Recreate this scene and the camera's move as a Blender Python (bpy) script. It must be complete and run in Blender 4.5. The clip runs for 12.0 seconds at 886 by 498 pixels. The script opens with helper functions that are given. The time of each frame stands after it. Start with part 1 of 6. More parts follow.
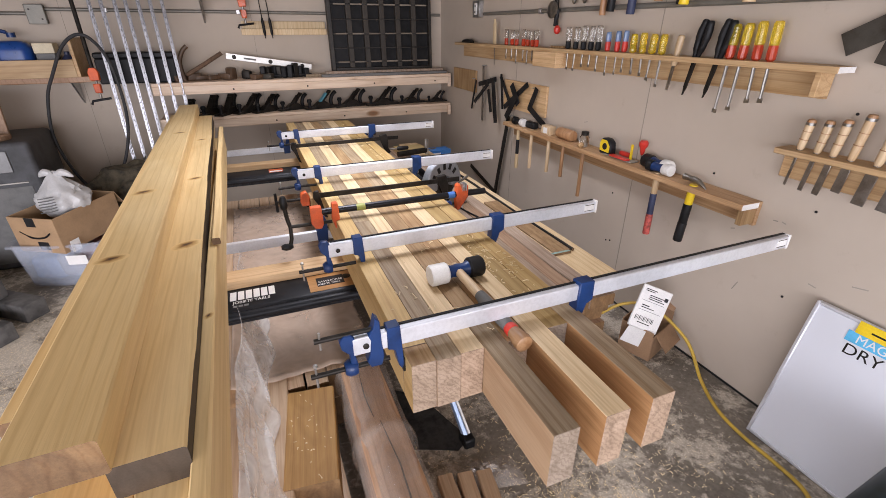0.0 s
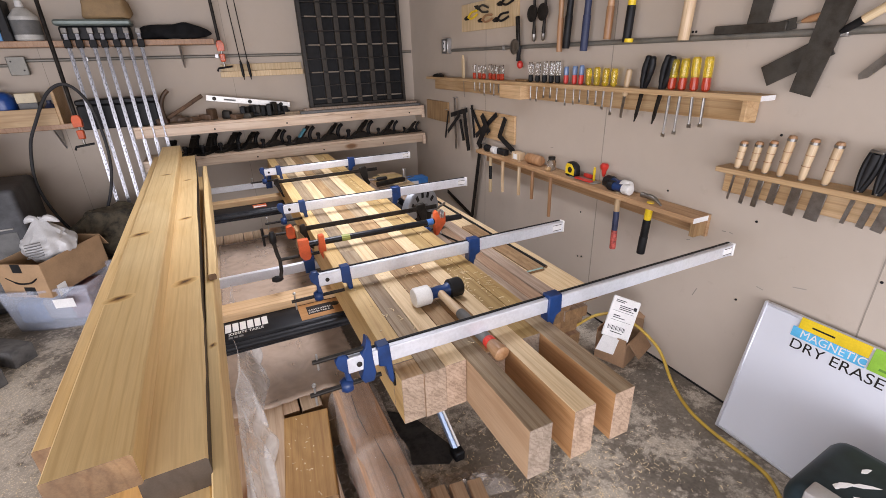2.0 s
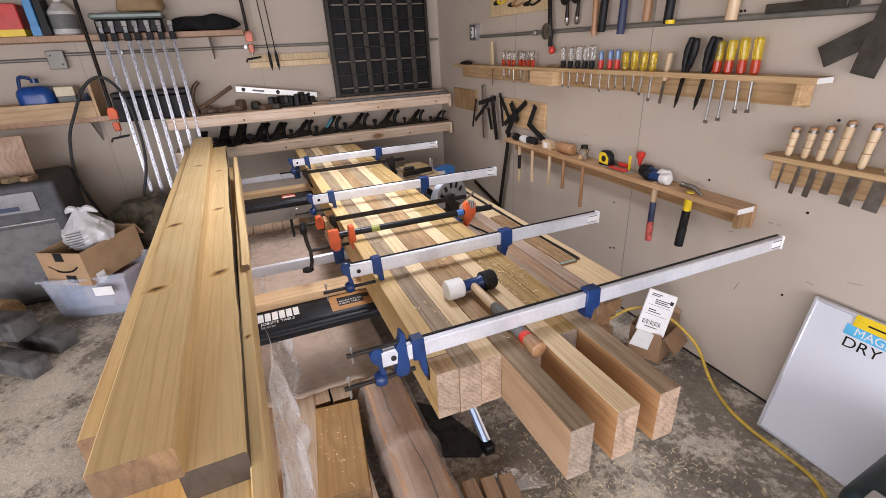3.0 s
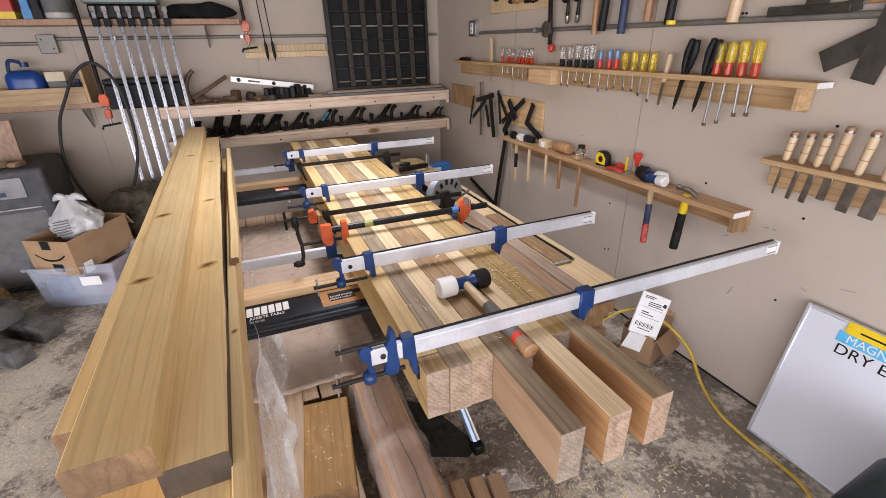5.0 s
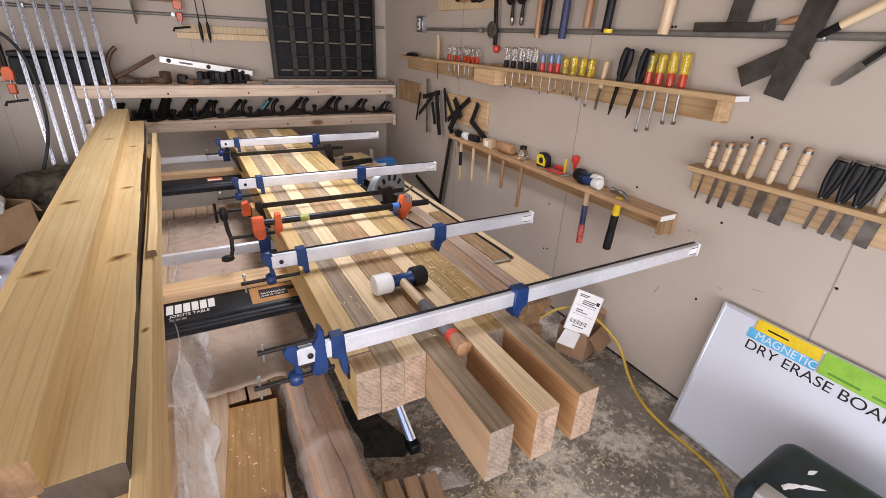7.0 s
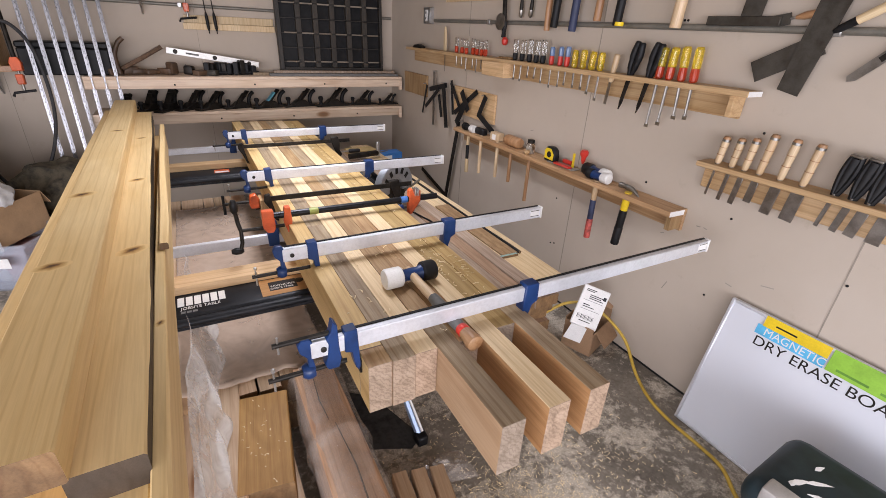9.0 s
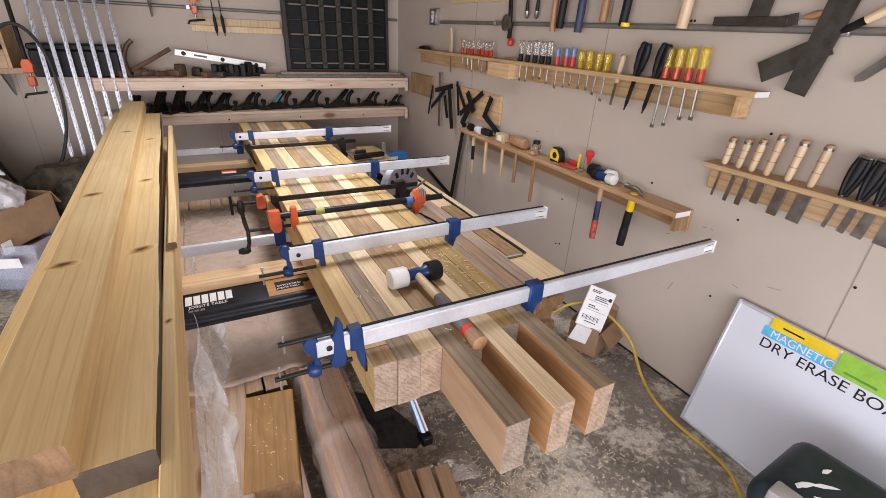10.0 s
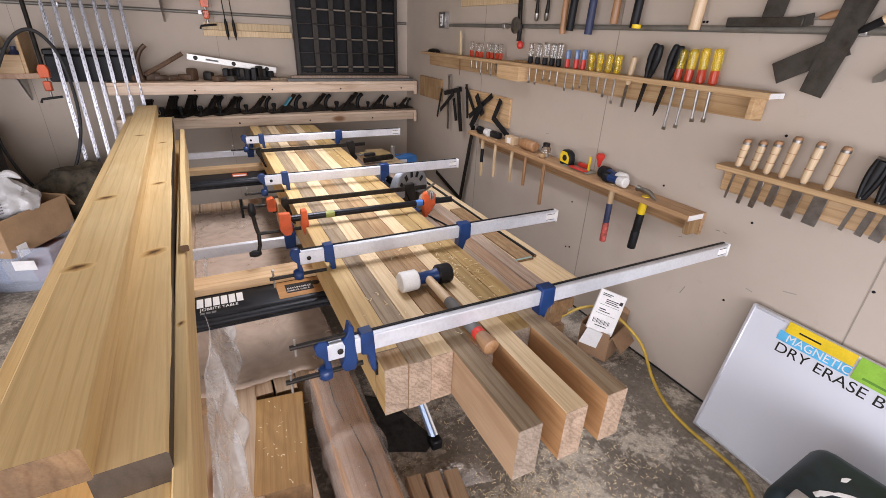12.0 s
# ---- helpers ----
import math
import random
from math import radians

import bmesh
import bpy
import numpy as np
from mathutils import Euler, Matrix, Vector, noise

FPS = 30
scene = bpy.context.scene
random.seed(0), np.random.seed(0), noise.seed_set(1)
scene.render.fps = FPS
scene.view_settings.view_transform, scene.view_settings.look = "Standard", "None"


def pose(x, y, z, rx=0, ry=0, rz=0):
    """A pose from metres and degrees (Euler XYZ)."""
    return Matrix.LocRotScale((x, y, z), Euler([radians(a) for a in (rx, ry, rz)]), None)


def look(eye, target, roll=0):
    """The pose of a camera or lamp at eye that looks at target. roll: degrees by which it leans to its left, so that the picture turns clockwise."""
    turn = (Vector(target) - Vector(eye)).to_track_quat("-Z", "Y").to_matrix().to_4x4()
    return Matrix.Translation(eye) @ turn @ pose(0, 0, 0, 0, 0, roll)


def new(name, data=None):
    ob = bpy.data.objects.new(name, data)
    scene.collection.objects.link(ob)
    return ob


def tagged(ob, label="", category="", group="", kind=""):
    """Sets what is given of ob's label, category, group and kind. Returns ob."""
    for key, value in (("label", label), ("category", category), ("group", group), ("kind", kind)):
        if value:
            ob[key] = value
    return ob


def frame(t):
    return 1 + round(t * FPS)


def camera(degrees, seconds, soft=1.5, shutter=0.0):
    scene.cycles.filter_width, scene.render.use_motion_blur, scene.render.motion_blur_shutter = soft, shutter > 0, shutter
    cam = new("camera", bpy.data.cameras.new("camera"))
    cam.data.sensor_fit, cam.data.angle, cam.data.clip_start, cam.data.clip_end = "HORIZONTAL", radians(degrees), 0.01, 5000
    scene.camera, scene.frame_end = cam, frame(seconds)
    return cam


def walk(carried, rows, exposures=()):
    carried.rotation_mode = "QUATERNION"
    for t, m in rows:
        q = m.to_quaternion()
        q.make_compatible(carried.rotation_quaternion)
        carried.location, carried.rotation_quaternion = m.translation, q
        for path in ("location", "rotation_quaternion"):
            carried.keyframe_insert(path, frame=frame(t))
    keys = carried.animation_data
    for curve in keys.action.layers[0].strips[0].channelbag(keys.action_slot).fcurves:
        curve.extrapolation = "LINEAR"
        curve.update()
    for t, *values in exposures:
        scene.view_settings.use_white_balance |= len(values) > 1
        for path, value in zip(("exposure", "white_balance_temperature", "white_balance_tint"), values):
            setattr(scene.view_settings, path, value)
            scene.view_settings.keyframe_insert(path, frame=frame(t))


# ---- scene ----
cam = camera(88.98, 12.0, soft=0.7)
# seconds, eye, tilt, lean and turn in degrees
PATH = [
    (0.0, 0.032, 0.070, 1.432, 63.90, -0.05, -22.31),
    (0.5, -0.006, -0.005, 1.457, 65.63, 0.03, -22.68),
    (1.0, -0.007, -0.022, 1.463, 66.16, -0.04, -23.16),
    (1.5, -0.009, -0.029, 1.472, 66.84, -0.24, -24.62),
    (2.0, -0.009, -0.039, 1.488, 66.84, 1.75, -25.64),
    (2.5, -0.030, -0.008, 1.485, 66.45, 2.25, -24.25),
    (3.0, -0.025, 0.003, 1.482, 65.67, 2.69, -22.87),
    (5.0, -0.014, 0.020, 1.474, 65.29, 1.19, -22.94),
    (5.5, -0.012, 0.017, 1.475, 65.41, 0.52, -23.05),
    (6.0, -0.004, 0.010, 1.471, 65.68, -0.32, -23.44),
    (6.5, 0.026, 0.010, 1.464, 65.66, -1.53, -26.10),
    (6.7, 0.026, 0.015, 1.460, 65.55, -2.41, -27.98),
    (8.5, 0.003, 0.036, 1.464, 64.26, -2.67, -29.22),
    (9.0, 0.004, 0.035, 1.467, 64.10, -2.71, -28.04),
    (9.5, 0.004, 0.032, 1.468, 64.17, -2.74, -27.42),
    (10.0, 0.002, 0.029, 1.467, 64.20, -2.54, -27.35),
    (10.5, 0.001, 0.028, 1.466, 64.26, -2.30, -27.24),
    (11.0, 0.000, 0.031, 1.465, 64.25, -2.23, -26.99),
    (11.5, -0.003, 0.032, 1.469, 64.31, -2.09, -26.72),
    (12.0, -0.003, 0.037, 1.466, 64.49, -2.19, -26.42),
]
walk(cam, [(t, pose(x, y, z, a, b, c)) for t, x, y, z, a, b, c in PATH], [(0, 0.0, 6500, 20)])

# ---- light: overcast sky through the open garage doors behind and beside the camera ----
world = bpy.data.worlds.new("world")
scene.world = world
world.use_nodes = True
sky = world.node_tree.nodes.new("ShaderNodeTexSky")
sky.sky_type, sky.sun_disc = "NISHITA", False
sky.sun_elevation, sky.sun_rotation = radians(40), radians(200)
sky.air_density, sky.dust_density = 1.0, 3.0
world.node_tree.nodes["Background"].inputs[1].default_value = 0.12
world.node_tree.links.new(sky.outputs[0], world.node_tree.nodes["Background"].inputs[0])
sun_data = bpy.data.lights.new("sun", "SUN")
sun_data.energy, sun_data.angle, sun_data.color = 0.8, radians(15), (1.0, 0.95, 0.88)
new("sun", sun_data).matrix_world = look((-3, -8, 9), (0, 0, 0))
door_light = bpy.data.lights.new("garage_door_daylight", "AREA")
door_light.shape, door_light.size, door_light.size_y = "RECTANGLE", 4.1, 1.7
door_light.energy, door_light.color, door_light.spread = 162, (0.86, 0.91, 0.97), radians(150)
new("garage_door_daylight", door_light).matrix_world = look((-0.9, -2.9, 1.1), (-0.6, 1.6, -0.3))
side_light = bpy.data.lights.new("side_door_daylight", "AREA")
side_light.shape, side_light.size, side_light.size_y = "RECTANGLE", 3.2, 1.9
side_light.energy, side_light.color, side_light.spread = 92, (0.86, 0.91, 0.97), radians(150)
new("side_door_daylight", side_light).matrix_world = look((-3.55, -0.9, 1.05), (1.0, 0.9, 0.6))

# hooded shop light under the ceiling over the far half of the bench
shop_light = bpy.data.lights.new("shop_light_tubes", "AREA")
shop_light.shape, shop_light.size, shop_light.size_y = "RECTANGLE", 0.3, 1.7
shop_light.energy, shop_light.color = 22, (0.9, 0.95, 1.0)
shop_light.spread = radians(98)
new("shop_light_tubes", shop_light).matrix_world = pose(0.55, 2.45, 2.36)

XR, YB, ZS = 1.792, 4.41, 0.747


# ---- materials ----
def mat_base(name, rough=0.5, metal=0.0):
    m = bpy.data.materials.new(name)
    m.use_nodes = True
    b = m.node_tree.nodes["Principled BSDF"]
    b.inputs["Roughness"].default_value, b.inputs["Metallic"].default_value = rough, metal
    return m, m.node_tree, b


def node(nt, kind, **kw):
    n = nt.nodes.new(kind)
    for k, v in kw.items():
        n.inputs[k].default_value = v
    return n


def ramp(nt, fac, stops):
    r = nt.nodes.new("ShaderNodeValToRGB")
    while len(r.color_ramp.elements) < len(stops):
        r.color_ramp.elements.new(0.5)
    for e, (p, c) in zip(r.color_ramp.elements, stops):
        e.position, e.color = p, (*c, 1)
    nt.links.new(fac, r.inputs[0])
    return r.outputs[0]


def mixc(nt, kind, fac, a, b):
    m = nt.nodes.new("ShaderNodeMix")
    m.data_type, m.blend_type = "RGBA", kind
    for s, v in ((0, fac), (6, a), (7, b)):
        if isinstance(v, (int, float)):
            m.inputs[s].default_value = v
        elif isinstance(v, tuple):
            m.inputs[s].default_value = (*v, 1)
        else:
            nt.links.new(v, m.inputs[s])
    return m.outputs[2]


def coords(nt, scale=(1, 1, 1), shift=True):
    """Object coordinates, scaled, moved by a chance amount for each object."""
    tc = nt.nodes.new("ShaderNodeTexCoord")
    mp = nt.nodes.new("ShaderNodeMapping")
    mp.inputs["Scale"].default_value = scale
    nt.links.new(tc.outputs["Object"], mp.inputs[0])
    if not shift:
        return mp.outputs[0], None
    oi = nt.nodes.new("ShaderNodeObjectInfo")
    mul = nt.nodes.new("ShaderNodeMath")
    mul.operation = "MULTIPLY"
    mul.inputs[1].default_value = 37.0
    nt.links.new(oi.outputs["Random"], mul.inputs[0])
    nt.links.new(mul.outputs[0], mp.inputs["Location"])
    return mp.outputs[0], oi.outputs["Random"]


def bump(nt, b, height, strength=0.2, dist=0.002):
    n = node(nt, "ShaderNodeBump", Strength=strength, Distance=dist)
    nt.links.new(height, n.inputs["Height"])
    nt.links.new(n.outputs[0], b.inputs["Normal"])


def wood(name, light, dark, axis="y", rough=0.55, knots=0.0, grain=0.5, spread=0.25, figure=1.0):
    """Sawn wood with its grain along one axis of the piece."""
    m, nt, b = mat_base(name, rough)
    lo = {"x": (0.35, 1, 1), "y": (1, 0.35, 1), "z": (1, 1, 0.35)}[axis]
    fi = {"x": (0.03, 1, 1), "y": (1, 0.03, 1), "z": (1, 1, 0.03)}[axis]
    v1, rnd = coords(nt, lo)
    big = node(nt, "ShaderNodeTexNoise", Scale=7.0 * figure, Detail=3.0, Distortion=1.2)
    nt.links.new(v1, big.inputs["Vector"])
    v2, _ = coords(nt, fi)
    # growth rings drawn out along the board
    rings = nt.nodes.new("ShaderNodeTexWave")
    rings.bands_direction = {"x": "Y", "y": "X", "z": "X"}[axis]
    for k, v in (("Scale", 9.0), ("Distortion", 11.0), ("Detail", 2.0), ("Detail Scale", 1.2)):
        rings.inputs[k].default_value = v
    v3, _ = coords(nt, {"x": (0.08, 1, 1), "y": (1, 0.08, 1), "z": (1, 1, 0.08)}[axis])
    nt.links.new(v3, rings.inputs["Vector"])
    fib = node(nt, "ShaderNodeTexNoise", Scale=260.0, Detail=4.0, Roughness=0.6)
    nt.links.new(v2, fib.inputs["Vector"])
    mid = tuple((p + q) / 2 for p, q in zip(light, dark))
    c = ramp(nt, big.outputs[0], [(0.25, dark), (0.5, mid), (0.7, light)])
    r = ramp(nt, rings.outputs["Fac"], [(0.0, (0.8, 0.74, 0.66)), (0.4, (1, 1, 1))])
    c = mixc(nt, "MULTIPLY", grain, c, r)
    # thin dark latewood lines
    late = nt.nodes.new("ShaderNodeTexWave")
    late.bands_direction = rings.bands_direction
    for k, v in (("Scale", 11.0), ("Distortion", 14.0), ("Detail", 3.0), ("Detail Scale", 0.7)):
        late.inputs[k].default_value = v
    v4, _ = coords(nt, {"x": (0.05, 1, 1), "y": (1, 0.05, 1), "z": (1, 1, 0.05)}[axis])
    nt.links.new(v4, late.inputs["Vector"])
    c = mixc(nt, "MULTIPLY", 0.25 + 0.25 * grain, c, ramp(nt, late.outputs["Fac"], [(0.0, (0.7, 0.58, 0.46)), (0.12, (0.95, 0.92, 0.89)), (0.3, (1, 1, 1))]))
    f = ramp(nt, fib.outputs[0], [(0.3, (0.7, 0.66, 0.62)), (0.62, (1.06, 1.06, 1.06))])
    c = mixc(nt, "MULTIPLY", 0.7 * grain + 0.15, c, f)
    tint = ramp(nt, rnd, [(0, (1 - spread, 1 - spread, 1 - spread * 1.1)), (1, (1, 1, 1))])
    c = mixc(nt, "MULTIPLY", 1.0, c, tint)
    if knots:
        kn = node(nt, "ShaderNodeTexVoronoi", Scale=knots, Randomness=1.0)
        vk, _ = coords(nt, {"x": (0.45, 1, 1), "y": (1, 0.45, 1), "z": (1, 1, 0.45)}[axis])
        nt.links.new(vk, kn.inputs["Vector"])
        k = ramp(nt, kn.outputs["Distance"], [(0.0, (0.16, 0.08, 0.035)), (0.07, (0.42, 0.24, 0.1)), (0.13, (1, 1, 1))])
        c = mixc(nt, "MULTIPLY", 0.9, c, k)
    nt.links.new(c, b.inputs["Base Color"])
    bump(nt, b, fib.outputs[0], 0.25, 0.0012)
    return m


def plain(name, col, rough=0.5, metal=0.0, var=0.12, scale=14.0, dirt=None, bumps=0.08, coat=0.0):
    """Paint, plastic or metal with blotches, fine grain and worn gloss."""
    m, nt, b = mat_base(name, rough, metal)
    v, rnd = coords(nt)
    n1 = node(nt, "ShaderNodeTexNoise", Scale=scale, Detail=5.0, Roughness=0.6)
    n2 = node(nt, "ShaderNodeTexNoise", Scale=scale * 14, Detail=2.0)
    for n in (n1, n2):
        nt.links.new(v, n.inputs["Vector"])
    low = tuple(x * (1 - 2 * var) for x in col) if dirt is None else dirt
    c = ramp(nt, n1.outputs[0], [(0.3, low), (0.55, col), (0.8, tuple(min(1, x * (1 + var)) for x in col))])
    c = mixc(nt, "MULTIPLY", 0.5, c, ramp(nt, n2.outputs[0], [(0.3, (0.85, 0.85, 0.85)), (0.6, (1, 1, 1))]))
    nt.links.new(c, b.inputs["Base Color"])
    rr = node(nt, "ShaderNodeMapRange")
    rr.inputs[3].default_value, rr.inputs[4].default_value = max(0.03, rough - 0.12), min(1, rough + 0.15)
    nt.links.new(n1.outputs[0], rr.inputs[0])
    nt.links.new(rr.outputs[0], b.inputs["Roughness"])
    b.inputs["Coat Weight"].default_value = coat
    b.inputs["Specular IOR Level"].default_value = 0.22 if max(col) < 0.06 else 0.45
    if bumps:
        bump(nt, b, n2.outputs[0], bumps, 0.001)
    return m


def clear(name, col, rough=0.08, ior=1.45, alpha=1.0, trans=1.0):
    m, nt, b = mat_base(name, rough)
    b.inputs["Base Color"].default_value = (*col, 1)
    b.inputs["Transmission Weight"].default_value, b.inputs["IOR"].default_value = trans, ior
    b.inputs["Alpha"].default_value = alpha
    return m


def drywall():
    m, nt, b = mat_base("drywall_paint", 0.75)
    v, _ = coords(nt, shift=False)
    n1 = node(nt, "ShaderNodeTexNoise", Scale=1.1, Detail=5.0, Roughness=0.65)
    n2 = node(nt, "ShaderNodeTexNoise", Scale=180.0, Detail=3.0)
    n3 = node(nt, "ShaderNodeTexNoise", Scale=9.0, Detail=6.0, Roughness=0.7)
    for n in (n1, n2, n3):
        nt.links.new(v, n.inputs["Vector"])
    c = ramp(nt, n1.outputs[0], [(0.3, (0.455, 0.385, 0.312)), (0.6, (0.51, 0.437, 0.362)), (0.8, (0.54, 0.472, 0.398))])
    c = mixc(nt, "MULTIPLY", 0.6, c, ramp(nt, n3.outputs[0], [(0.2, (0.78, 0.75, 0.7)), (0.38, (1, 1, 1))]))
    nt.links.new(c, b.inputs["Base Color"])
    bump(nt, b, n2.outputs[0], 0.12, 0.001)
    return m


def concrete():
    """Worn slab with sawdust trodden into it."""
    m, nt, b = mat_base("dusty_concrete", 0.7)
    v, _ = coords(nt, shift=False)
    n1 = node(nt, "ShaderNodeTexNoise", Scale=2.2, Detail=7.0, Roughness=0.65)
    n2 = node(nt, "ShaderNodeTexNoise", Scale=60.0, Detail=5.0, Roughness=0.7)
    n3 = node(nt, "ShaderNodeTexNoise", Scale=3.4, Detail=9.0, Roughness=0.74, Distortion=0.15)
    n4 = node(nt, "ShaderNodeTexVoronoi", Scale=140.0)
    for n in (n1, n2, n3, n4):
        nt.links.new(v, n.inputs["Vector"])
    c = ramp(nt, n1.outputs[0], [(0.3, (0.1, 0.082, 0.063)), (0.5, (0.2, 0.172, 0.138)), (0.7, (0.3, 0.265, 0.22))])
    c = mixc(nt, "MULTIPLY", 0.8, c, ramp(nt, n2.outputs[0], [(0.3, (0.6, 0.58, 0.55)), (0.6, (1.05, 1.05, 1.05))]))
    grit = node(nt, "ShaderNodeTexNoise", Scale=34.0, Detail=6.0, Roughness=0.75)
    nt.links.new(v, grit.inputs["Vector"])
    gr = node(nt, "ShaderNodeMapRange")
    gr.inputs[3].default_value, gr.inputs[4].default_value = -0.3, 0.26
    nt.links.new(grit.outputs[0], gr.inputs[0])
    dr = nt.nodes.new("ShaderNodeMath")
    nt.links.new(n3.outputs[0], dr.inputs[0])
    nt.links.new(gr.outputs[0], dr.inputs[1])
    drift = dr.outputs[0]
    for spot, reach, gain in (((-1.1, 2.0, 0.0), 1.3, 0.1), ((0.78, 0.6, 0.0), 0.55, 0.08)):
        di = nt.nodes.new("ShaderNodeVectorMath")
        di.operation = "DISTANCE"
        di.inputs[1].default_value = spot
        nt.links.new(v, di.inputs[0])
        mr = node(nt, "ShaderNodeMapRange")
        for q, val in zip((1, 2, 3, 4), (reach * 0.3, reach, gain, 0.0)):
            mr.inputs[q].default_value = val
        nt.links.new(di.outputs["Value"], mr.inputs[0])
        ad = nt.nodes.new("ShaderNodeMath")
        nt.links.new(drift, ad.inputs[0])
        nt.links.new(mr.outputs[0], ad.inputs[1])
        drift = ad.outputs[0]
    dust = ramp(nt, drift, [(0.46, (0, 0, 0)), (0.53, (0.7, 0.7, 0.7)), (0.62, (1, 1, 1))])
    speck = ramp(nt, n4.outputs["Distance"], [(0.1, (1, 1, 1)), (0.5, (0.5, 0.5, 0.5))])
    k = mixc(nt, "MULTIPLY", 1.0, dust, speck)
    c = mixc(nt, "MIX", k, c, (0.78, 0.69, 0.56))
    nt.links.new(c, b.inputs["Base Color"])
    bump(nt, b, n2.outputs[0], 0.3, 0.003)
    return m


M_WALL, M_FLOOR = drywall(), concrete()
M_CEIL = plain("ceiling_paint", (0.42, 0.38, 0.33), 0.8, scale=3)
W_YEL = wood("yellow_pine", (0.82, 0.6, 0.29), (0.68, 0.46, 0.19), knots=2.2)
W_STACK = wood("fresh_fir", (0.9, 0.68, 0.36), (0.81, 0.57, 0.26), rough=0.6, grain=0.17, spread=0.1, figure=0.7)
W_CREAM = wood("pale_pine", (0.84, 0.67, 0.43), (0.72, 0.53, 0.3), grain=0.4)
W_GREY = wood("weathered_fir", (0.48, 0.37, 0.235), (0.25, 0.18, 0.115), grain=0.9)
W_BROWN = wood("brown_fir", (0.55, 0.37, 0.19), (0.37, 0.22, 0.1), grain=0.8)
W_GOLD = wood("golden_fir", (0.6, 0.42, 0.18), (0.45, 0.29, 0.1), grain=0.6)
W_SHELF = wood("shelf_pine", (0.74, 0.52, 0.3), (0.58, 0.37, 0.18), axis="x", knots=4.0)
W_STAIN = wood("stained_shelf_pine", (0.62, 0.4, 0.22), (0.44, 0.26, 0.13), axis="x", knots=3.0, grain=0.7)
W_PALE = wood("pinkish_pine", (0.86, 0.7, 0.55), (0.74, 0.56, 0.42), axis="x", knots=4.0, grain=0.35)
W_RED = wood("reddish_cedar", (0.52, 0.36, 0.25), (0.36, 0.22, 0.14), grain=0.7)
W_END = wood("end_grain", (0.3, 0.175, 0.08), (0.13, 0.072, 0.033), axis="y", grain=0.6, figure=2.0)
W_OLD = wood("dark_old_wood", (0.17, 0.1, 0.06), (0.08, 0.05, 0.03), rough=0.5)
W_TAN = wood("tan_sawn_side", (0.66, 0.46, 0.3), (0.52, 0.34, 0.2), grain=0.4)
W_ORANGE = wood("orange_brown_side", (0.58, 0.33, 0.15), (0.4, 0.2, 0.08), grain=0.7)


def sawn_end():
    """Rough end grain with slanting saw marks and grey stains."""
    m, nt, b = mat_base("sawn_end_grain", 0.75)
    v, rnd = coords(nt)
    big = node(nt, "ShaderNodeTexNoise", Scale=18.0, Detail=7.0, Roughness=0.65, Distortion=1.5)
    marks = nt.nodes.new("ShaderNodeTexWave")
    marks.bands_direction = "DIAGONAL"
    for k, q in (("Scale", 42.0), ("Distortion", 7.0), ("Detail", 3.0), ("Detail Scale", 2.0)):
        marks.inputs[k].default_value = q
    for n in (big, marks):
        nt.links.new(v, n.inputs["Vector"])
    c = ramp(nt, big.outputs[0], [(0.3, (0.24, 0.185, 0.14)), (0.5, (0.37, 0.295, 0.225)), (0.7, (0.46, 0.375, 0.3))])
    c = mixc(nt, "MULTIPLY", 0.4, c, ramp(nt, marks.outputs["Fac"], [(0.15, (0.55, 0.5, 0.45)), (0.5, (1.05, 1.05, 1.05))]))
    c = mixc(nt, "MULTIPLY", 1.0, c, ramp(nt, rnd, [(0, (0.6, 0.59, 0.58)), (0.5, (0.85, 0.8, 0.75)), (1, (1.0, 0.86, 0.75))]))
    nt.links.new(c, b.inputs["Base Color"])
    bump(nt, b, big.outputs[0], 0.5, 0.002)
    return m


W_SAWN = sawn_end()
W_HANDLE = wood("handle_ash", (0.74, 0.57, 0.37), (0.62, 0.43, 0.25), axis="y", rough=0.4, grain=0.5)
W_HRED = wood("handle_hickory", (0.5, 0.29, 0.15), (0.36, 0.18, 0.08), axis="y", rough=0.4)
M_ALU = plain("brushed_aluminium", (0.78, 0.8, 0.85), 0.45, 0.65, var=0.06, scale=9)
M_STEEL = plain("tool_steel", (0.34, 0.325, 0.3), 0.35, 1.0, var=0.2, scale=20)
M_ZINC = plain("galvanised_steel", (0.58, 0.58, 0.58), 0.42, 1.0, var=0.15, scale=30)
M_DSTEEL = plain("dark_steel", (0.035, 0.031, 0.027), 0.45, 0.6, var=0.3, scale=25)
M_BLUE = plain("blue_enamel", (0.004, 0.034, 0.14), 0.4, 0.0, var=0.2, coat=0.12)
M_ORANGE = plain("orange_enamel", (0.72, 0.12, 0.03), 0.42, 0.0, var=0.18, coat=0.2)
M_BLACK = plain("black_plastic", (0.013, 0.013, 0.014), 0.45, 0.0, var=0.3)
M_CHAR = plain("charcoal_plastic", (0.02, 0.02, 0.021), 0.5, var=0.2)
M_WHITE = plain("white_plastic", (0.78, 0.77, 0.74), 0.4, var=0.05)
M_PAPER = plain("white_paper", (0.82, 0.81, 0.79), 0.7, var=0.04)
M_YELLOW = plain("yellow_plastic", (0.85, 0.6, 0.02), 0.35, var=0.08)
M_REDP = plain("red_plastic", (0.6, 0.04, 0.025), 0.35, var=0.12)
M_CARD = plain("cardboard", (0.42, 0.27, 0.15), 0.8, var=0.1, scale=8)
M_GREYR = plain("grey_rubber", (0.16, 0.16, 0.155), 0.6, var=0.15)
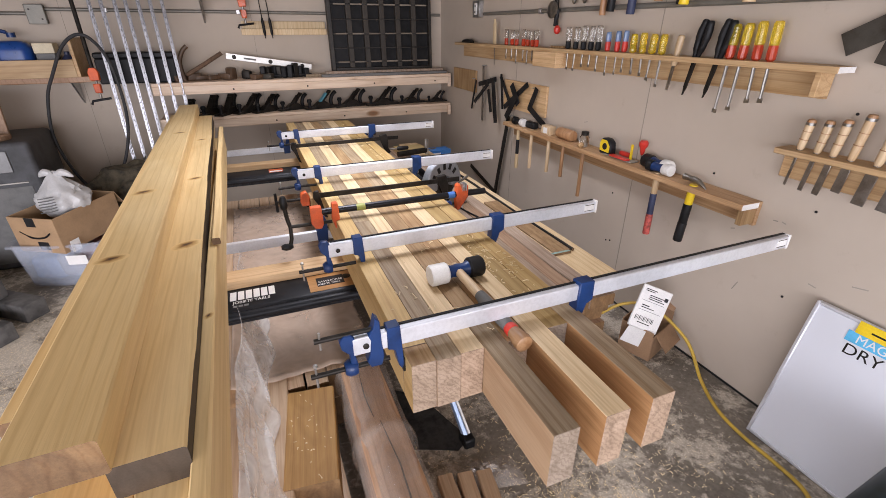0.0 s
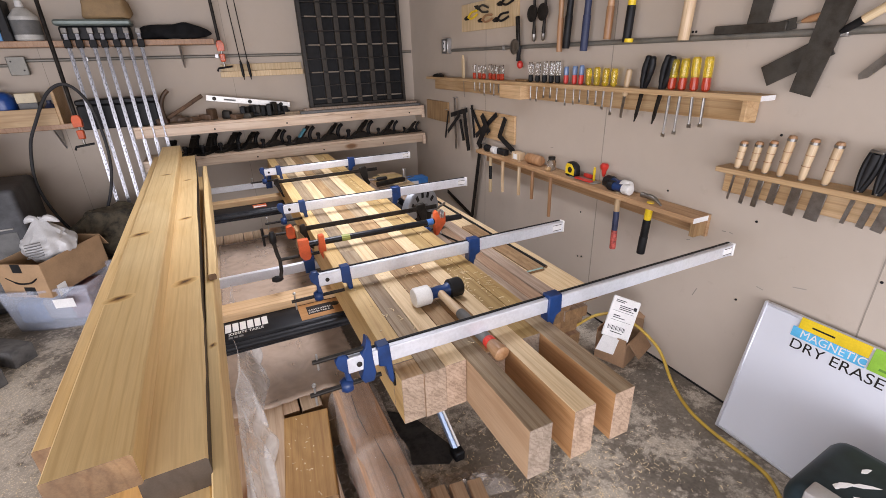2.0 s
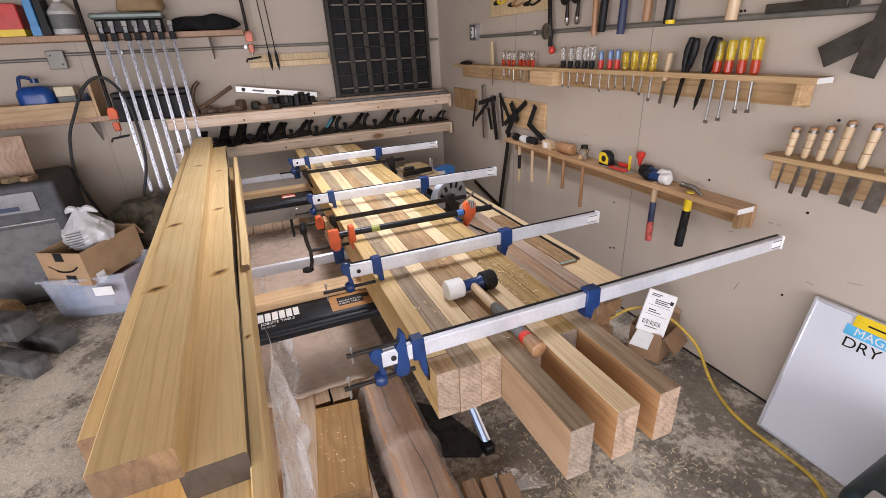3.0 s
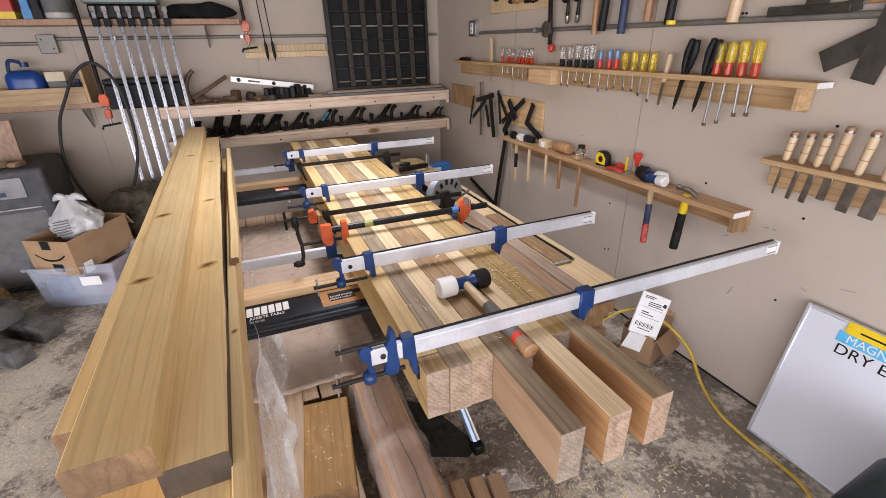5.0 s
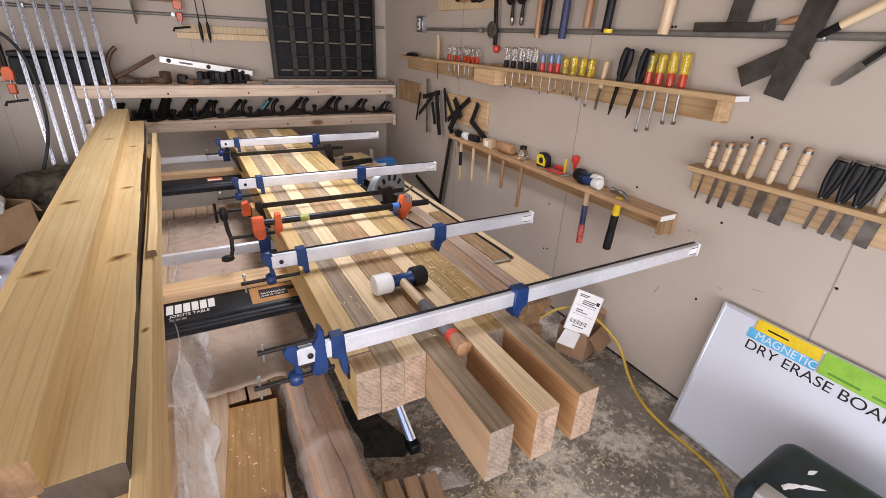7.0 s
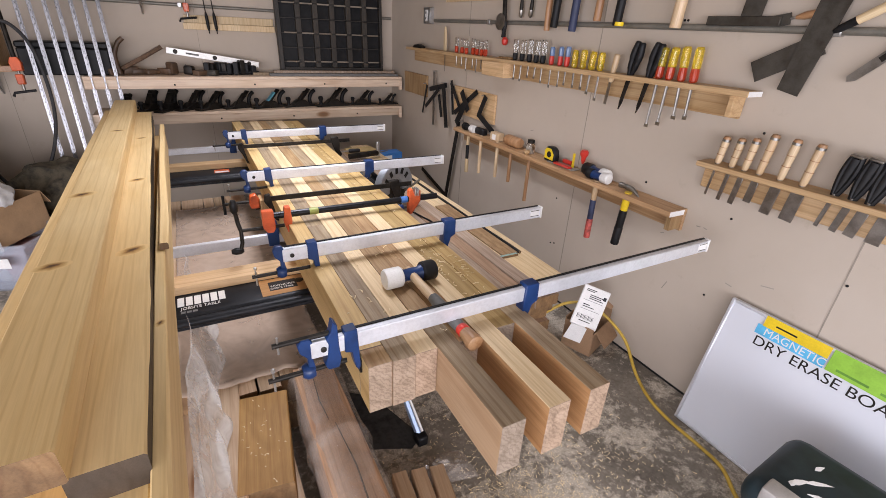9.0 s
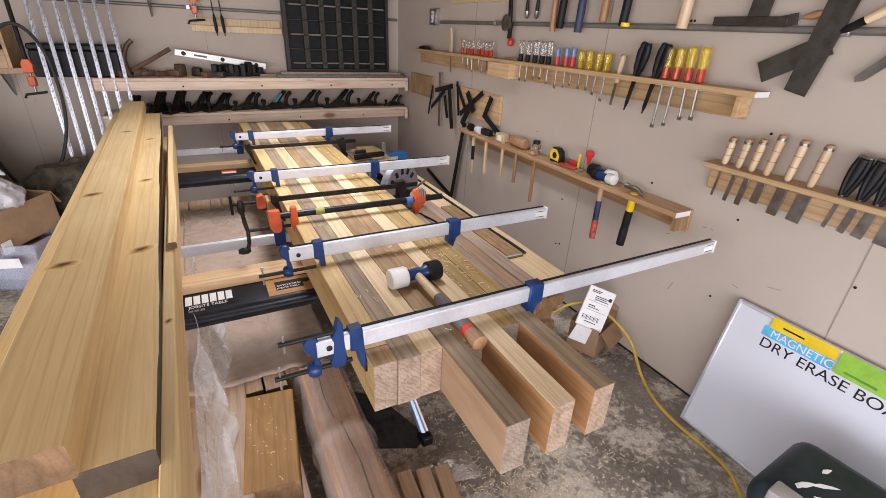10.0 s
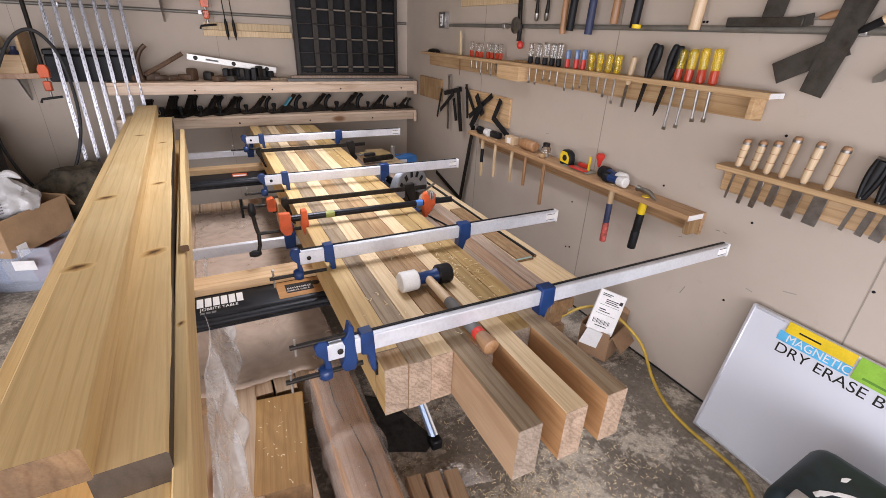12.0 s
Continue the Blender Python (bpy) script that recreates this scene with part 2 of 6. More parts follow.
M_CONDUIT = plain("conduit_steel", (0.24, 0.23, 0.2), 0.5, 0.5, var=0.12)


# ---- building helpers ----
def box(bm, c, s, m=None):
    r = bmesh.ops.create_cube(bm, size=1)["verts"]
    for v in r:
        v.co = Vector((c[0] + v.co.x * s[0], c[1] + v.co.y * s[1], c[2] + v.co.z * s[2]))
    if m is not None:
        bmesh.ops.transform(bm, matrix=m, verts=r)
    return r


def bx(x0, x1, y0, y1, z0, z1, bev=0.0, seg=1):
    bm = bmesh.new()
    box(bm, ((x0 + x1) / 2, (y0 + y1) / 2, (z0 + z1) / 2), (abs(x1 - x0), abs(y1 - y0), abs(z1 - z0)))
    if bev:
        bmesh.ops.bevel(bm, geom=bm.edges[:], offset=bev, segments=seg, profile=0.5, affect="EDGES")
    return bm


def prism(pts, z0, z1, bev=0.0):
    """A flat outline in x, y given thickness along z."""
    bm = bmesh.new()
    vs = [bm.verts.new((x, y, z0)) for x, y in pts]
    f = bm.faces.new(vs)
    bm.normal_update()
    g = bmesh.ops.extrude_face_region(bm, geom=[f])["geom"]
    bmesh.ops.translate(bm, vec=(0, 0, z1 - z0), verts=[v for v in g if isinstance(v, bmesh.types.BMVert)])
    bmesh.ops.recalc_face_normals(bm, faces=bm.faces[:])
    if bev:
        bmesh.ops.bevel(bm, geom=bm.edges[:], offset=bev, segments=1, affect="EDGES")
    return bm


def lathe(prof, seg=14, m=None, bm=None):
    """A profile of (radius, height) turned about y."""
    bm = bm or bmesh.new()
    rings = []
    for r, h in prof:
        rings.append([bm.verts.new((r * math.cos(2 * math.pi * i / seg), h, r * math.sin(2 * math.pi * i / seg))) for i in range(seg)])
    for a, b in zip(rings, rings[1:]):
        for i in range(seg):
            bm.faces.new((a[i], a[(i + 1) % seg], b[(i + 1) % seg], b[i]))
    bm.faces.new(rings[0])
    bm.faces.new(rings[-1])
    if m is not None:
        bmesh.ops.transform(bm, matrix=m, verts=[v for r in rings for v in r])
    bmesh.ops.recalc_face_normals(bm, faces=bm.faces[:])
    return bm


def tube(pts, r, seg=10, bm=None):
    """A round bar along points; r may be a list."""
    bm = bm or bmesh.new()
    pts = [Vector(p) for p in pts]
    rs = r if isinstance(r, list) else [r] * len(pts)
    rings, up = [], None
    for i, p in enumerate(pts):
        d = (pts[min(i + 1, len(pts) - 1)] - pts[max(i - 1, 0)]).normalized()
        if up is None:
            up = d.orthogonal().normalized()
        up = (up - d * up.dot(d)).normalized()
        s = d.cross(up)
        rings.append([bm.verts.new(p + rs[i] * (up * math.cos(2 * math.pi * k / seg) + s * math.sin(2 * math.pi * k / seg))) for k in range(seg)])
    for a, b in zip(rings, rings[1:]):
        for k in range(seg):
            bm.faces.new((a[k], a[(k + 1) % seg], b[(k + 1) % seg], b[k]))
    bm.faces.new(rings[0][::-1])
    bm.faces.new(rings[-1])
    bmesh.ops.recalc_face_normals(bm, faces=bm.faces[:])
    return bm


def smooth_path(pts, n=8):
    """Catmull-Rom through points."""
    p = [Vector(q) for q in pts]
    p = [p[0]] + p + [p[-1]]
    out = []
    for i in range(1, len(p) - 2):
        for k in range(n):
            t = k / n
            a, b, c, d = p[i - 1], p[i], p[i + 1], p[i + 2]
            out.append(0.5 * ((2 * b) + (c - a) * t + (2 * a - 5 * b + 4 * c - d) * t * t + (3 * b - a - 3 * c + d) * t ** 3))
    return out + [p[-2]]


def mesh_of(name, bm, material, smooth):
    me = bpy.data.meshes.new(name)
    bm.to_mesh(me)
    bm.free()
    me.materials.append(material)
    if smooth:
        me.shade_smooth()
        me.set_sharp_from_angle(angle=radians(38))
    return me


def part(name, bm, material, parent, label="", smooth=True, m=None):
    ob = new(name, mesh_of(name, bm, material, smooth))
    ob.parent = parent
    if m is not None:
        ob.matrix_basis = m
    if label:
        ob["label"] = label
    return ob


def thing(name, m, label, category, group="", kind=""):
    ob = new(name)
    ob.empty_display_size = 0.05
    ob.matrix_basis = m
    return tagged(ob, label, category, group, kind)


def solid(name, bm, material, label="", category="", group="", kind="", m=None, smooth=True):
    ob = new(name, mesh_of(name, bm, material, smooth))
    if m is not None:
        ob.matrix_basis = m
    return tagged(ob, label, category, group, kind)


def on_right(y, z, out=0.0, turn=0.0):
    """A frame on the right-hand wall: x along the wall towards the door, y up, z out of the wall."""
    return Matrix(((0, 0, -1, XR - out), (-1, 0, 0, y), (0, 1, 0, z), (0, 0, 0, 1))) @ pose(0, 0, 0, 0, 0, turn)


def on_back(x, z, out=0.0, turn=0.0):
    """A frame on the back wall: x to the right, y up, z out of the wall."""
    return Matrix(((1, 0, 0, x), (0, 0, -1, YB - out), (0, 1, 0, z), (0, 0, 0, 1))) @ pose(0, 0, 0, 0, 0, turn)


def letters(text, size, m, material, parent, name="lettering", label="", squeeze=1.0):
    cu = bpy.data.curves.new(name, "FONT")
    cu.body, cu.size, cu.extrude = text, size, 0.0002
    tmp = new(name, cu)
    bpy.context.view_layer.update()
    me = bpy.data.meshes.new_from_object(tmp.evaluated_get(bpy.context.evaluated_depsgraph_get()))
    bpy.data.objects.remove(tmp)
    me.name = name
    me.materials.clear()
    me.materials.append(material)
    ob = new(name, me)
    ob.parent = parent
    ob.matrix_basis = m @ Matrix.Diagonal((squeeze, 1, 1, 1))
    if label:
        ob["label"] = label
    return ob


def jitter(bm, amount, scale=6.0, seed=0.0):
    for v in bm.verts:
        v.co += amount * Vector(noise.noise_vector(v.co * scale + Vector((seed, seed * 2, 0))))
    return bm


# ---- the room ----
def structure(name, bm, material):
    return tagged(solid(name, bm, material, smooth=False), kind="structure")


structure("floor", bx(-3.6, XR + 0.1, -3.0, YB + 0.1, -0.15, 0), M_FLOOR)
structure("ground", prism([(-60, -80), (60, -80), (60, -3.0), (-3.6, -3.0), (-3.6, 60), (-60, 60)], -0.25, -0.02), plain("driveway_asphalt", (0.16, 0.155, 0.15), 0.85, scale=3))
wall_right = structure("wall_right", bx(XR, XR + 0.12, -3.0, YB + 0.12, 0.012, 2.6), M_WALL)
wall_back = structure("wall_back", bx(-3.6, XR, YB, YB + 0.12, 0, 2.6), M_WALL)
structure("wall_left", bx(-3.72, -3.6, 0.75, YB + 0.12, 0, 2.6), M_WALL)
structure("wall_left", bx(-3.72, -3.6, -3.0, -2.55, 0, 2.6), M_WALL)
structure("wall_left", bx(-3.72, -3.6, -2.55, 0.75, 2.05, 2.6), M_WALL)
structure("wall_front", bx(1.2, XR, -3.12, -3.0, 0, 2.6), M_WALL)
structure("wall_front", bx(-3.6, -3.0, -3.12, -3.0, 0, 2.6), M_WALL)
structure("wall_front", bx(-3.0, 1.2, -3.12, -3.0, 2.0, 2.6), M_WALL)
structure("ceiling", bx(-3.72, XR + 0.12, -3.12, YB + 0.12, 2.6, 2.7), M_CEIL)
M_SEAM = plain("seam_shadow_line", (0.33, 0.29, 0.24), 0.8)
for y in (1.78, 0.53, 3.0):
    part("drywall_joint", bx(XR - 0.0012, XR + 0.002, y - 0.0022, y + 0.0022, 0.02, 2.5), M_SEAM, wall_right)
for x in (-1.1, 0.15):
    part("drywall_joint", bx(x - 0.0014, x + 0.0014, YB - 0.001, YB + 0.002, 0.02, 2.5), M_SEAM, wall_back)
for y, z in ((1.372, 1.547), (1.355, 1.547), (1.34, 1.547), (0.925, 1.19), (0.934, 0.858), (1.346, 0.883), (0.937, 0.51), (1.9, 0.62), (1.86, 0.35), (1.89, 0.34), (0.52, 0.78)):
    part("nail_hole", lathe([(0.005, 0), (0.004, 0.003)], 10, on_right(y, z) @ pose(0, 0, 0, 90)), M_BLACK, wall_right, "dark nail hole")
M_SCUFF = plain("scuff_mark", (0.33, 0.3, 0.26), 0.8)
for y, z, l, a in ((0.86, 0.6, 0.03, -8), (1.05, 0.78, 0.02, 5), (1.02, 0.782, 0.018, -12), (1.12, 0.46, 0.05, 70), (0.73, 0.66, 0.05, 12), (1.2, 0.69, 0.02, 20), (2.2, 0.95, 0.03, 15)):
    part("scuff", bx(-l * 0.45, l * 0.45, -0.002, 0.002, 0, 0.0006), M_SCUFF, wall_right, m=on_right(y, z, 0, a))
# steel conduit along both walls
def conduit(p0, p1, name="conduit"):
    t = thing(name, pose(0, 0, 0), "grey steel electrical conduit fixed along the wall", "conduit", kind="structure")
    part("pipe", tube([p0, p1], 0.012, 12), M_CONDUIT, t)
    a, b = Vector(p0), Vector(p1)
    for k in (0.12, 0.42, 0.74):
        p = a.lerp(b, k)
        part("strap", bx(p.x - 0.014, p.x + 0.014, p.y - 0.014, p.y + 0.014, p.z - 0.016, p.z + 0.016, 0.003), M_ZINC, t)
conduit((XR - 0.016, 3.5, 1.528), (XR - 0.016, -2.9, 1.512))
conduit((-3.5, YB - 0.016, 1.52), (-1.28, YB - 0.016, 1.52))
conduit((-1.18, YB - 0.016, 1.548), (XR - 0.02, YB - 0.016, 1.538))


# ---- laminated bench top ----
bench = thing("bench_top", pose(0, 0, 0), "long laminated fir bench top clamped for gluing, with end slots", "bench top")
LAM = 0.0615
LAM_MATS = (W_YEL, W_GREY, W_CREAM, W_GREY, W_BROWN, W_CREAM, W_GOLD, W_GOLD)
LAM_END = (0.83, 0.828, 0.831, 0.547, 0.83, 0.547, 0.84, 0.55)
LAM_SIDE = (W_YEL, W_TAN, W_CREAM, W_TAN, W_BROWN, W_ORANGE, W_GOLD, W_ORANGE)
LAM_FAR = (3.96, 3.93, 3.95, 3.94, 3.95, 3.93, 3.92, 3.9)
for i in range(8):
    x0 = 0.268 + i * LAM
    dz = random.uniform(-0.0015, 0.0015)
    # each timber is built of two lengths butted together
    cut = random.uniform(1.4, 2.6)
    mats = (LAM_MATS[i], LAM_MATS[i])
    if i == 4:
        mats = (W_BROWN, W_GREY)
    if i == 7:
        mats = (W_GREY, W_GOLD)
        cut = 0.93
    if i == 0:
        mats, cut = (W_BROWN, W_YEL), 0.9
    if i == 3:
        mats, cut = (W_GREY, W_BROWN), 1.0
    if i == 5:
        cut = 1.9
    for y0, y1, mt in ((LAM_END[i], cut - 0.0006, mats[0]), (cut + 0.0006, LAM_FAR[i], mats[1])):
        bm = bx(x0 + 0.0006, x0 + LAM - 0.0006, y0, y1, ZS - 0.142 + dz, ZS + dz, 0.0012)
        ob = part("timber", bm, mt, bench, smooth=False)
        ob.data.materials.append(W_SAWN)
        ob.data.materials.append(LAM_SIDE[i])
        for f in ob.data.polygons:
            if abs(f.normal.y) > 0.5:
                f.material_index = 1
            elif f.normal.z < 0.5:
                f.material_index = 2


# ---- blue bar clamps ----
def bar_clamp(name, m, length, slide, label, group, double=False):
    """Bar along x from its screw end, resting over the work; jaws reach down."""
    t = thing(name, m, label, "bar clamp", group)
    h0, h1 = 0.028, 0.074
    part("bar", bx(0, length, -0.011, 0.011, h0, h1, 0.003), M_ALU, t)
    part("bar_groove", bx(0.01, length - 0.005, 0.004, 0.0125, h1 - 0.0005, h1 + 0.003, 0.001), M_BLACK, t, "dark groove strip")
    part("end_cap", bx(length - 0.003, length + 0.006, -0.013, 0.013, h0 - 0.002, h1 + 0.002, 0.002), M_WHITE, t)
    part("sticker", bx(length - 0.055, length - 0.01, -0.0122, -0.0112, h0 + 0.01, h1 - 0.008), M_PAPER, t, "small white sticker")
    for z in (h0 + 0.011, h1 - 0.012):
        part("print_bar", bx(length - 0.054, length - 0.011, -0.0126, -0.0121, z, z + 0.0025), M_DSTEEL, t)
    # fixed head with its screw
    part("head_casting", prism([(-0.03, 0.078), (-0.02, 0.094), (0.0, 0.094), (0.008, 0.08), (0.006, 0.02), (0.012, -0.012), (0.004, -0.034), (-0.006, -0.034), (-0.008, 0.03), (-0.026, 0.052)], -0.013, 0.013, 0.002), M_BLUE, t, "blue cast head", m=pose(0, 0, 0.01, 90) @ Matrix.Diagonal((0.9, 0.8, 0.75, 1)))
    part("rivet", lathe([(0.007, 0), (0.007, 0.003), (0.004, 0.004)], 12), M_DSTEEL, t, m=pose(0.03, -0.0112, 0.05, 180))
    part("screw", tube([(-0.095, 0, -0.008), (0.085, 0, -0.008)], 0.006, 12), M_DSTEEL, t, "black threaded screw")
    part("collar", lathe([(0.017, -0.012), (0.02, -0.004), (0.02, 0.006), (0.014, 0.016)], 14, pose(-0.004, 0, -0.008, 0, 0, 90)), M_BLUE, t)
    part("tommy_bar", tube([(-0.083, 0, -0.04), (-0.083, 0, 0.012)], 0.0028, 8), M_ZINC, t, "thin steel tommy bar")
    part("bar_knob", lathe([(0.002, -0.005), (0.005, -0.003), (0.005, 0.003), (0.002, 0.005)], 8, pose(-0.083, 0, 0.02, 90)), M_ZINC, t)
    # pressing jaw that slides on the bar
    part("pressing_jaw", prism([(-0.024, 0.088), (0.014, 0.09), (0.018, 0.03), (0.022, -0.045), (0.016, -0.06), (0.006, -0.045), (-0.004, 0.012), (-0.024, 0.018)], -0.02, 0.02, 0.0025), M_BLUE, t, "blue sliding jaw", m=pose(0.098, 0, 0.012, 90) @ Matrix.Diagonal((0.8, 0.82, 0.8, 1)))
    part("jaw_pad", bx(0.113, 0.122, -0.014, 0.014, -0.05, -0.012, 0.002), M_DSTEEL, t)
    if double:
        part("second_casting", prism([(-0.004, 0.09), (0.002, 0.118), (0.012, 0.108), (0.014, 0.05), (0.018, 0.012), (0.012, -0.012), (-0.014, -0.012), (-0.022, 0.006), (-0.014, 0.026), (-0.01, 0.06), (-0.016, 0.075)], -0.014, 0.014, 0.002), M_BLUE, t, "blue upright casting with a tall fin", m=pose(0.052, 0, 0, 90))
        part("upper_screw", tube([(-0.078, 0.0, 0.084), (0.05, 0.0, 0.084)], 0.006, 12), M_DSTEEL, t, "black threaded screw")
        part("upper_tommy_bar", tube([(-0.066, 0.0, 0.06), (-0.066, 0.0, 0.104)], 0.0028, 8), M_ZINC, t)
        part("rivet", lathe([(0.006, 0), (0.006, 0.003), (0.003, 0.004)], 12), M_ZINC, t, m=pose(0.09, -0.0112, 0.05, 180))
    # tail jaw
    s = slide
    part("tail_jaw", prism([(-0.024, 0.088), (0.03, 0.088), (0.032, 0.016), (0.01, 0.004), (-0.006, -0.05), (-0.02, -0.058), (-0.028, -0.03), (-0.026, 0.03)], -0.021, 0.021, 0.0025), M_BLUE, t, "blue sliding tail jaw", m=pose(s, 0, 0.012, 90) @ Matrix.Diagonal((0.85, 0.82, 0.85, 1)))
    part("lock_screw", lathe([(0.004, 0), (0.005, 0.006), (0.002, 0.012)], 10, pose(s + 0.012, 0, 0.004, -90)), M_STEEL, t)
    return t


G_CL = "blue bar clamps over the bench top"
LB = "blue bar clamp with bright aluminium bar gripping the bench top"
bar_clamp("bar_clamp", pose(0.15, 0.891, ZS, 0, 0, 0.2), 1.45, 0.625, "longest blue bar clamp with twin screws across the bench top", G_CL, double=True)
bar_clamp("bar_clamp", pose(0.18, 1.387, ZS + 0.004, 0, 0, 0.3), 1.04, 0.6, LB, G_CL)
bar_clamp("bar_clamp", pose(0.182, 2.27, ZS + 0.004, 0, 0, -0.2), 1.04, 0.598, LB, G_CL)
bar_clamp("bar_clamp", pose(0.18, 3.19, ZS + 0.006, 0, 0, 0.1), 1.05, 0.596, LB, G_CL)
# two more hang under the bench top, upside down, their bars towards the stack
for y in (2.03, 3.8):
    bar_clamp("bar_clamp", pose(0.86, y, 0.631, 0, 180, 0), 1.35, 0.62, "blue bar clamp fixed upside down under the bench top", "clamps under the bench top")


# ---- orange pipe clamp ----
def pipe_clamp(m, length, grip):
    t = thing("pipe_clamp", m, "black pipe clamp with orange jaws and a cranked handle", "pipe clamp")
    part("pipe", tube([(-0.02, 0, 0.04), (length, 0, 0.04)], 0.0135, 16), plain("black_iron_pipe", (0.03, 0.03, 0.033), 0.28, 0.7), t)
    part("tape_band", tube([(0.12, 0, 0.04), (0.155, 0, 0.04)], 0.0142, 16), plain("green_tape", (0.3, 0.33, 0.08), 0.5), t, "green tape wound round the pipe")
    part("tape_band", tube([(grip - 0.06, 0, 0.04), (grip - 0.03, 0, 0.04)], 0.0142, 16), plain("blue_tape", (0.05, 0.16, 0.45), 0.5), t, "blue tape wound round the pipe")
    out = [(-0.03, 0.072), (0.02, 0.072), (0.024, 0.03), (0.024, -0.03), (0.014, -0.05), (-0.012, -0.05), (-0.03, -0.02)]
    part("head", prism(out, -0.016, 0.016, 0.003), M_ORANGE, t, "orange cast head", m=pose(-0.035, 0, 0.012, 90) @ Matrix.Diagonal((0.85, 0.75, 0.85, 1)))
    part("pressing_jaw", prism([(-0.006, 0.075), (0.018, 0.075), (0.022, 0.0), (0.014, -0.055), (0.0, -0.055), (-0.014, 0.0)], -0.018, 0.018, 0.003), M_ORANGE, t, "orange pressing jaw", m=pose(0.03, 0, 0.012, 90) @ Matrix.Diagonal((0.9, 0.8, 0.9, 1)))
    part("screw", tube([(-0.14, 0, -0.005), (0.02, 0, -0.005)], 0.007, 12), M_DSTEEL, t)
    part("crank", tube(smooth_path([(-0.14, 0, -0.005), (-0.146, 0.01, 0.02), (-0.15, 0.012, 0.06), (-0.155, 0.012, 0.075)], 4), 0.008, 10), M_DSTEEL, t, "black cranked handle")
    part("crank_arm", tube([(-0.14, 0, -0.005), (-0.142, -0.012, -0.05), (-0.15, -0.016, -0.075)], 0.0075, 10), M_DSTEEL, t)
    part("crank_grip", lathe([(0.006, 0), (0.014, 0.012), (0.015, 0.04), (0.009, 0.055)], 12, pose(-0.152, 0.012, 0.06, 90)), M_BLACK, t)
    part("crank_grip", lathe([(0.006, 0), (0.013, 0.012), (0.014, 0.03), (0.008, 0.045)], 12, pose(-0.14, -0.016, -0.08, 0, 0, 90)), M_BLACK, t)
    part("tail_jaw", prism([(-0.028, 0.088), (-0.012, 0.1), (0.002, 0.06), (0.02, 0.06), (0.024, 0.092), (0.036, 0.084), (0.036, 0.02), (0.014, -0.012), (-0.012, -0.052), (-0.026, -0.05), (-0.03, 0.0)], -0.017, 0.017, 0.003), M_ORANGE, t, "orange tail jaw", m=pose(grip, 0, 0.012, 90) @ Matrix.Diagonal((0.85, 0.78, 0.85, 1)))
    for k in range(3):
        part("clutch_plate", bx(grip + 0.002 + k * 0.008, grip + 0.006 + k * 0.008, -0.018, 0.018, 0.055, 0.088, 0.001), M_ZINC, t)
    return t


pipe_clamp(pose(0.235, 1.772, ZS, 0, 0, -0.8), 0.69, 0.575)
# the orange head of a second pipe clamp below
tl = thing("pipe_clamp", pose(0.235, 2.42, ZS - 0.125, 0, 180, 0), "orange pipe clamp fixed under the bench top", "pipe clamp")
part("pipe", tube([(-0.55, 0, 0.03), (0.02, 0, 0.03)], 0.0135, 14), M_DSTEEL, tl)
part("head", prism([(-0.03, 0.05), (0.03, 0.05), (0.04, 0.01), (0.03, -0.06), (-0.01, -0.075), (-0.03, -0.03)], -0.028, 0.028, 0.006), M_ORANGE, tl, "orange cast head", m=pose(0.02, 0, 0, 90) @ Matrix.Diagonal((0.7, 0.62, 0.7, 1)))
part("screw", tube([(0.03, 0, -0.004), (0.17, 0, -0.004)], 0.008, 12), M_DSTEEL, tl)
part("handle", tube([(0.165, 0.0, -0.05), (0.165, 0.0, 0.05)], 0.007, 8), M_BLACK, tl)
part("caul", bx(-0.06, -0.002, -0.05, 0.05, -0.02, 0.11, 0.003), W_BROWN, tl, "brown wooden caul")


# ---- black F-clamps ----
def f_clamp(m, length, grip):
    t = thing("f_clamp", m, "slim black steel F-clamp laid across the bench top", "F-clamp", "black F-clamps on the bench top")
    part("rail", bx(-0.02, length, -0.004, 0.004, 0.02, 0.042, 0.001), M_DSTEEL, t)
    part("fixed_jaw", prism([(-0.03, 0.05), (-0.008, 0.055), (-0.004, 0.03), (0.012, -0.05), (0.02, -0.075), (0.006, -0.07), (-0.016, -0.01), (-0.034, 0.02)], -0.009, 0.009, 0.003), M_DSTEEL, t, m=pose(0, 0, 0, 90))
    part("slide_jaw", prism([(-0.03, 0.055), (0.02, 0.06), (0.03, 0.02), (0.028, -0.03), (0.045, -0.06), (0.03, -0.075), (0.0, -0.04), (-0.02, 0.012)], -0.011, 0.011, 0.003), M_DSTEEL, t, m=pose(grip, 0, 0, 90))
    part("screw", tube([(grip + 0.02, 0, -0.045), (grip + 0.1, 0, -0.045)], 0.006, 10), M_STEEL, t)
    part("grip", lathe([(0.01, 0), (0.015, 0.012), (0.014, 0.07), (0.01, 0.08)], 12, pose(grip + 0.09, 0, -0.045, 0, 0, -90)), M_BLACK, t, "black grip")


f_clamp(pose(0.25, 3.0, ZS - 0.004, 0, 0, 0.5), 0.66, 0.56)
f_clamp(pose(0.25, 2.01, ZS - 0.004, 0, 0, -0.5), 0.66, 0.57)

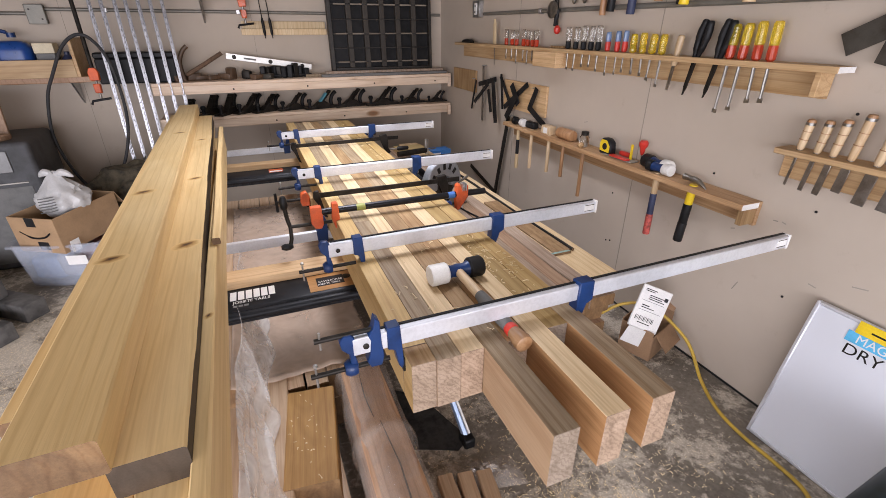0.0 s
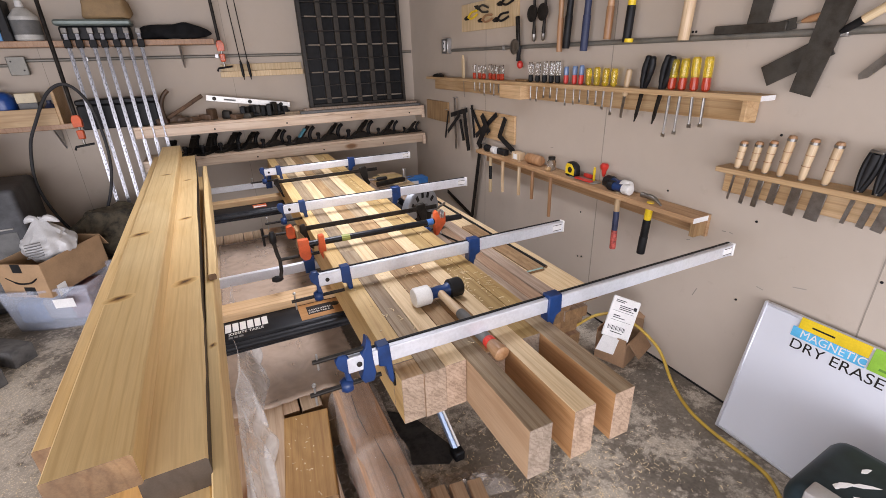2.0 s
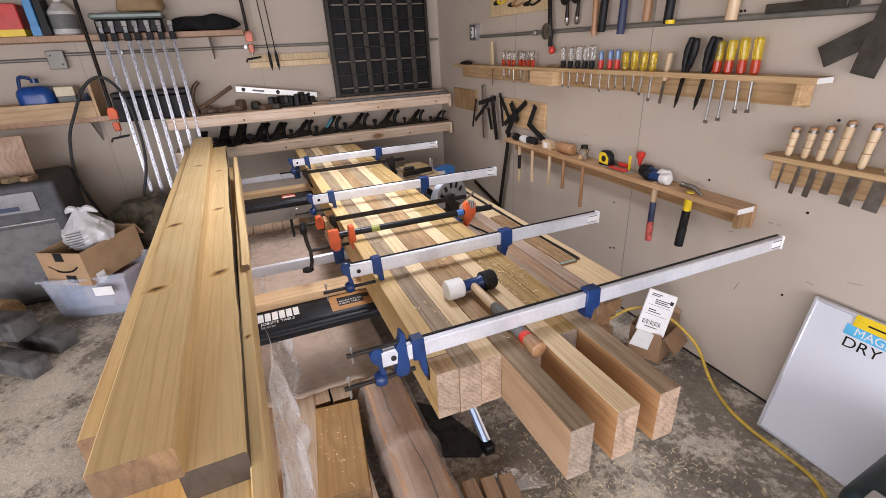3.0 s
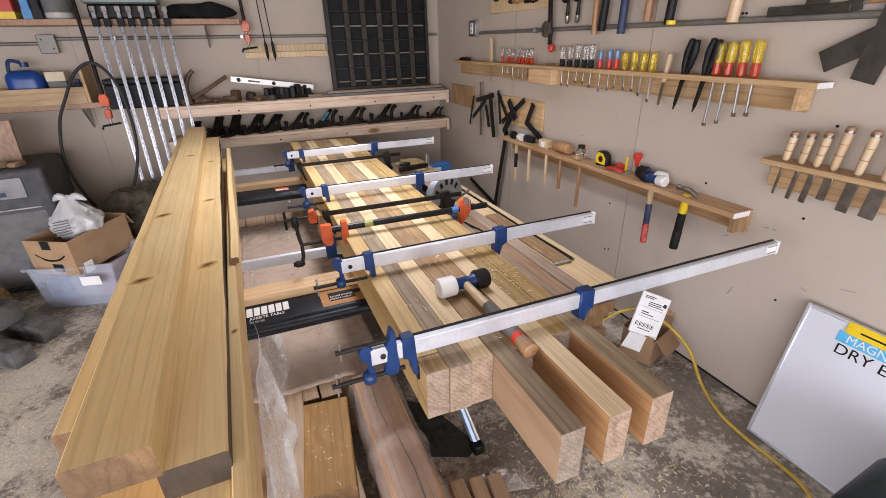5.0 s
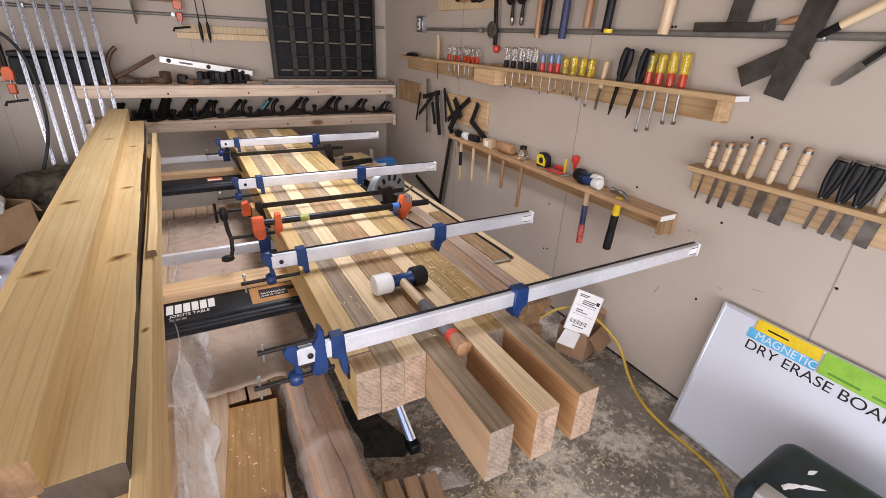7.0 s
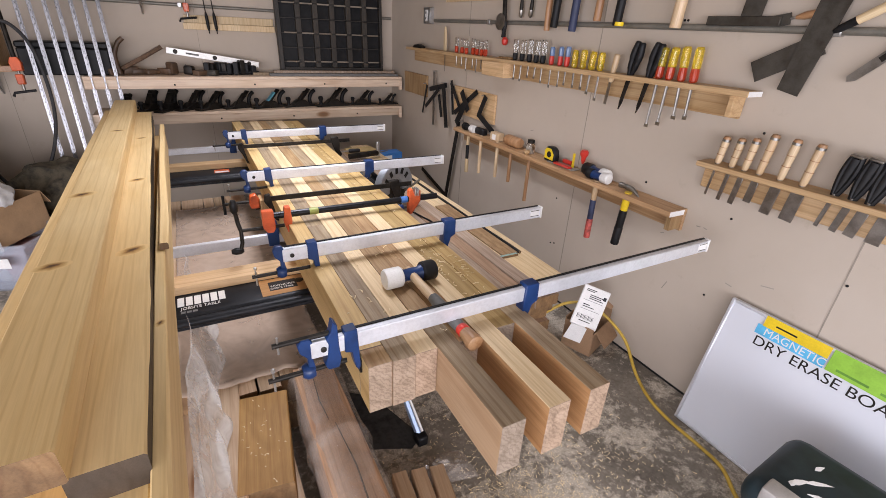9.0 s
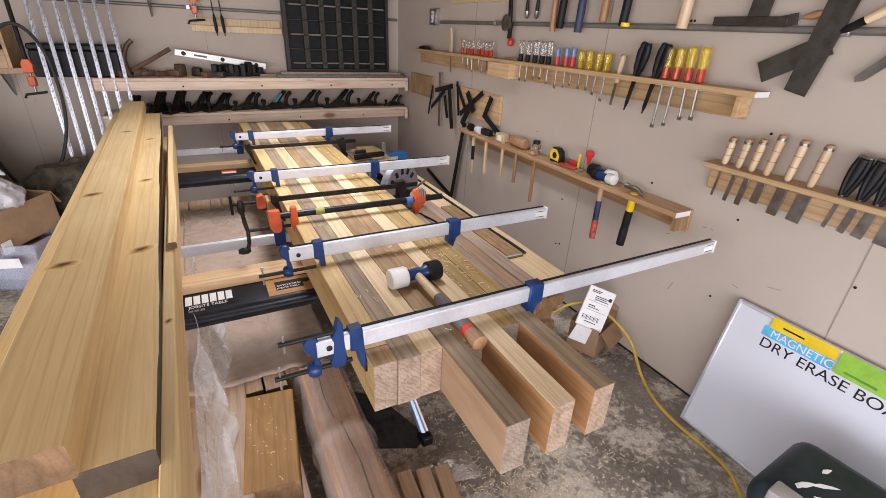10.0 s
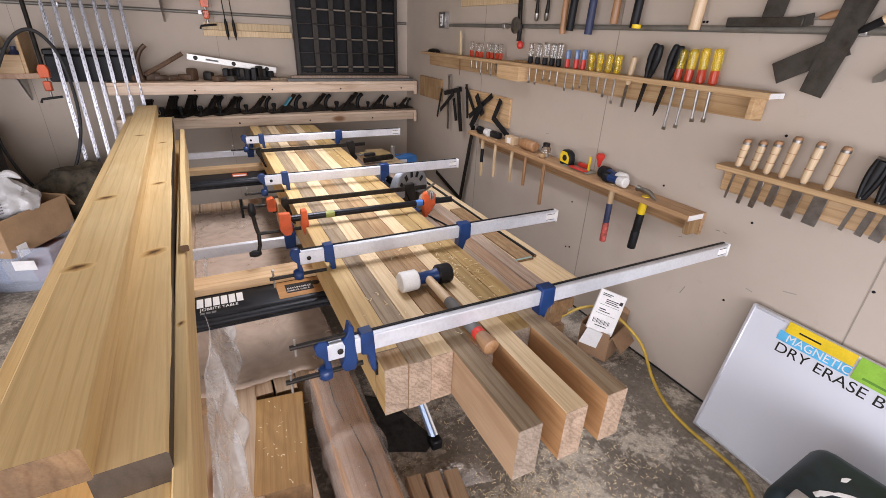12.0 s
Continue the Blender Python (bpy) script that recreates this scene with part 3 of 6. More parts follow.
# ---- mallet on the bench top ----
mal = thing("mallet", pose(0.522, 1.15, ZS + 0.034, 0, 0, 0), "mallet with blue head, white and black tips and wooden handle", "mallet")
part("head_body", lathe([(0.024, -0.035), (0.018, -0.02), (0.02, 0), (0.018, 0.02), (0.024, 0.035)], 18, pose(0, 0, 0, 0, 0, -88)), M_BLUE, mal, "blue enamelled head")
part("white_tip", lathe([(0.028, 0.034), (0.032, 0.038), (0.0325, 0.085), (0.029, 0.09)], 20, pose(0, 0, 0, 0, 0, 92)), M_WHITE, mal, "white plastic tip")
part("black_tip", lathe([(0.028, 0.034), (0.0315, 0.038), (0.032, 0.076), (0.028, 0.082)], 20, pose(0, 0, 0, 0, 0, -88)), M_BLACK, mal, "black rubber tip")
HM = pose(0.0, 0, 0, -4, 0, 180 + 3)
part("handle", lathe([(0.013, -0.025), (0.0135, 0.03), (0.015, 0.1), (0.014, 0.14)], 14, HM), W_HANDLE, mal, "pale wooden handle")
part("grip", lathe([(0.0155, 0.138), (0.0175, 0.16), (0.018, 0.24), (0.0165, 0.288)], 16, HM), M_GREYR, mal, "grey dipped grip")
part("grip_stripe", lathe([(0.0168, 0.287), (0.0178, 0.29), (0.0182, 0.303), (0.0172, 0.306)], 16, HM), M_REDP, mal, "red band on the grip")
part("handle_end", lathe([(0.0165, 0.305), (0.019, 0.318), (0.024, 0.345), (0.0225, 0.356), (0.016, 0.36)], 16, HM), W_HRED, mal, "reddish wooden handle end")


# ---- timber stack on the sawhorse tables ----
def stacked(name, m, w, length, h, material, label, wane=None):
    bm = bmesh.new()
    n = 60 if "stack" in label else 12
    rows = []
    for i in range(n + 1):
        y = length * i / n
        j = 0.003 * noise.noise(Vector((m.translation.x * 40, y * 1.5, 0)))
        e = 0.0035 * noise.noise(Vector((m.translation.x * 40, y * 9, 3))) + 0.0015 * noise.noise(Vector((y * 31, 1, 3)))
        rows.append([bm.verts.new((x + j, y, z)) for x, z in ((0.003, 0), (w - 0.003, 0), (w, 0.003), (w + 1.5 * j + e * 0.6, h - 0.004), (w - 0.004 + e, h), (0.003, h), (0, h - 0.003), (0, 0.003))])
    for a, b in zip(rows, rows[1:]):
        for k in range(8):
            bm.faces.new((a[k], a[(k + 1) % 8], b[(k + 1) % 8], b[k]))
    bm.faces.new(rows[0])
    bm.faces.new(rows[-1])
    bmesh.ops.recalc_face_normals(bm, faces=bm.faces[:])
    ob = solid(name, bm, material, label, "timber", "timbers of the stack", m=m, smooth=False)
    ob.data.materials.append(W_END)
    if wane:
        ob.data.materials.append(wane)
    for f in ob.data.polygons:
        if abs(f.normal.y) > 0.9:
            f.material_index = 1
        elif wane and f.normal.x > 0.9:
            f.material_index = 2
    return ob


M_BARK = wood("dark_wane", (0.12, 0.085, 0.055), (0.05, 0.035, 0.025), grain=0.8)
LT = "long fresh fir timber in the stack on the sawhorse tables"
stacked("timber", pose(-0.357, 0.648, 0.865, 0, 0, 1.55), 0.12, 3.27, 0.065, W_STACK, "wide fresh fir timber on top of the stack, with knots")
stacked("timber", pose(-0.43, 0.82, 0.8, 0, 0, 1.55), 0.18, 3.1, 0.064, W_STACK, LT)
stacked("timber", pose(-0.2495, 0.66, 0.8, 0, 0, 1.7), 0.106, 3.15, 0.064, W_STACK, "fir timber with a dark waney edge in the stack", M_BARK).data.materials[1] = wood("dark_end_grain", (0.13, 0.09, 0.06), (0.06, 0.042, 0.028), grain=0.6)
stacked("timber", pose(-0.222, 0.42, 0.742, 0, 0, 1.65), 0.078, 3.4, 0.0575, W_STACK, LT)
stacked("timber", pose(-0.143, 0.38, 0.7, 0, 0, 0.95), 0.028, 3.0, 0.128, W_STACK, "fir board on edge at the side of the stack")
stacked("timber", pose(-0.148, 1.5, 0.83, 0, 0, 1.1), 0.024, 1.9, 0.022, W_STACK, "short fir batten lying on the boards on edge")
stacked("timber", pose(-0.365, 0.5, 0.733, 0, 0, 1.65), 0.142, 3.35, 0.064, W_STACK, LT)
stacked("timber", pose(-0.365, 0.45, 0.669, 0, 0, 1.65), 0.142, 3.3, 0.062, W_STACK, LT)
stacked("timber", pose(-0.22, 0.43, 0.694, 0, 0, 1.65), 0.066, 3.3, 0.047, W_STACK, LT)
stacked("timber", pose(-0.37, 0.5, 0.6065, 0, 0, 1.65), 0.14, 3.35, 0.061, W_STACK, LT)
stacked("timber", pose(-0.22, 0.5, 0.6065, 0, 0, 1.65), 0.1, 3.35, 0.086, W_STACK, LT)

def knot_wood():
    """A dark heart that fades through stained grain into the board."""
    m, nt, bs = mat_base("knot_wood", 0.6)
    tc = nt.nodes.new("ShaderNodeTexCoord")
    warp = node(nt, "ShaderNodeTexNoise", Scale=55.0, Detail=3.0)
    nt.links.new(tc.outputs["Object"], warp.inputs["Vector"])
    ln = nt.nodes.new("ShaderNodeVectorMath")
    ln.operation = "LENGTH"
    nt.links.new(tc.outputs["Object"], ln.inputs[0])
    sm = nt.nodes.new("ShaderNodeMath")
    sm.operation = "MULTIPLY_ADD"
    sm.inputs[1].default_value = 0.022
    nt.links.new(warp.outputs[0], sm.inputs[0])
    nt.links.new(ln.outputs["Value"], sm.inputs[2])
    sc = nt.nodes.new("ShaderNodeMath")
    sc.operation = "MULTIPLY"
    sc.inputs[1].default_value = 25.0
    nt.links.new(sm.outputs[0], sc.inputs[0])
    c = ramp(nt, sc.outputs[0], [(0.34, (0.07, 0.034, 0.012)), (0.5, (0.22, 0.11, 0.032)), (0.66, (0.5, 0.29, 0.095)), (0.95, (0.78, 0.55, 0.25))])
    nt.links.new(c, bs.inputs["Base Color"])
    return m


M_KNOT = knot_wood()
top_timbers = [o for o in scene.objects if o.name.startswith("timber") and o.get("category") == "timber"]
KNOTS = (((0.032, 0.62, 1.0, 15), (0.034, 1.16, 1.1, 25), (0.075, 2.2, 0.9, 10)), ((0.064, 0.79, 1.15, 30), (0.06, 1.5, 0.9, 25), (0.06, 2.3, 0.8, 30)), ((0.014, 0.71, 0.42, 60), (0.014, 1.19, 0.42, 70)))
for ob, spots in zip((top_timbers[0], top_timbers[2], top_timbers[4]), KNOTS):
    top = max(v.co.z for v in ob.data.vertices)
    for x, y, s, turn in spots:
        part("knot", lathe([(0.03, 0), (0.026, 0.0003), (0.016, 0.0005), (0.006, 0.0006)], 20, pose(0, 0, 0, 90)), M_KNOT, ob, "dark oval knot", m=pose(x, y, top, 0, 0, turn) @ Matrix.Diagonal((1.3 * s, 0.8 * s, 1, 1)))


# ---- sawhorse tables ----
M_SHEET = plain("black_powder_coat", (0.018, 0.019, 0.022), 0.42, 0.2, var=0.25)
M_LEG = plain("blue_grey_leg", (0.3, 0.38, 0.52), 0.4, 0.5, var=0.1)
M_STICK = wood("sticker_wood_print", (0.62, 0.33, 0.13), (0.5, 0.24, 0.08), axis="x", rough=0.35)


def sawhorse_table(y, full):
    t = thing("sawhorse_table", pose(0, y, 0), "black steel sawhorse table with printed plate and folding legs", "sawhorse table", "sawhorse tables under the timber")
    bm = prism([(-0.1, 0.555), (-0.085, 0.57), (0.1, 0.57), (0.1, 0.52), (-0.1, 0.515)], -0.62, 0.62, 0.004)
    part("plate", bm, M_SHEET, t, m=Matrix(((0, 0, 1, 0.12), (1, 0, 0, 0), (0, 1, 0, 0), (0, 0, 0, 1))))
    part("plate_lip", tube([(-0.5, -0.1, 0.545), (0.74, -0.1, 0.545)], 0.016, 10), M_SHEET, t)
    part("timber_rail", bx(-0.5, 0.74, 0.05, 0.14, 0.5705, 0.6045, 0.002), W_SHELF, t, "pale pine rail laid on the table")
    if full:
        # brand drawn as plain bars, the rest lettered
        for k in range(6):
            part("print_bar", bx(-0.15 + k * 0.026, -0.129 + k * 0.026, -0.03, 0.03, 0.5702, 0.571), M_WHITE, t, "white printed bar", m=pose(0, 0, 0))
        letters("JOBSITE TABLE", 0.024, pose(-0.14, -0.055, 0.5709), M_WHITE, t, squeeze=0.78)
        for k in range(3):
            part("print_bar", bx(-0.14 + k * 0.018, -0.126 + k * 0.018, -0.078, -0.066, 0.5702, 0.571), M_GREYR, t)
        st = part("sticker", bx(0.12, 0.285, -0.075, 0.046, 0.5702, 0.5712), M_STICK, t, "wood-print sticker with black panel")
        part("sticker_panel", bx(0.15, 0.25, -0.045, 0.02, 0.5713, 0.5718), M_BLACK, st)
        letters("SAWHORSE", 0.017, pose(0.155, -0.018, 0.5719), M_WHITE, st)
        letters("JOBSITE TABLE", 0.014, pose(0.153, -0.036, 0.5719), M_WHITE, st, squeeze=0.9)
        part("sticker_icon", lathe([(0.018, 0), (0.016, 0.0004)], 12, pose(0.262, 0.0, 0.5714, 90)), M_DSTEEL, st)
    else:
        st = part("sticker", bx(0.07, 0.16, -0.045, 0.03, 0.5702, 0.5712), M_ORANGE, t, "orange and white sticker")
        part("sticker_panel", bx(0.075, 0.155, -0.04, -0.01, 0.5713, 0.5718), M_PAPER, st)
    for x, s in ((-0.42, -1), (0.5, 1)):
        for q in (-1, 1):
            top, foot = Vector((x, q * 0.06, 0.53)), Vector((x + s * 0.085, q * 0.45 if q < 0 else 0.3, 0.02))
            leg = part("leg", tube([top, foot], 0.016, 8), M_LEG, t, "blue-grey folding leg")
            part("leg_ridge", tube([top + Vector((0, -0.016, 0)), foot + Vector((0, -0.016, 0.05))], 0.005, 6), M_WHITE, leg)
            part("foot", bx(foot.x - 0.022, foot.x + 0.022, foot.y - 0.03, foot.y + 0.03, 0, 0.045, 0.006), M_BLACK, leg, "black rubber foot")


sawhorse_table(1.62, True)
sawhorse_table(3.24, False)

# ---- timbers under plastic film below the tables ----
M_FILM, nt, b = mat_base("clear_plastic_film", 0.12)
b.inputs["Base Color"].default_value = (0.7, 0.62, 0.55, 1)
v, _ = coords(nt, shift=False)
fn = node(nt, "ShaderNodeTexNoise", Scale=9.0, Detail=5.0, Distortion=1.5)
nt.links.new(v, fn.inputs["Vector"])
fa = node(nt, "ShaderNodeMapRange")
fa.inputs[1].default_value, fa.inputs[2].default_value, fa.inputs[3].default_value, fa.inputs[4].default_value = 0.25, 0.8, 0.08, 0.28
nt.links.new(fn.outputs[0], fa.inputs[0])
nt.links.new(fa.outputs[0], b.inputs["Alpha"])
bump(nt, b, fn.outputs[0], 0.5, 0.006)

M_FILM3 = M_FILM.copy()
M_FILM3.name = "dusty_plastic_film"
M_FILM3.node_tree.nodes["Principled BSDF"].inputs["Base Color"].default_value = (0.58, 0.45, 0.35, 1)
for n in M_FILM3.node_tree.nodes:
    if n.type == "MAP_RANGE":
        n.inputs[3].default_value, n.inputs[4].default_value = 0.42, 0.72
M_FILM2 = M_FILM.copy()
M_FILM2.name = "cloudy_plastic_film"
M_FILM2.node_tree.nodes["Principled BSDF"].inputs["Base Color"].default_value = (0.8, 0.77, 0.73, 1)
for n in M_FILM2.node_tree.nodes:
    if n.type == "MAP_RANGE":
        n.inputs[3].default_value, n.inputs[4].default_value = 0.2, 0.62
    if n.type == "TEX_NOISE":
        n.inputs["Scale"].default_value = 12.0
    if n.type == "BUMP":
        n.inputs["Strength"].default_value = 0.2
W_AMBER = wood("amber_fir", (0.55, 0.31, 0.095), (0.37, 0.19, 0.05), knots=5.0, figure=1.6)
W_TANF = wood("tan_film_fir", (0.66, 0.49, 0.34), (0.52, 0.35, 0.22), knots=3.0, grain=0.5)
W_ROSE = wood("rosy_fir", (0.7, 0.46, 0.3), (0.56, 0.33, 0.2), knots=3.0, grain=0.7)


def beam(x, y, z, turn, w, length, h, material, label):
    stacked("timber", pose(x, y, z, 0, 0, turn), w, length, h, material, label)["group"] = "timbers under the film"


BF = "brown timber lying on the floor under plastic film"
for x, y0 in ((-0.3, 0.5), (-0.16, 0.52), (-0.02, 0.5), (0.12, 1.45)):
    beam(x, y0, 0, 0, 0.136, 3.2 - y0 + 0.5, 0.14, W_TANF, BF)
for x, y0, w in ((-0.295, 1.54, 0.134), (-0.155, 1.53, 0.134), (-0.016, 1.41, 0.064), (0.052, 1.4, 0.075), (0.131, 1.455, 0.13)):
    beam(x, y0, 0.141, 0.3, w, 3.6 - y0, 0.132, W_TANF, BF)
beam(-0.167, 0.5, 0.141, -3.5, 0.1, 1.0, 0.137, W_TANF, "pale timber lying beside the amber block")
beam(-0.062, 1.0, 0.141, -6.7, 0.155, 0.385, 0.14, W_AMBER, "short amber timber block lying on the wrapped timbers")
beam(0.163, 0.5, 0.16, -0.8, 0.14, 0.93, 0.145, W_ROSE, "cracked rosy post wrapped in plastic film")
beam(0.165, 0.5, 0, -0.8, 0.136, 0.9, 0.159, W_ROSE, "brown timber carrying the wrapped post")
crack = thing("timber_crack", pose(0.235, 0.52, 0.306, 0, 0, -0.8), "long dark drying crack in the wrapped post", "crack")
part("crack_line", tube([(0.02, 0.0, 0), (0.012, 0.22, 0), (0.018, 0.42, 0), (0.004, 0.6, 0)], [0.001, 0.003, 0.0025, 0.001], 5), M_BLACK, crack)
part("crack_line", tube([(-0.012, 0.62, 0), (-0.02, 0.72, 0), (-0.014, 0.84, 0)], [0.001, 0.0025, 0.001], 5), M_BLACK, crack)

def film(name, nx, ny, surf, label, material=None):
    bm = bmesh.new()
    g = [[bm.verts.new(surf(i / nx, j / ny)) for i in range(nx + 1)] for j in range(ny + 1)]
    for j in range(ny):
        for i in range(nx):
            bm.faces.new((g[j][i], g[j][i + 1], g[j + 1][i + 1], g[j + 1][i]))
    ob = solid(name, bm, material or M_FILM, label, "plastic film", "plastic film")
    sol = ob.modifiers.new("thickness", "SOLIDIFY")
    sol.thickness = 0.0006
    return ob


def film_top(u, w):
    x = -0.2 + u * 0.52
    y = 1.46 + 0.008 * math.sin(x * 21) + 0.02 * noise.noise(Vector((x * 16, 3, 1))) + w * 1.9
    f = noise.noise(Vector((x * 9, y * 3, 1)))
    return (x, y, 0.288 + 0.009 * f + 0.004 * noise.noise(Vector((x * 30, y * 20, 0))))


def film_side(u, w):
    y = 0.5 + w * 1.55
    fold = 0.012 * math.sin(w * 34 + u * 4 + 3 * noise.noise(Vector((w * 5, u * 2, 7)))) * (0.3 + u)
    return (-0.125 + 0.065 * u ** 1.5 + fold + 0.02 * noise.noise(Vector((w * 6, u * 5, 2))), y, 0.57 - u * 0.265 + 0.01 * noise.noise(Vector((w * 9, u * 8, 0))))


def film_post(u, w):
    a = (u - 0.1) * math.pi * 1.15
    y = 0.5 + w * 0.93
    k = 1 + 0.1 * noise.noise(Vector((u * 6, y * 7, 4))) + 0.12 * max(0, 1 - abs(w - 0.62) * 18)
    return (0.236 + (y - 0.48) * 0.014 - 0.098 * math.cos(a) * k, y, 0.235 + 0.088 * math.sin(a) * k)


def film_scrap(u, w):
    r = 0.03 + 0.02 * noise.noise(Vector((u * 5, w * 4, 9)))
    return (0.47 + u * 0.24, 0.98 + w * 0.13 - 0.05 * u, 0.008 + (r + 0.03 * abs(noise.noise(Vector((u * 11, w * 9, 2))))) * math.sin(math.pi * u) * math.sin(math.pi * w))


film("plastic_film", 40, 60, film_top, "dusty brown-tinged plastic film over the timbers on the floor", M_FILM3)
film("plastic_film", 30, 90, film_side, "cloudy plastic film hanging in folds beside the stack", M_FILM2)
film("plastic_film", 24, 50, film_post, "clear plastic film wrapped round a rosy post")

film("plastic_film", 30, 20, film_scrap, "crumpled scrap of clear plastic film on the floor")

# small off-cuts, and a thin dark sheet added for a dark area of floor
solid("floor_mat", prism([(0.33, 1.5), (0.4, 1.55), (0.5, 1.47), (0.56, 1.3), (0.6, 1.19), (0.54, 1.15), (0.43, 1.2), (0.33, 1.24)], 0.001, 0.004), plain("dark_patch_tone", (0.05, 0.047, 0.044), 0.8, var=0.3, scale=30), "thin dark sheet with shavings, added over a dark area of floor", "mat")
for x, y, a in ((0.4, 0.9, -6), (0.462, 0.885, -8), (0.522, 0.87, -10)):
    stacked("offcut", pose(x, y, 0.0, 0, 0, a), 0.055, 0.15, 0.045, W_TAN, "short pale wood off-cut on the floor")["group"] = "off-cuts"

# ---- lumber pile between the bench and the wall ----
W_PURP = wood("greyish_walnut", (0.5, 0.39, 0.31), (0.34, 0.25, 0.19), grain=0.8)


def lumber(x, y, z, w, length, h, material, label, turn=0.0):
    stacked("board", pose(x, y, z, 0, 0, turn), w, length, h, material, label)["category"] = "board"


LP = "long rough board in the lumber pile beside the bench"
for tier in range(8):
    z = tier * 0.056
    for k, x in enumerate((0.84, 0.975, 1.11, 1.245)):
        lumber(x + random.uniform(-0.004, 0.004), 1.36 + random.uniform(-0.03, 0.05), z, 0.13, 2.55, 0.055, W_PURP if (k + tier) % 2 else W_RED, LP)
for k, (x, w, mt, y0) in enumerate(((0.83, 0.075, W_PURP, 1.16), (0.908, 0.07, W_RED, 1.2), (0.982, 0.075, W_PURP, 1.23), (1.06, 0.07, W_RED, 1.25), (1.133, 0.075, W_PURP, 1.28))):
    lumber(x, y0, 0.449, w, 2.6, 0.05, mt, "reddish brown board on top of the lumber pile")
lumber(1.212, 1.3, 0.449, 0.17, 2.7, 0.04, W_CREAM, "pale plywood strip on top of the lumber pile")
lumber(1.22, 1.6, 0.4895, 0.09, 0.72, 0.012, wood("strand_board", (0.5, 0.33, 0.18), (0.3, 0.18, 0.09), figure=5), "strip of strand board on the lumber pile")
lumber(1.315, 1.6, 0.4895, 0.012, 1.6, 0.014, M_CHAR, "thin dark strip on the lumber pile")
lumber(1.2, 1.585, 0.4895, 0.1, 0.014, 0.012, plain("green_strip", (0.28, 0.42, 0.38), 0.5), "pale green edging strip on the lumber pile")

# ---- circular saw lying on the lumber ----
sawt = thing("circular_saw", pose(0.92, 2.4, 0.5, 0, 0, 28) @ Matrix.Diagonal((1.2, 1.2, 1.2, 1)), "black and grey circular saw on the lumber pile", "circular saw")
part("base_plate", bx(-0.14, 0.14, -0.11, 0.09, 0, 0.005, 0.002), M_STEEL, sawt)
arc = [(0.125 * math.cos(a), 0.105 + 0.125 * math.sin(a)) for a in [math.radians(-8 + 196 * i / 18) for i in range(19)]]
guard = part("upper_guard", prism(arc + [(0.05 * math.cos(a), 0.1 + 0.05 * math.sin(a)) for a in [math.radians(188 - 196 * i / 9) for i in range(10)]], -0.02, 0.02, 0.004), plain("grey_magnesium", (0.36, 0.38, 0.41), 0.4, 0.4), sawt, "grey cast blade guard", m=pose(0, -0.06, 0.01, 90))
for k in range(5):
    a = math.radians(40 + k * 26)
    part("print_bar", bx(-0.009, 0.009, -0.014, 0.014, 0, 0.001), M_BLACK, guard, m=pose(0.09 * math.cos(a), 0.105 + 0.09 * math.sin(a), 0.0205, 0, 0, math.degrees(a) - 90))
part("blade", lathe([(0.09, -0.001), (0.09, 0.001)], 40, pose(0, -0.06, 0.105)), M_DSTEEL, sawt, "dark saw blade")
part("motor", lathe([(0.045, 0), (0.05, 0.02), (0.05, 0.12), (0.04, 0.14)], 18, pose(0, -0.03, 0.105)), M_BLACK, sawt, "black motor housing")
part("rear_handle", tube(smooth_path([(-0.05, 0.0, 0.16), (-0.1, 0.02, 0.2), (-0.16, 0.02, 0.16), (-0.15, 0.02, 0.08), (-0.08, 0.01, 0.06)], 5), 0.016, 10), M_BLACK, sawt)
part("front_knob", tube(smooth_path([(0.06, -0.02, 0.16), (0.1, -0.02, 0.2), (0.13, -0.01, 0.16)], 4), 0.014, 10), M_BLACK, sawt)
part("lever", tube([(0.05, -0.09, 0.1), (0.15, -0.1, 0.13)], 0.006, 8), M_STEEL, sawt)
solid("power_cord", tube(smooth_path([(0.84, 2.2, 0.56), (0.95, 2.0, 0.505), (1.08, 2.05, 0.505), (1.05, 2.3, 0.505), (1.12, 2.5, 0.51)], 8), 0.005, 8), M_BLACK, "black power cord of the saw on the lumber", "cord")

# small boxes at the far end of the pile
def carton(name, m, sx, sy, sz, material, label, flap=True):
    t = thing(name, m, label, "box")
    part("body", bx(-sx / 2, sx / 2, -sy / 2, sy / 2, 0, sz, 0.002), material, t)
    part("label_panel", bx(-sx * 0.3, sx * 0.1, -sy / 2 - 0.001, -sy / 2 + 0.001, sz * 0.25, sz * 0.75), M_PAPER, t)
    return t


carton("carton", pose(1.21, 3.68, 0.449, 0, 0, 3), 0.24, 0.14, 0.085, plain("tan_card", (0.5, 0.36, 0.16), 0.7), "small tan carton on the lumber pile")
carton("carton", pose(1.46, 3.72, 0.40, 0, 0, 2), 0.24, 0.12, 0.085, plain("blue_card", (0.04, 0.2, 0.55), 0.5), "small blue carton behind the lumber pile")
solid("support_block", bx(1.36, 1.6, 3.6, 3.9, 0, 0.3985, 0.003), W_SHELF, "pale wooden block under the blue carton", "block")
gun = thing("caulking_gun", pose(1.2, 3.5, 0.505, 0, 0, 12), "dark caulking gun lying behind the bench", "caulking gun")
part("barrel", tube([(-0.16, 0, 0.03), (0.1, 0, 0.03)], 0.022, 12), M_DSTEEL, gun)
part("rod", tube([(0.1, 0, 0.03), (0.2, 0, 0.035)], 0.005, 8), M_STEEL, gun)
part("handle", bx(0.09, 0.12, -0.012, 0.012, 0.0, 0.12, 0.004), M_ZINC, gun)


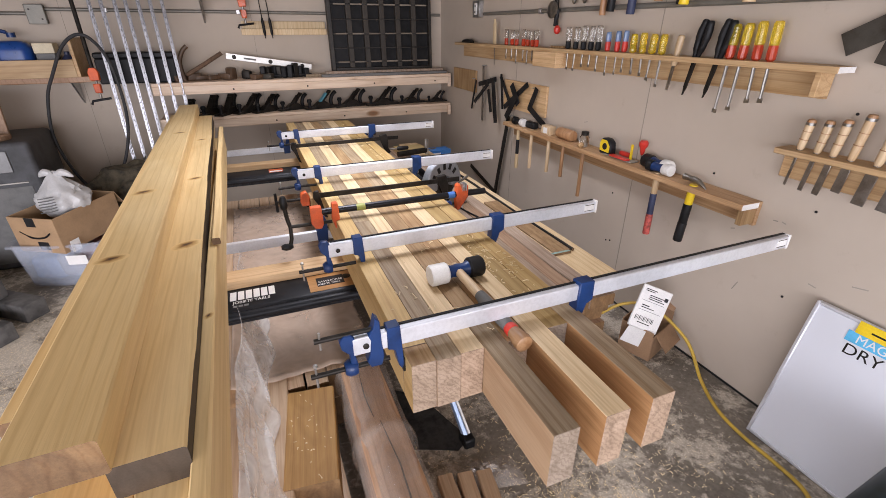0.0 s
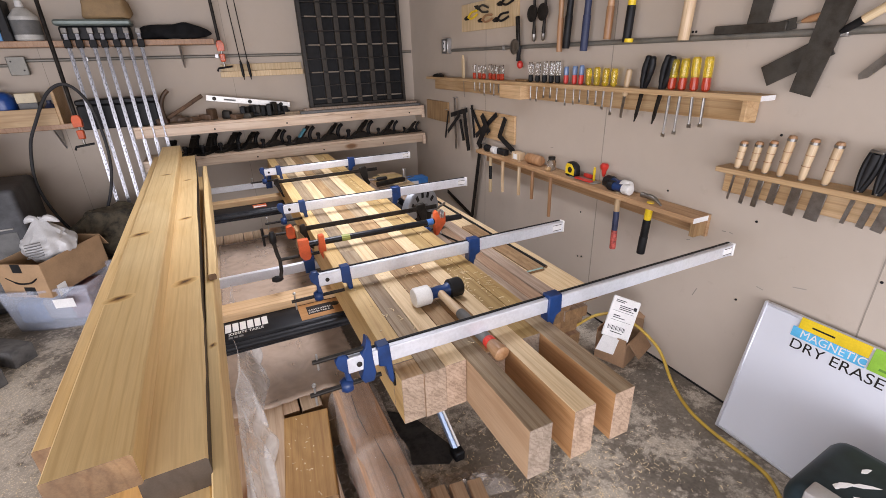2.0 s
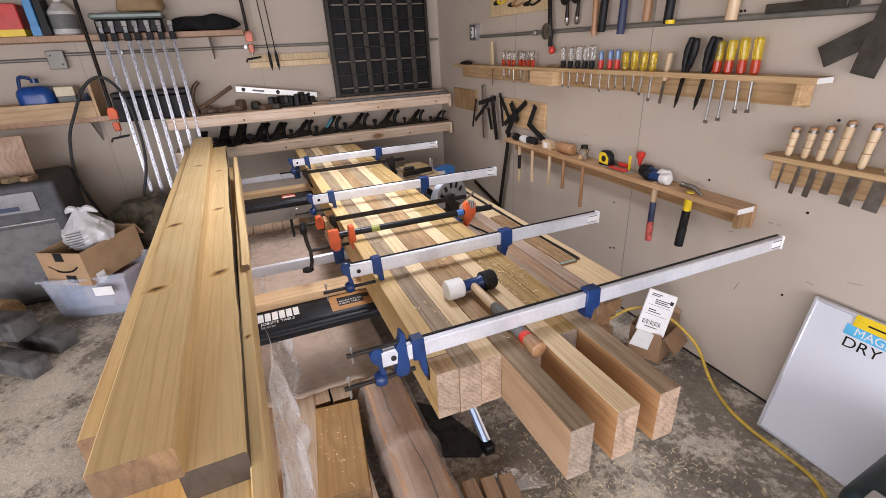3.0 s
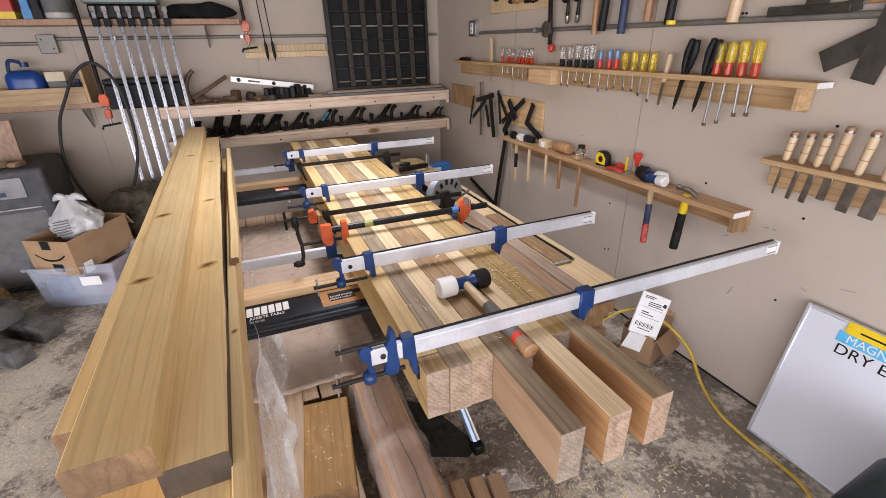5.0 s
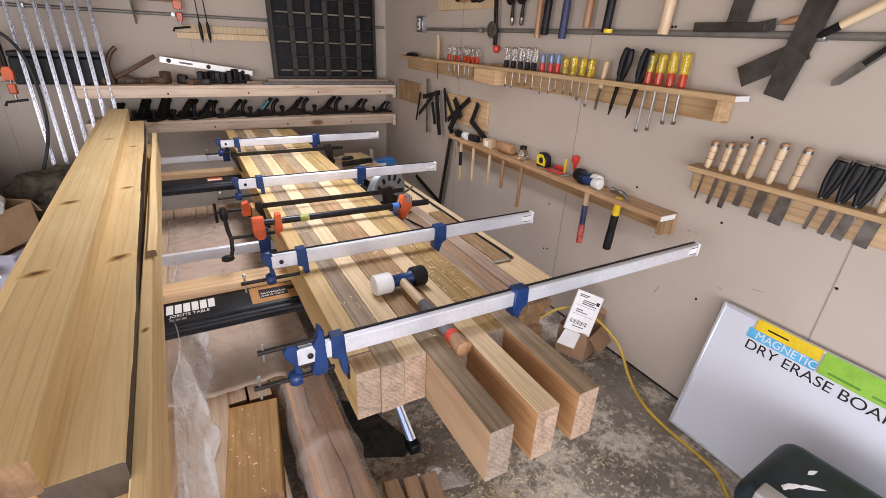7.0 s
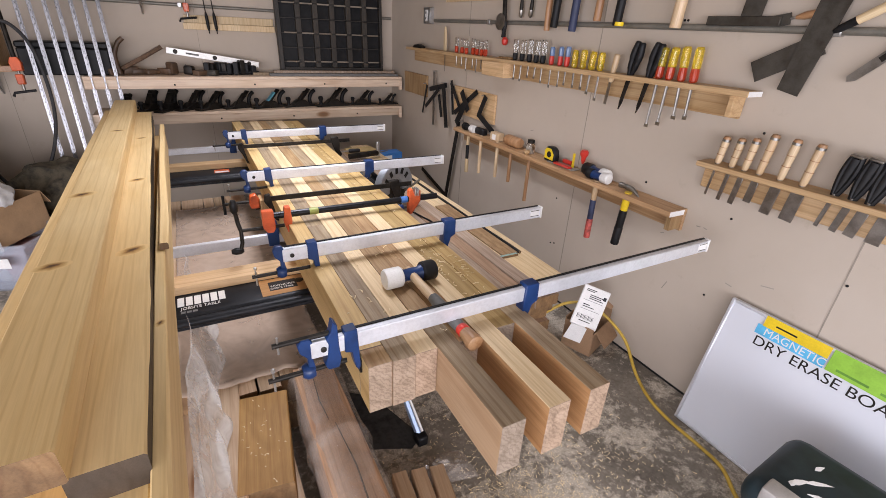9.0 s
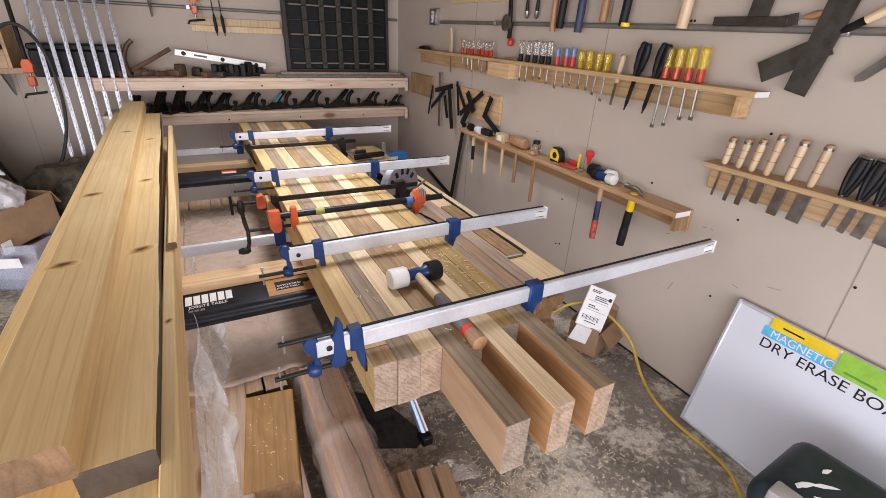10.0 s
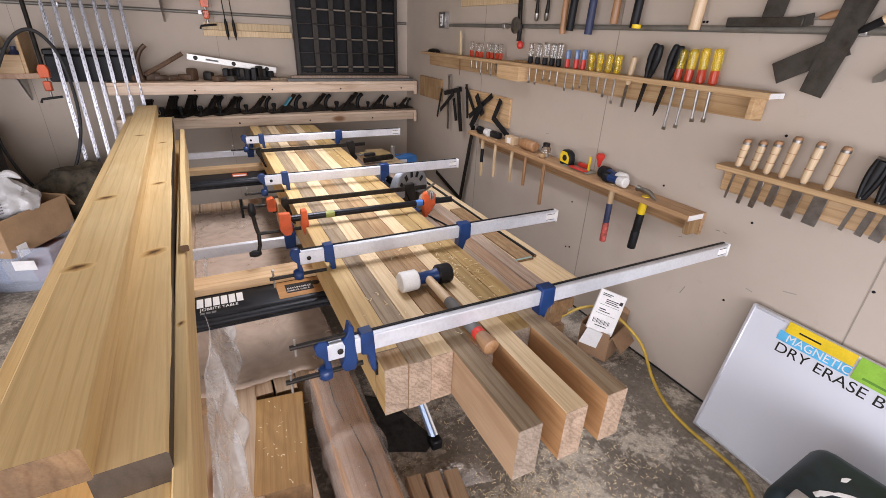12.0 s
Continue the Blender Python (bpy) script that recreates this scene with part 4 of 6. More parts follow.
# ---- right-hand wall: framing square and squares ----
def steel_square(m, a, b, w, th, label, material=None):
    """Blade down, tongue along +x."""
    t = thing("framing_square", m, label, "square", "squares on the wall")
    part("blade", bx(0, w, 0, a, 0, th, 0.0008), material or M_DSTEEL, t)
    part("tongue", bx(w, b, 0, w * 0.8, 0, th, 0.0008), material or M_DSTEEL, t)


steel_square(on_right(3.145, 0.205, 0.03, 0) @ pose(0, 0, 0, 0, 0, -13) @ Matrix.Diagonal((-1, 1, 1, 1)), 0.67, 0.5, 0.045, 0.004, "large black framing square hanging on the wall")
rk = thing("square_rack", on_right(2.86, 1.0, 0, 0), "pale wooden board holding squares on the wall", "tool rack")
part("back_board", bx(-0.27, 0.27, -0.09, 0.1, 0.001, 0.018, 0.002), W_SHELF, rk)
part("back_board", bx(-1.2, -0.75, -0.05, 0.12, 0.001, 0.018, 0.002), W_BROWN, rk, "brown board")


def wall_bar(t, p, q, w, k, material):
    """A flat bar on the right-hand wall between two spots (y, z), lying k layers out."""
    L = math.hypot(p[0] - q[0], p[1] - q[1])
    turn = math.degrees(math.atan2(q[1] - p[1], p[0] - q[0]))
    part("arm", bx(-0.2 * w, L + 0.2 * w, -w / 2, w / 2, 0, 0.006, 0.0012), material, t, m=on_right(p[0], p[1], 0.026 + 0.007 * k, turn))


SQUARES = (
    ("try_square", "slim dark try square hanging on the wall", (((3.647, 0.824), (3.577, 1.05), 0.022),)),
    ("steel_rule", "narrow grey steel rule hanging on the wall", (((3.429, 0.763), (3.438, 1.162), 0.03),)),
    ("try_square", "large black try square hanging on the wall", (((3.492, 1.031), (3.218, 1.091), 0.035), ((3.182, 0.79), (3.251, 1.088), 0.05),)),
    ("try_square", "black try square with a short stock on the wall", (((3.548, 0.89), (3.328, 1.048), 0.03), ((3.357, 0.998), (3.306, 0.847), 0.035),)),
    ("adjustable_square", "dark adjustable square hanging on the wall", (((3.164, 1.127), (3.122, 0.894), 0.025), ((3.156, 1.113), (3.025, 0.97), 0.03),)),
    ("angle_gauge", "large dark angle gauge hanging on the wall", (((3.079, 0.913), (2.792, 1.094), 0.035), ((2.979, 1.07), (2.89, 0.962), 0.05), ((2.898, 1.017), (3.024, 0.85), 0.05),)),
    ("angle_gauge", "black boomerang-shaped angle gauge on the wall", (((2.667, 1.077), (2.736, 0.95), 0.04), ((2.732, 0.959), (2.539, 0.875), 0.04),)),
)
for k, (name, lab, bars) in enumerate(SQUARES):
    t = thing(name, pose(0, 0, 0), lab, "square", "squares on the wall")
    for j, (p, q, w) in enumerate(bars):
        wall_bar(t, p, q, w, (k + j) % 4, M_STEEL if name == "steel_rule" else M_BLACK)
for y, z in ((3.0, 0.86), (3.3, 1.1), (3.46, 1.17), (2.72, 1.08), (3.62, 1.06)):
    part("peg", lathe([(0.004, 0), (0.004, 0.04)], 8, on_right(y, z) @ pose(0, 0, 0, 90)), M_ZINC, wall_right)


# ---- right-hand wall: shelves with tools ----
def wall_shelf(name, y0, y1, z, depth, h, label, drop, inset, material):
    """A board on the wall from y1 (far) to y0 (near) with a ledger under it."""
    t = thing(name, on_right(y0, z, 0), label, "shelf")
    L = y1 - y0
    part("board", bx(-L, 0, -h, 0, 0.0205, depth, 0.002), material, t)
    part("ledger", bx(-L, -inset, -h - drop, 0, 0.001, 0.02, 0.002), material, t)
    part("end_grain", bx(-0.0015, 0.001, -h + 0.001, -0.001, 0.022, depth - 0.002), M_PAPER, t, "pale sawn end")
    return t


us = wall_shelf("tool_shelf", 0.965, 3.85, 1.328, 0.105, 0.02, "pine tool shelf on the wall with screwdrivers through it", 0.085, 0.06, W_SHELF)
part("front_block", bx(-1.69, -1.45, -0.105, -0.0205, 0.02, 0.1, 0.003), W_SHELF, us, "pale block under the shelf")
part("end_bracket", bx(-0.07, -0.05, -0.095, -0.0205, 0.02, 0.09, 0.002), W_SHELF, us)
ls = wall_shelf("tool_shelf", 1.115, 2.95, 0.835, 0.115, 0.024, "brown wooden tool shelf on the wall with hammers through it", 0.075, 0.0, W_STAIN)
part("end_bracket", bx(-0.028, -0.004, -0.09, -0.0245, 0.02, 0.09, 0.002), W_BROWN, ls)
cr = wall_shelf("chisel_rack", -0.15, 1.085, 1.06, 0.09, 0.02, "pine chisel rack on the wall with chisels through it", 0.09, 0.02, W_SHELF)

M_CLEAR = clear("clear_acetate", (0.85, 0.85, 0.83), 0.12, 1.45)
M_AMBER = clear("yellow_acetate", (0.95, 0.72, 0.06), 0.12, 1.45, trans=0.8)
M_REDA = clear("red_acetate", (0.72, 0.09, 0.035), 0.15, 1.45, trans=0.55)


def screwdriver(y, z, top, shaft, upper, lower, r, share, label, lean=0.0, blade=0.004, out=0.06):
    """Handle standing on the shelf at height z, shaft through it."""
    t = thing("screwdriver", on_right(y, z, out, lean), label, "screwdriver", "screwdrivers in the wall shelf")
    h = (top - z) * random.uniform(0.95, 1.03)
    k = h * share
    r *= 0.86
    shaft *= random.uniform(0.75, 1.15)
    part("handle_lower", lathe([(r * 0.55, 0), (r * 0.95, 0.006), (r, k * 0.5), (r * 0.92, k)], 10), lower, t, smooth=False)
    part("handle_upper", lathe([(r * 0.92, k), (r, k + 0.004), (r * 0.97, h - 0.009), (r * 0.84, h - 0.003), (r * 0.7, h)], 10), upper, t, smooth=False)
    part("shaft", lathe([(blade, -shaft), (blade * 0.8, -shaft + 0.01), (blade, -shaft * 0.5), (blade, 0)], 8), M_STEEL, t, "steel shaft")
    part("tip", bx(-blade * 1.6, blade * 1.6, -shaft - 0.014, -shaft + 0.002, -0.001, 0.001), M_STEEL, t)
    return t


for k, y in enumerate((3.061, 2.984, 2.926, 2.839, 2.79, 2.733, 2.687)):
    screwdriver(y, 1.328, 1.424 - 0.004 * (k % 3), 0.075 + 0.006 * (k % 3), M_CLEAR, M_REDA, 0.016, 0.42, "screwdriver with clear and red handle in the wall shelf", random.uniform(-3, 3))
for y in (2.366, 2.3, 2.233, 2.172, 2.115):
    screwdriver(y, 1.328, 1.442, 0.09, M_CLEAR, M_BLACK, 0.018, 0.35, "screwdriver with clear and black handle in the wall shelf", random.uniform(-3, 3), 0.005)
M_BLUEA = clear("blue_grey_acetate", (0.2, 0.3, 0.5), 0.15, trans=0.4)
for y in (2.043, 1.975, 1.925):
    screwdriver(y, 1.328, 1.42, 0.1, M_BLUEA, M_REDP, 0.016, 0.5, "screwdriver with blue and red handle in the wall shelf", random.uniform(-3, 3))
for y in (1.866, 1.808, 1.752, 1.695):
    screwdriver(y, 1.328, 1.412, 0.11 + random.uniform(-0.01, 0.03), M_AMBER, M_AMBER, 0.018, 0.4, "screwdriver with yellow acetate handle in the wall shelf", random.uniform(-4, 4), 0.005)
for y in (1.368, 1.318, 1.262, 1.21):
    screwdriver(y, 1.328, 1.452, 0.16, M_AMBER, M_REDA, 0.019, 0.4, "large screwdriver with yellow and red handle in the wall shelf", random.uniform(-2, 4), 0.006)
wc = thing("wood_chisel", on_right(1.613, 1.328, 0.06, -6), "wood chisel with pale turned handle in the wall shelf", "chisel", "chisels")
part("handle", lathe([(0.009, -0.04), (0.014, -0.03), (0.012, 0.0), (0.015, 0.04), (0.014, 0.075), (0.008, 0.08)], 12), W_HANDLE, wc)
part("blade", bx(-0.007, 0.007, -0.14, -0.04, -0.002, 0.002), M_STEEL, wc)


def snips(y, lean):
    t = thing("tin_snips", on_right(y, 1.328, 0.065, lean), "snips with black grips standing in the wall shelf", "snips", "snips")
    for s in (-1, 1):
        part("grip", tube(smooth_path([(s * 0.004, -0.01, 0), (s * 0.013, 0.04, 0), (s * 0.016, 0.09, 0), (s * 0.01, 0.135, 0)], 5), [0.01] * 4 + [0.013] * 4 + [0.015] * 4 + [0.014] * 3 + [0.009], 10), M_BLACK, t, "black grip")
        part("jaw", prism([(0, -0.01), (s * 0.012, -0.02), (s * 0.01, -0.12), (s * 0.002, -0.15)], -0.004 + s * 0.004, s * 0.004 + 0.004), M_DSTEEL, t)


snips(1.51, -10)
snips(1.41, -10)
kn = thing("utility_knife", on_right(3.252, 1.328, 0.05, 3), "pale folding knife standing on the wall shelf", "knife")
part("body", prism([(-0.014, 0), (0.014, 0), (0.012, 0.13), (0.0, 0.165), (-0.012, 0.12)], -0.008, 0.008, 0.002), W_CREAM, kn)
part("blade", bx(-0.004, 0.004, -0.14, 0, -0.001, 0.001), M_STEEL, kn)
solid("hand_plane", jitter(prism([(-0.09, 0), (0.09, 0), (0.08, 0.018), (0.02, 0.03), (-0.06, 0.02)], -0.02, 0.02, 0.005), 0.002), M_DSTEEL, "small dark spokeshave lying on the wall shelf", "spokeshave", m=on_right(3.68, 1.328, 0.065))
solid("wood_strip", bx(-0.06, 0.06, 0, 0.012, -0.012, 0.012, 0.002), W_BROWN, "short wooden strip on the wall shelf", "wood strip", m=on_right(2.46, 1.328, 0.06))


def hung_hammer(y, z, top, mats, label, r=0.015, head=None, lean=0.0, out=0.085, flare=1.15):
    """A handle that hangs down through the shelf, its head on top."""
    t = thing("hammer", on_right(y, top, out, lean), label, "hammer", "hammers on the wall")
    L = top - z
    n = len(mats)
    for k, mt in enumerate(mats):
        a, b2 = -L * k / n, -L * (k + 1) / n
        q = 1 + (flare - 1) * k / max(1, n - 1)
        part("handle_grip" if k else "handle", lathe([(r * q * 0.96, a + 0.001), (r * q, a - 0.004), (r * q, b2 + 0.004), (r * q * 0.95, b2)], 12), mt, t)
    if head == "claw":
        part("head", tube(smooth_path([(-0.055, 0.02, 0), (-0.02, 0.022, 0), (0.02, 0.02, 0), (0.06, 0.0, 0)], 4), [0.014, 0.014, 0.012, 0.011, 0.012, 0.013, 0.013, 0.012, 0.011, 0.009, 0.007, 0.005, 0.003], 10), M_STEEL, t, "polished claw head", m=pose(0, 0, 0, 0, 0, 0))
    elif head == "soft":
        part("head", lathe([(0.021, -0.035), (0.018, 0), (0.021, 0.03)], 16, pose(0, 0.024, 0, 0, 0, 90)), M_BLACK if len(label) % 2 else M_BLUE, t)
        part("white_tip", lathe([(0.024, 0.03), (0.026, 0.034), (0.026, 0.07), (0.022, 0.074)], 16, pose(0, 0.024, 0, 0, 0, -90)), M_WHITE, t, "white plastic tip")
        part("black_tip", lathe([(0.024, 0.03), (0.026, 0.034), (0.026, 0.06), (0.022, 0.064)], 16, pose(0, 0.024, 0, 0, 0, 90)), M_BLACK, t, "black rubber tip")
    return t


W_STRIPE = plain("striped_grip", (0.5, 0.09, 0.07), 0.5, var=0.4, scale=60)
M_NAVY = plain("navy_grip", (0.03, 0.04, 0.09), 0.5, var=0.2)
hung_hammer(2.782, 0.54, 0.836, (W_CREAM, M_BLACK, W_CREAM), "soft-face hammer with black and white tips hanging in the shelf", 0.011, "soft")
for y, z in ((2.616, 0.58), (2.418, 0.607), (2.27, 0.618), (2.087, 0.552)):
    hung_hammer(y, z, 0.836, (W_HANDLE if y > 2.3 else W_HRED,), "small hammer with wooden handle hanging through the shelf", 0.011)
hung_hammer(1.556, 0.535, 0.838, (W_HANDLE, M_NAVY, W_STRIPE), "soft-face hammer with patterned handle hanging through the shelf", 0.014, "soft", 1)
hung_hammer(1.36, 0.575, 0.838, (M_YELLOW, M_BLACK, M_BLACK), "claw hammer with yellow and black grip hanging through the shelf", 0.017, "claw", -3)
# things lying on the lower shelf
solid("rasp_case", bx(-0.06, 0.05, 0, 0.04, -0.02, 0.02, 0.006), M_BLACK, "small black case on the wall shelf", "case", m=on_right(2.66, 0.836, 0.06))
wb_ = thing("wood_block", on_right(2.47, 0.836, 0.06), "pale wooden block with a paper label on the shelf", "block")
part("body", bx(-0.045, 0.045, 0, 0.05, -0.025, 0.025, 0.003), W_HANDLE, wb_)
part("paper_label", bx(-0.02, 0.02, 0.006, 0.04, 0.025, 0.0262), M_PAPER, wb_)
solid("wooden_mallet_head", lathe([(0.028, -0.07), (0.032, -0.06), (0.032, 0.06), (0.028, 0.07)], 18, pose(0, 0.032, 0, 0, 0, 90)), W_HRED, "reddish turned wooden cylinder lying on the shelf", "mallet head", m=on_right(2.29, 0.836, 0.06))
whl = thing("glue_bottle", on_right(2.12, 0.836, 0.06), "small clear jar with dark lid on the shelf", "jar")
part("jar", lathe([(0.024, 0), (0.027, 0.004), (0.027, 0.05), (0.02, 0.06)], 16), M_CLEAR, whl)
part("lid", lathe([(0.021, 0.06), (0.021, 0.078), (0.018, 0.08)], 16), M_DSTEEL, whl)
solid("knob", lathe([(0.012, 0), (0.02, 0.012), (0.014, 0.025)], 12), W_BROWN, "dark turned knob on the shelf", "knob", m=on_right(2.1, 0.836, 0.1))
tp = thing("tape_measure", on_right(1.93, 0.836, 0.06, 0) @ Matrix.Scale(1.02, 4), "yellow and black tape measure standing on the shelf", "tape measure")
part("case", prism([(-0.04, 0), (0.042, 0), (0.044, 0.03), (0.036, 0.065), (0.012, 0.08), (-0.025, 0.08), (-0.042, 0.06)], -0.02, 0.02, 0.006), M_BLACK, tp, "black rubber case")
part("side_plate", prism([(-0.034, 0.016), (0.034, 0.012), (0.036, 0.045), (0.012, 0.072), (-0.024, 0.072), (-0.036, 0.055)], 0.0195, 0.0225, 0.001), M_YELLOW, tp, "yellow side plate")
part("side_badge", lathe([(0.017, 0), (0.015, 0.002)], 16, pose(0.002, 0.04, 0.0225, 90)), M_DSTEEL, tp)
solid("sanding_sheet", bx(-0.1, 0.1, 0, 0.006, -0.03, 0.03, 0.002), plain("grey_abrasive", (0.3, 0.28, 0.24), 0.9), "folded grey abrasive sheets on the shelf", "abrasive sheet", m=on_right(1.83, 0.836, 0.06))
solid("red_clip", bx(-0.07, 0.05, 0.006, 0.016, 0.01, 0.04, 0.003), M_REDP, "red plastic clip lying on the shelf", "clip", m=on_right(1.8, 0.836, 0.06))
solid("red_cloth", jitter(bx(-0.035, 0.035, 0, 0.022, -0.01, 0.01, 0.005, 2), 0.008, 20), M_REDP, "red cloth crumpled against the wall on the shelf", "cloth", m=on_right(1.83, 0.842, 0.03))
solid("carpenter_pencil", bx(-0.006, 0.006, 0, 0.075, -0.004, 0.004, 0.001), M_YELLOW, "yellow carpenter pencil standing on the shelf", "pencil", m=on_right(1.77, 0.842, 0.05))
awl = thing("awl", on_right(1.703, 0.836, 0.05), "awl with round red handle standing in the shelf", "awl")
part("handle", lathe([(0.006, 0.045), (0.011, 0.06), (0.012, 0.075), (0.021, 0.09), (0.022, 0.105), (0.014, 0.115)], 14), M_REDP, awl)
part("shaft", lathe([(0.003, -0.02), (0.004, 0.042)], 8), M_STEEL, awl)
ch2 = thing("soft_hammer", on_right(1.58, 0.86, 0.06, 0), "blue and white soft-face hammer head lying on the shelf", "hammer")
part("black_tip", lathe([(0.028, -0.09), (0.031, -0.085), (0.031, -0.045), (0.026, -0.04)], 18, pose(0, 0.008, 0, 0, 0, -90)), M_BLACK, ch2)
part("head_body", lathe([(0.026, -0.04), (0.02, -0.01), (0.024, 0.02)], 18, pose(0, 0.008, 0, 0, 0, -90)), M_BLUE, ch2)
part("white_tip", lathe([(0.027, 0.02), (0.03, 0.024), (0.03, 0.062), (0.026, 0.068)], 18, pose(0, 0.008, 0, 0, 0, -90)), M_WHITE, ch2)


def chisel(y, top, bottom, bw, label, handle="wood", lean=-5):
    t = thing("chisel", on_right(y, 1.06, 0.058, lean), label, "chisel", "chisels in the rack")
    h, d = top - 1.06, 1.06 - bottom
    if handle == "wood":
        part("handle", lathe([(0.009, 0.002), (0.0115, 0.012), (0.0125, h * 0.3), (0.0115, h * 0.42), (0.0125, h * 0.5), (0.0135, h * 0.75), (0.013, h - 0.018)], 14), W_HANDLE, t, "pale turned handle")
        part("strike_cap", lathe([(0.0136, h - 0.018), (0.0138, h - 0.01), (0.011, h - 0.002), (0.005, h)], 14), W_HRED, t, "brown worn striking end")
        part("hoop", lathe([(0.0128, h - 0.02), (0.0145, h - 0.019), (0.0145, h - 0.011), (0.0128, h - 0.01)], 14), M_STEEL, t, "steel hoop")
        for q in (0.34, 0.6):
            part("handle_band", lathe([(0.011, h * q), (0.0139, h * q + 0.0008), (0.0139, h * q + 0.0025), (0.011, h * q + 0.0033)], 14), W_HRED, t, "brown ring band")
    else:
        for s in (-1, 1):
            part("grip", tube(smooth_path([(s * 0.004, 0.0, 0), (s * 0.013, h * 0.35, 0), (s * 0.016, h * 0.7, 0), (s * 0.012, h, 0)], 4), 0.0085, 8), M_BLACK, t, "black rubber grip")
        part("core", lathe([(0.007, 0), (0.01, h * 0.4), (0.013, h * 0.95)], 10), M_CHAR, t)
        part("strike_cap", bx(-0.018, 0.018, h - 0.004, h + 0.006, -0.013, 0.013, 0.003), M_STEEL, t, "bright steel cap")
    part("ferrule", lathe([(0.009, -0.012), (0.0095, 0.006)], 12), M_STEEL, t)
    part("blade", prism([(-bw / 2, -d), (bw / 2, -d), (bw / 2, -0.03), (0.005, -0.012), (-0.005, -0.012), (-bw / 2, -0.03)], -0.0025, 0.0025, 0.0006), M_STEEL, t, "ground steel blade")


for y, top, bot, bw in ((1.022, 1.165, 0.935, 0.008), (0.968, 1.17, 0.93, 0.014), (0.92, 1.18, 0.93, 0.02), (0.868, 1.205, 0.955, 0.026), (0.798, 1.203, 0.935, 0.034), (0.728, 1.203, 0.935, 0.042)):
    chisel(y, top, bot, bw, "wood chisel with pale turned handle and steel hoop in the rack")
for y, bw in ((0.635, 0.012), (0.588, 0.02), (0.545, 0.03)):
    chisel(y, 1.187, 0.95, bw, "chisel with black rubber handle in the rack", "black", -8)
chisel(0.49, 1.17, 0.95, 0.038, "wood chisel with pale turned handle and steel hoop in the rack")

# ---- tools hanging above the shelves ----
M_RUST = plain("browned_saw_steel", (0.085, 0.078, 0.066), 0.5, 0.6, var=0.3, scale=18, dirt=(0.05, 0.04, 0.03))
for y, z, mats, lab, r, lean in (
        (2.135, 1.49, (W_HRED, W_HRED), "hammer with slim reddish wooden handle hanging on the wall", 0.014, 1),
        (2.055, 1.505, (M_BLACK, M_BLACK), "hammer with black rubber grip hanging on the wall", 0.017, -4),
        (1.925, 1.49, (M_NAVY, M_NAVY), "hammer with navy rubber grip hanging on the wall", 0.017, -2),
        (1.769, 1.538, (W_HRED, W_HRED), "hammer with banded brown handle hanging on the wall", 0.016, -2),
        (1.64, 1.52, (M_YELLOW, M_BLACK), "hammer with black and yellow grip hanging on the wall", 0.017, -3),
        (1.345, 1.517, (W_HANDLE, W_HANDLE), "hatchet with pale wooden handle hanging on the wall", 0.019, -2)):
    t = hung_hammer(y, z, 1.82, mats, lab, r, None, lean, 0.05)
    part("head", bx(-0.06, 0.06, 0.0, 0.035, -0.016, 0.016, 0.006), M_DSTEEL, t)
    part("hook", tube([(0, -0.01, -0.05), (0, -0.01, 0.0)], 0.004, 8), M_ZINC, t)
tt = thing("hatchet_band", on_right(1.642, 1.524, 0.05, -3), "yellow end band of a hammer grip", "grip band")
part("band", lathe([(0.019, -0.004), (0.0205, 0.0), (0.02, 0.012)], 12), M_YELLOW, tt)
HS = "hand saw with dark browned blade hanging on the wall"
mitre = thing("try_square", on_right(1.1, 1.53, 0.02), "large dark steel tee square resting on the conduit", "square")
part("stock", bx(-0.14, 0.12, 0.0, 0.03, 0.0, 0.014, 0.002), M_RUST, mitre)
part("blade", prism([(-0.02, 0.03), (0.05, 0.03), (0.075, 0.3), (0.0, 0.3)], 0.004, 0.008), M_RUST, mitre)
saw1 = thing("hand_saw", on_right(0.885, 1.335, 0.03, -9), HS, "saw", "saws on the wall")
part("blade", prism([(-0.035, 0), (0.035, -0.004), (0.05, 0.5), (-0.045, 0.5)], 0, 0.003), M_RUST, saw1)
part("handle", bx(-0.05, 0.06, 0.5, 0.62, -0.01, 0.014, 0.008), W_HRED, saw1)
saw2 = thing("scraper_blade", on_right(1.02, 1.385, 0.022, -61), "dark rectangular cabinet saw plate hanging on the wall", "saw", "saws on the wall")
part("blade", bx(-0.035, 0.035, 0, 0.21, 0, 0.003, 0.0005), M_RUST, saw2)
spt = thing("putty_knife", on_right(1.0, 1.545, 0.02, -78), "putty knife with brown wooden handle on the wall", "putty knife")
part("blade", bx(-0.018, 0.018, -0.03, 0.045, 0, 0.002), M_RUST, spt)
part("ferrule", lathe([(0.004, 0.045), (0.004, 0.065)], 8), M_ZINC, spt)
part("handle", lathe([(0.006, 0.06), (0.012, 0.085), (0.012, 0.12), (0.008, 0.135)], 12), W_HRED, spt)
pul = thing("pull_saw", on_right(0.805, 1.527, 0.03, -58) @ Matrix.Diagonal((0.8, 0.8, 0.8, 1)), "tool with pale bound handle and black collar on the wall", "saw", "saws on the wall")
part("ferrule", lathe([(0.008, -0.02), (0.014, 0.0), (0.016, 0.055)], 12), M_BLACK, pul)
part("handle", lathe([(0.016, 0.055), (0.017, 0.1), (0.018, 0.26), (0.014, 0.3)], 12), W_CREAM, pul)
kn2 = thing("drawknife", on_right(0.742, 1.385, 0.02, -42), "long grey steel blade hanging on the wall", "blade")
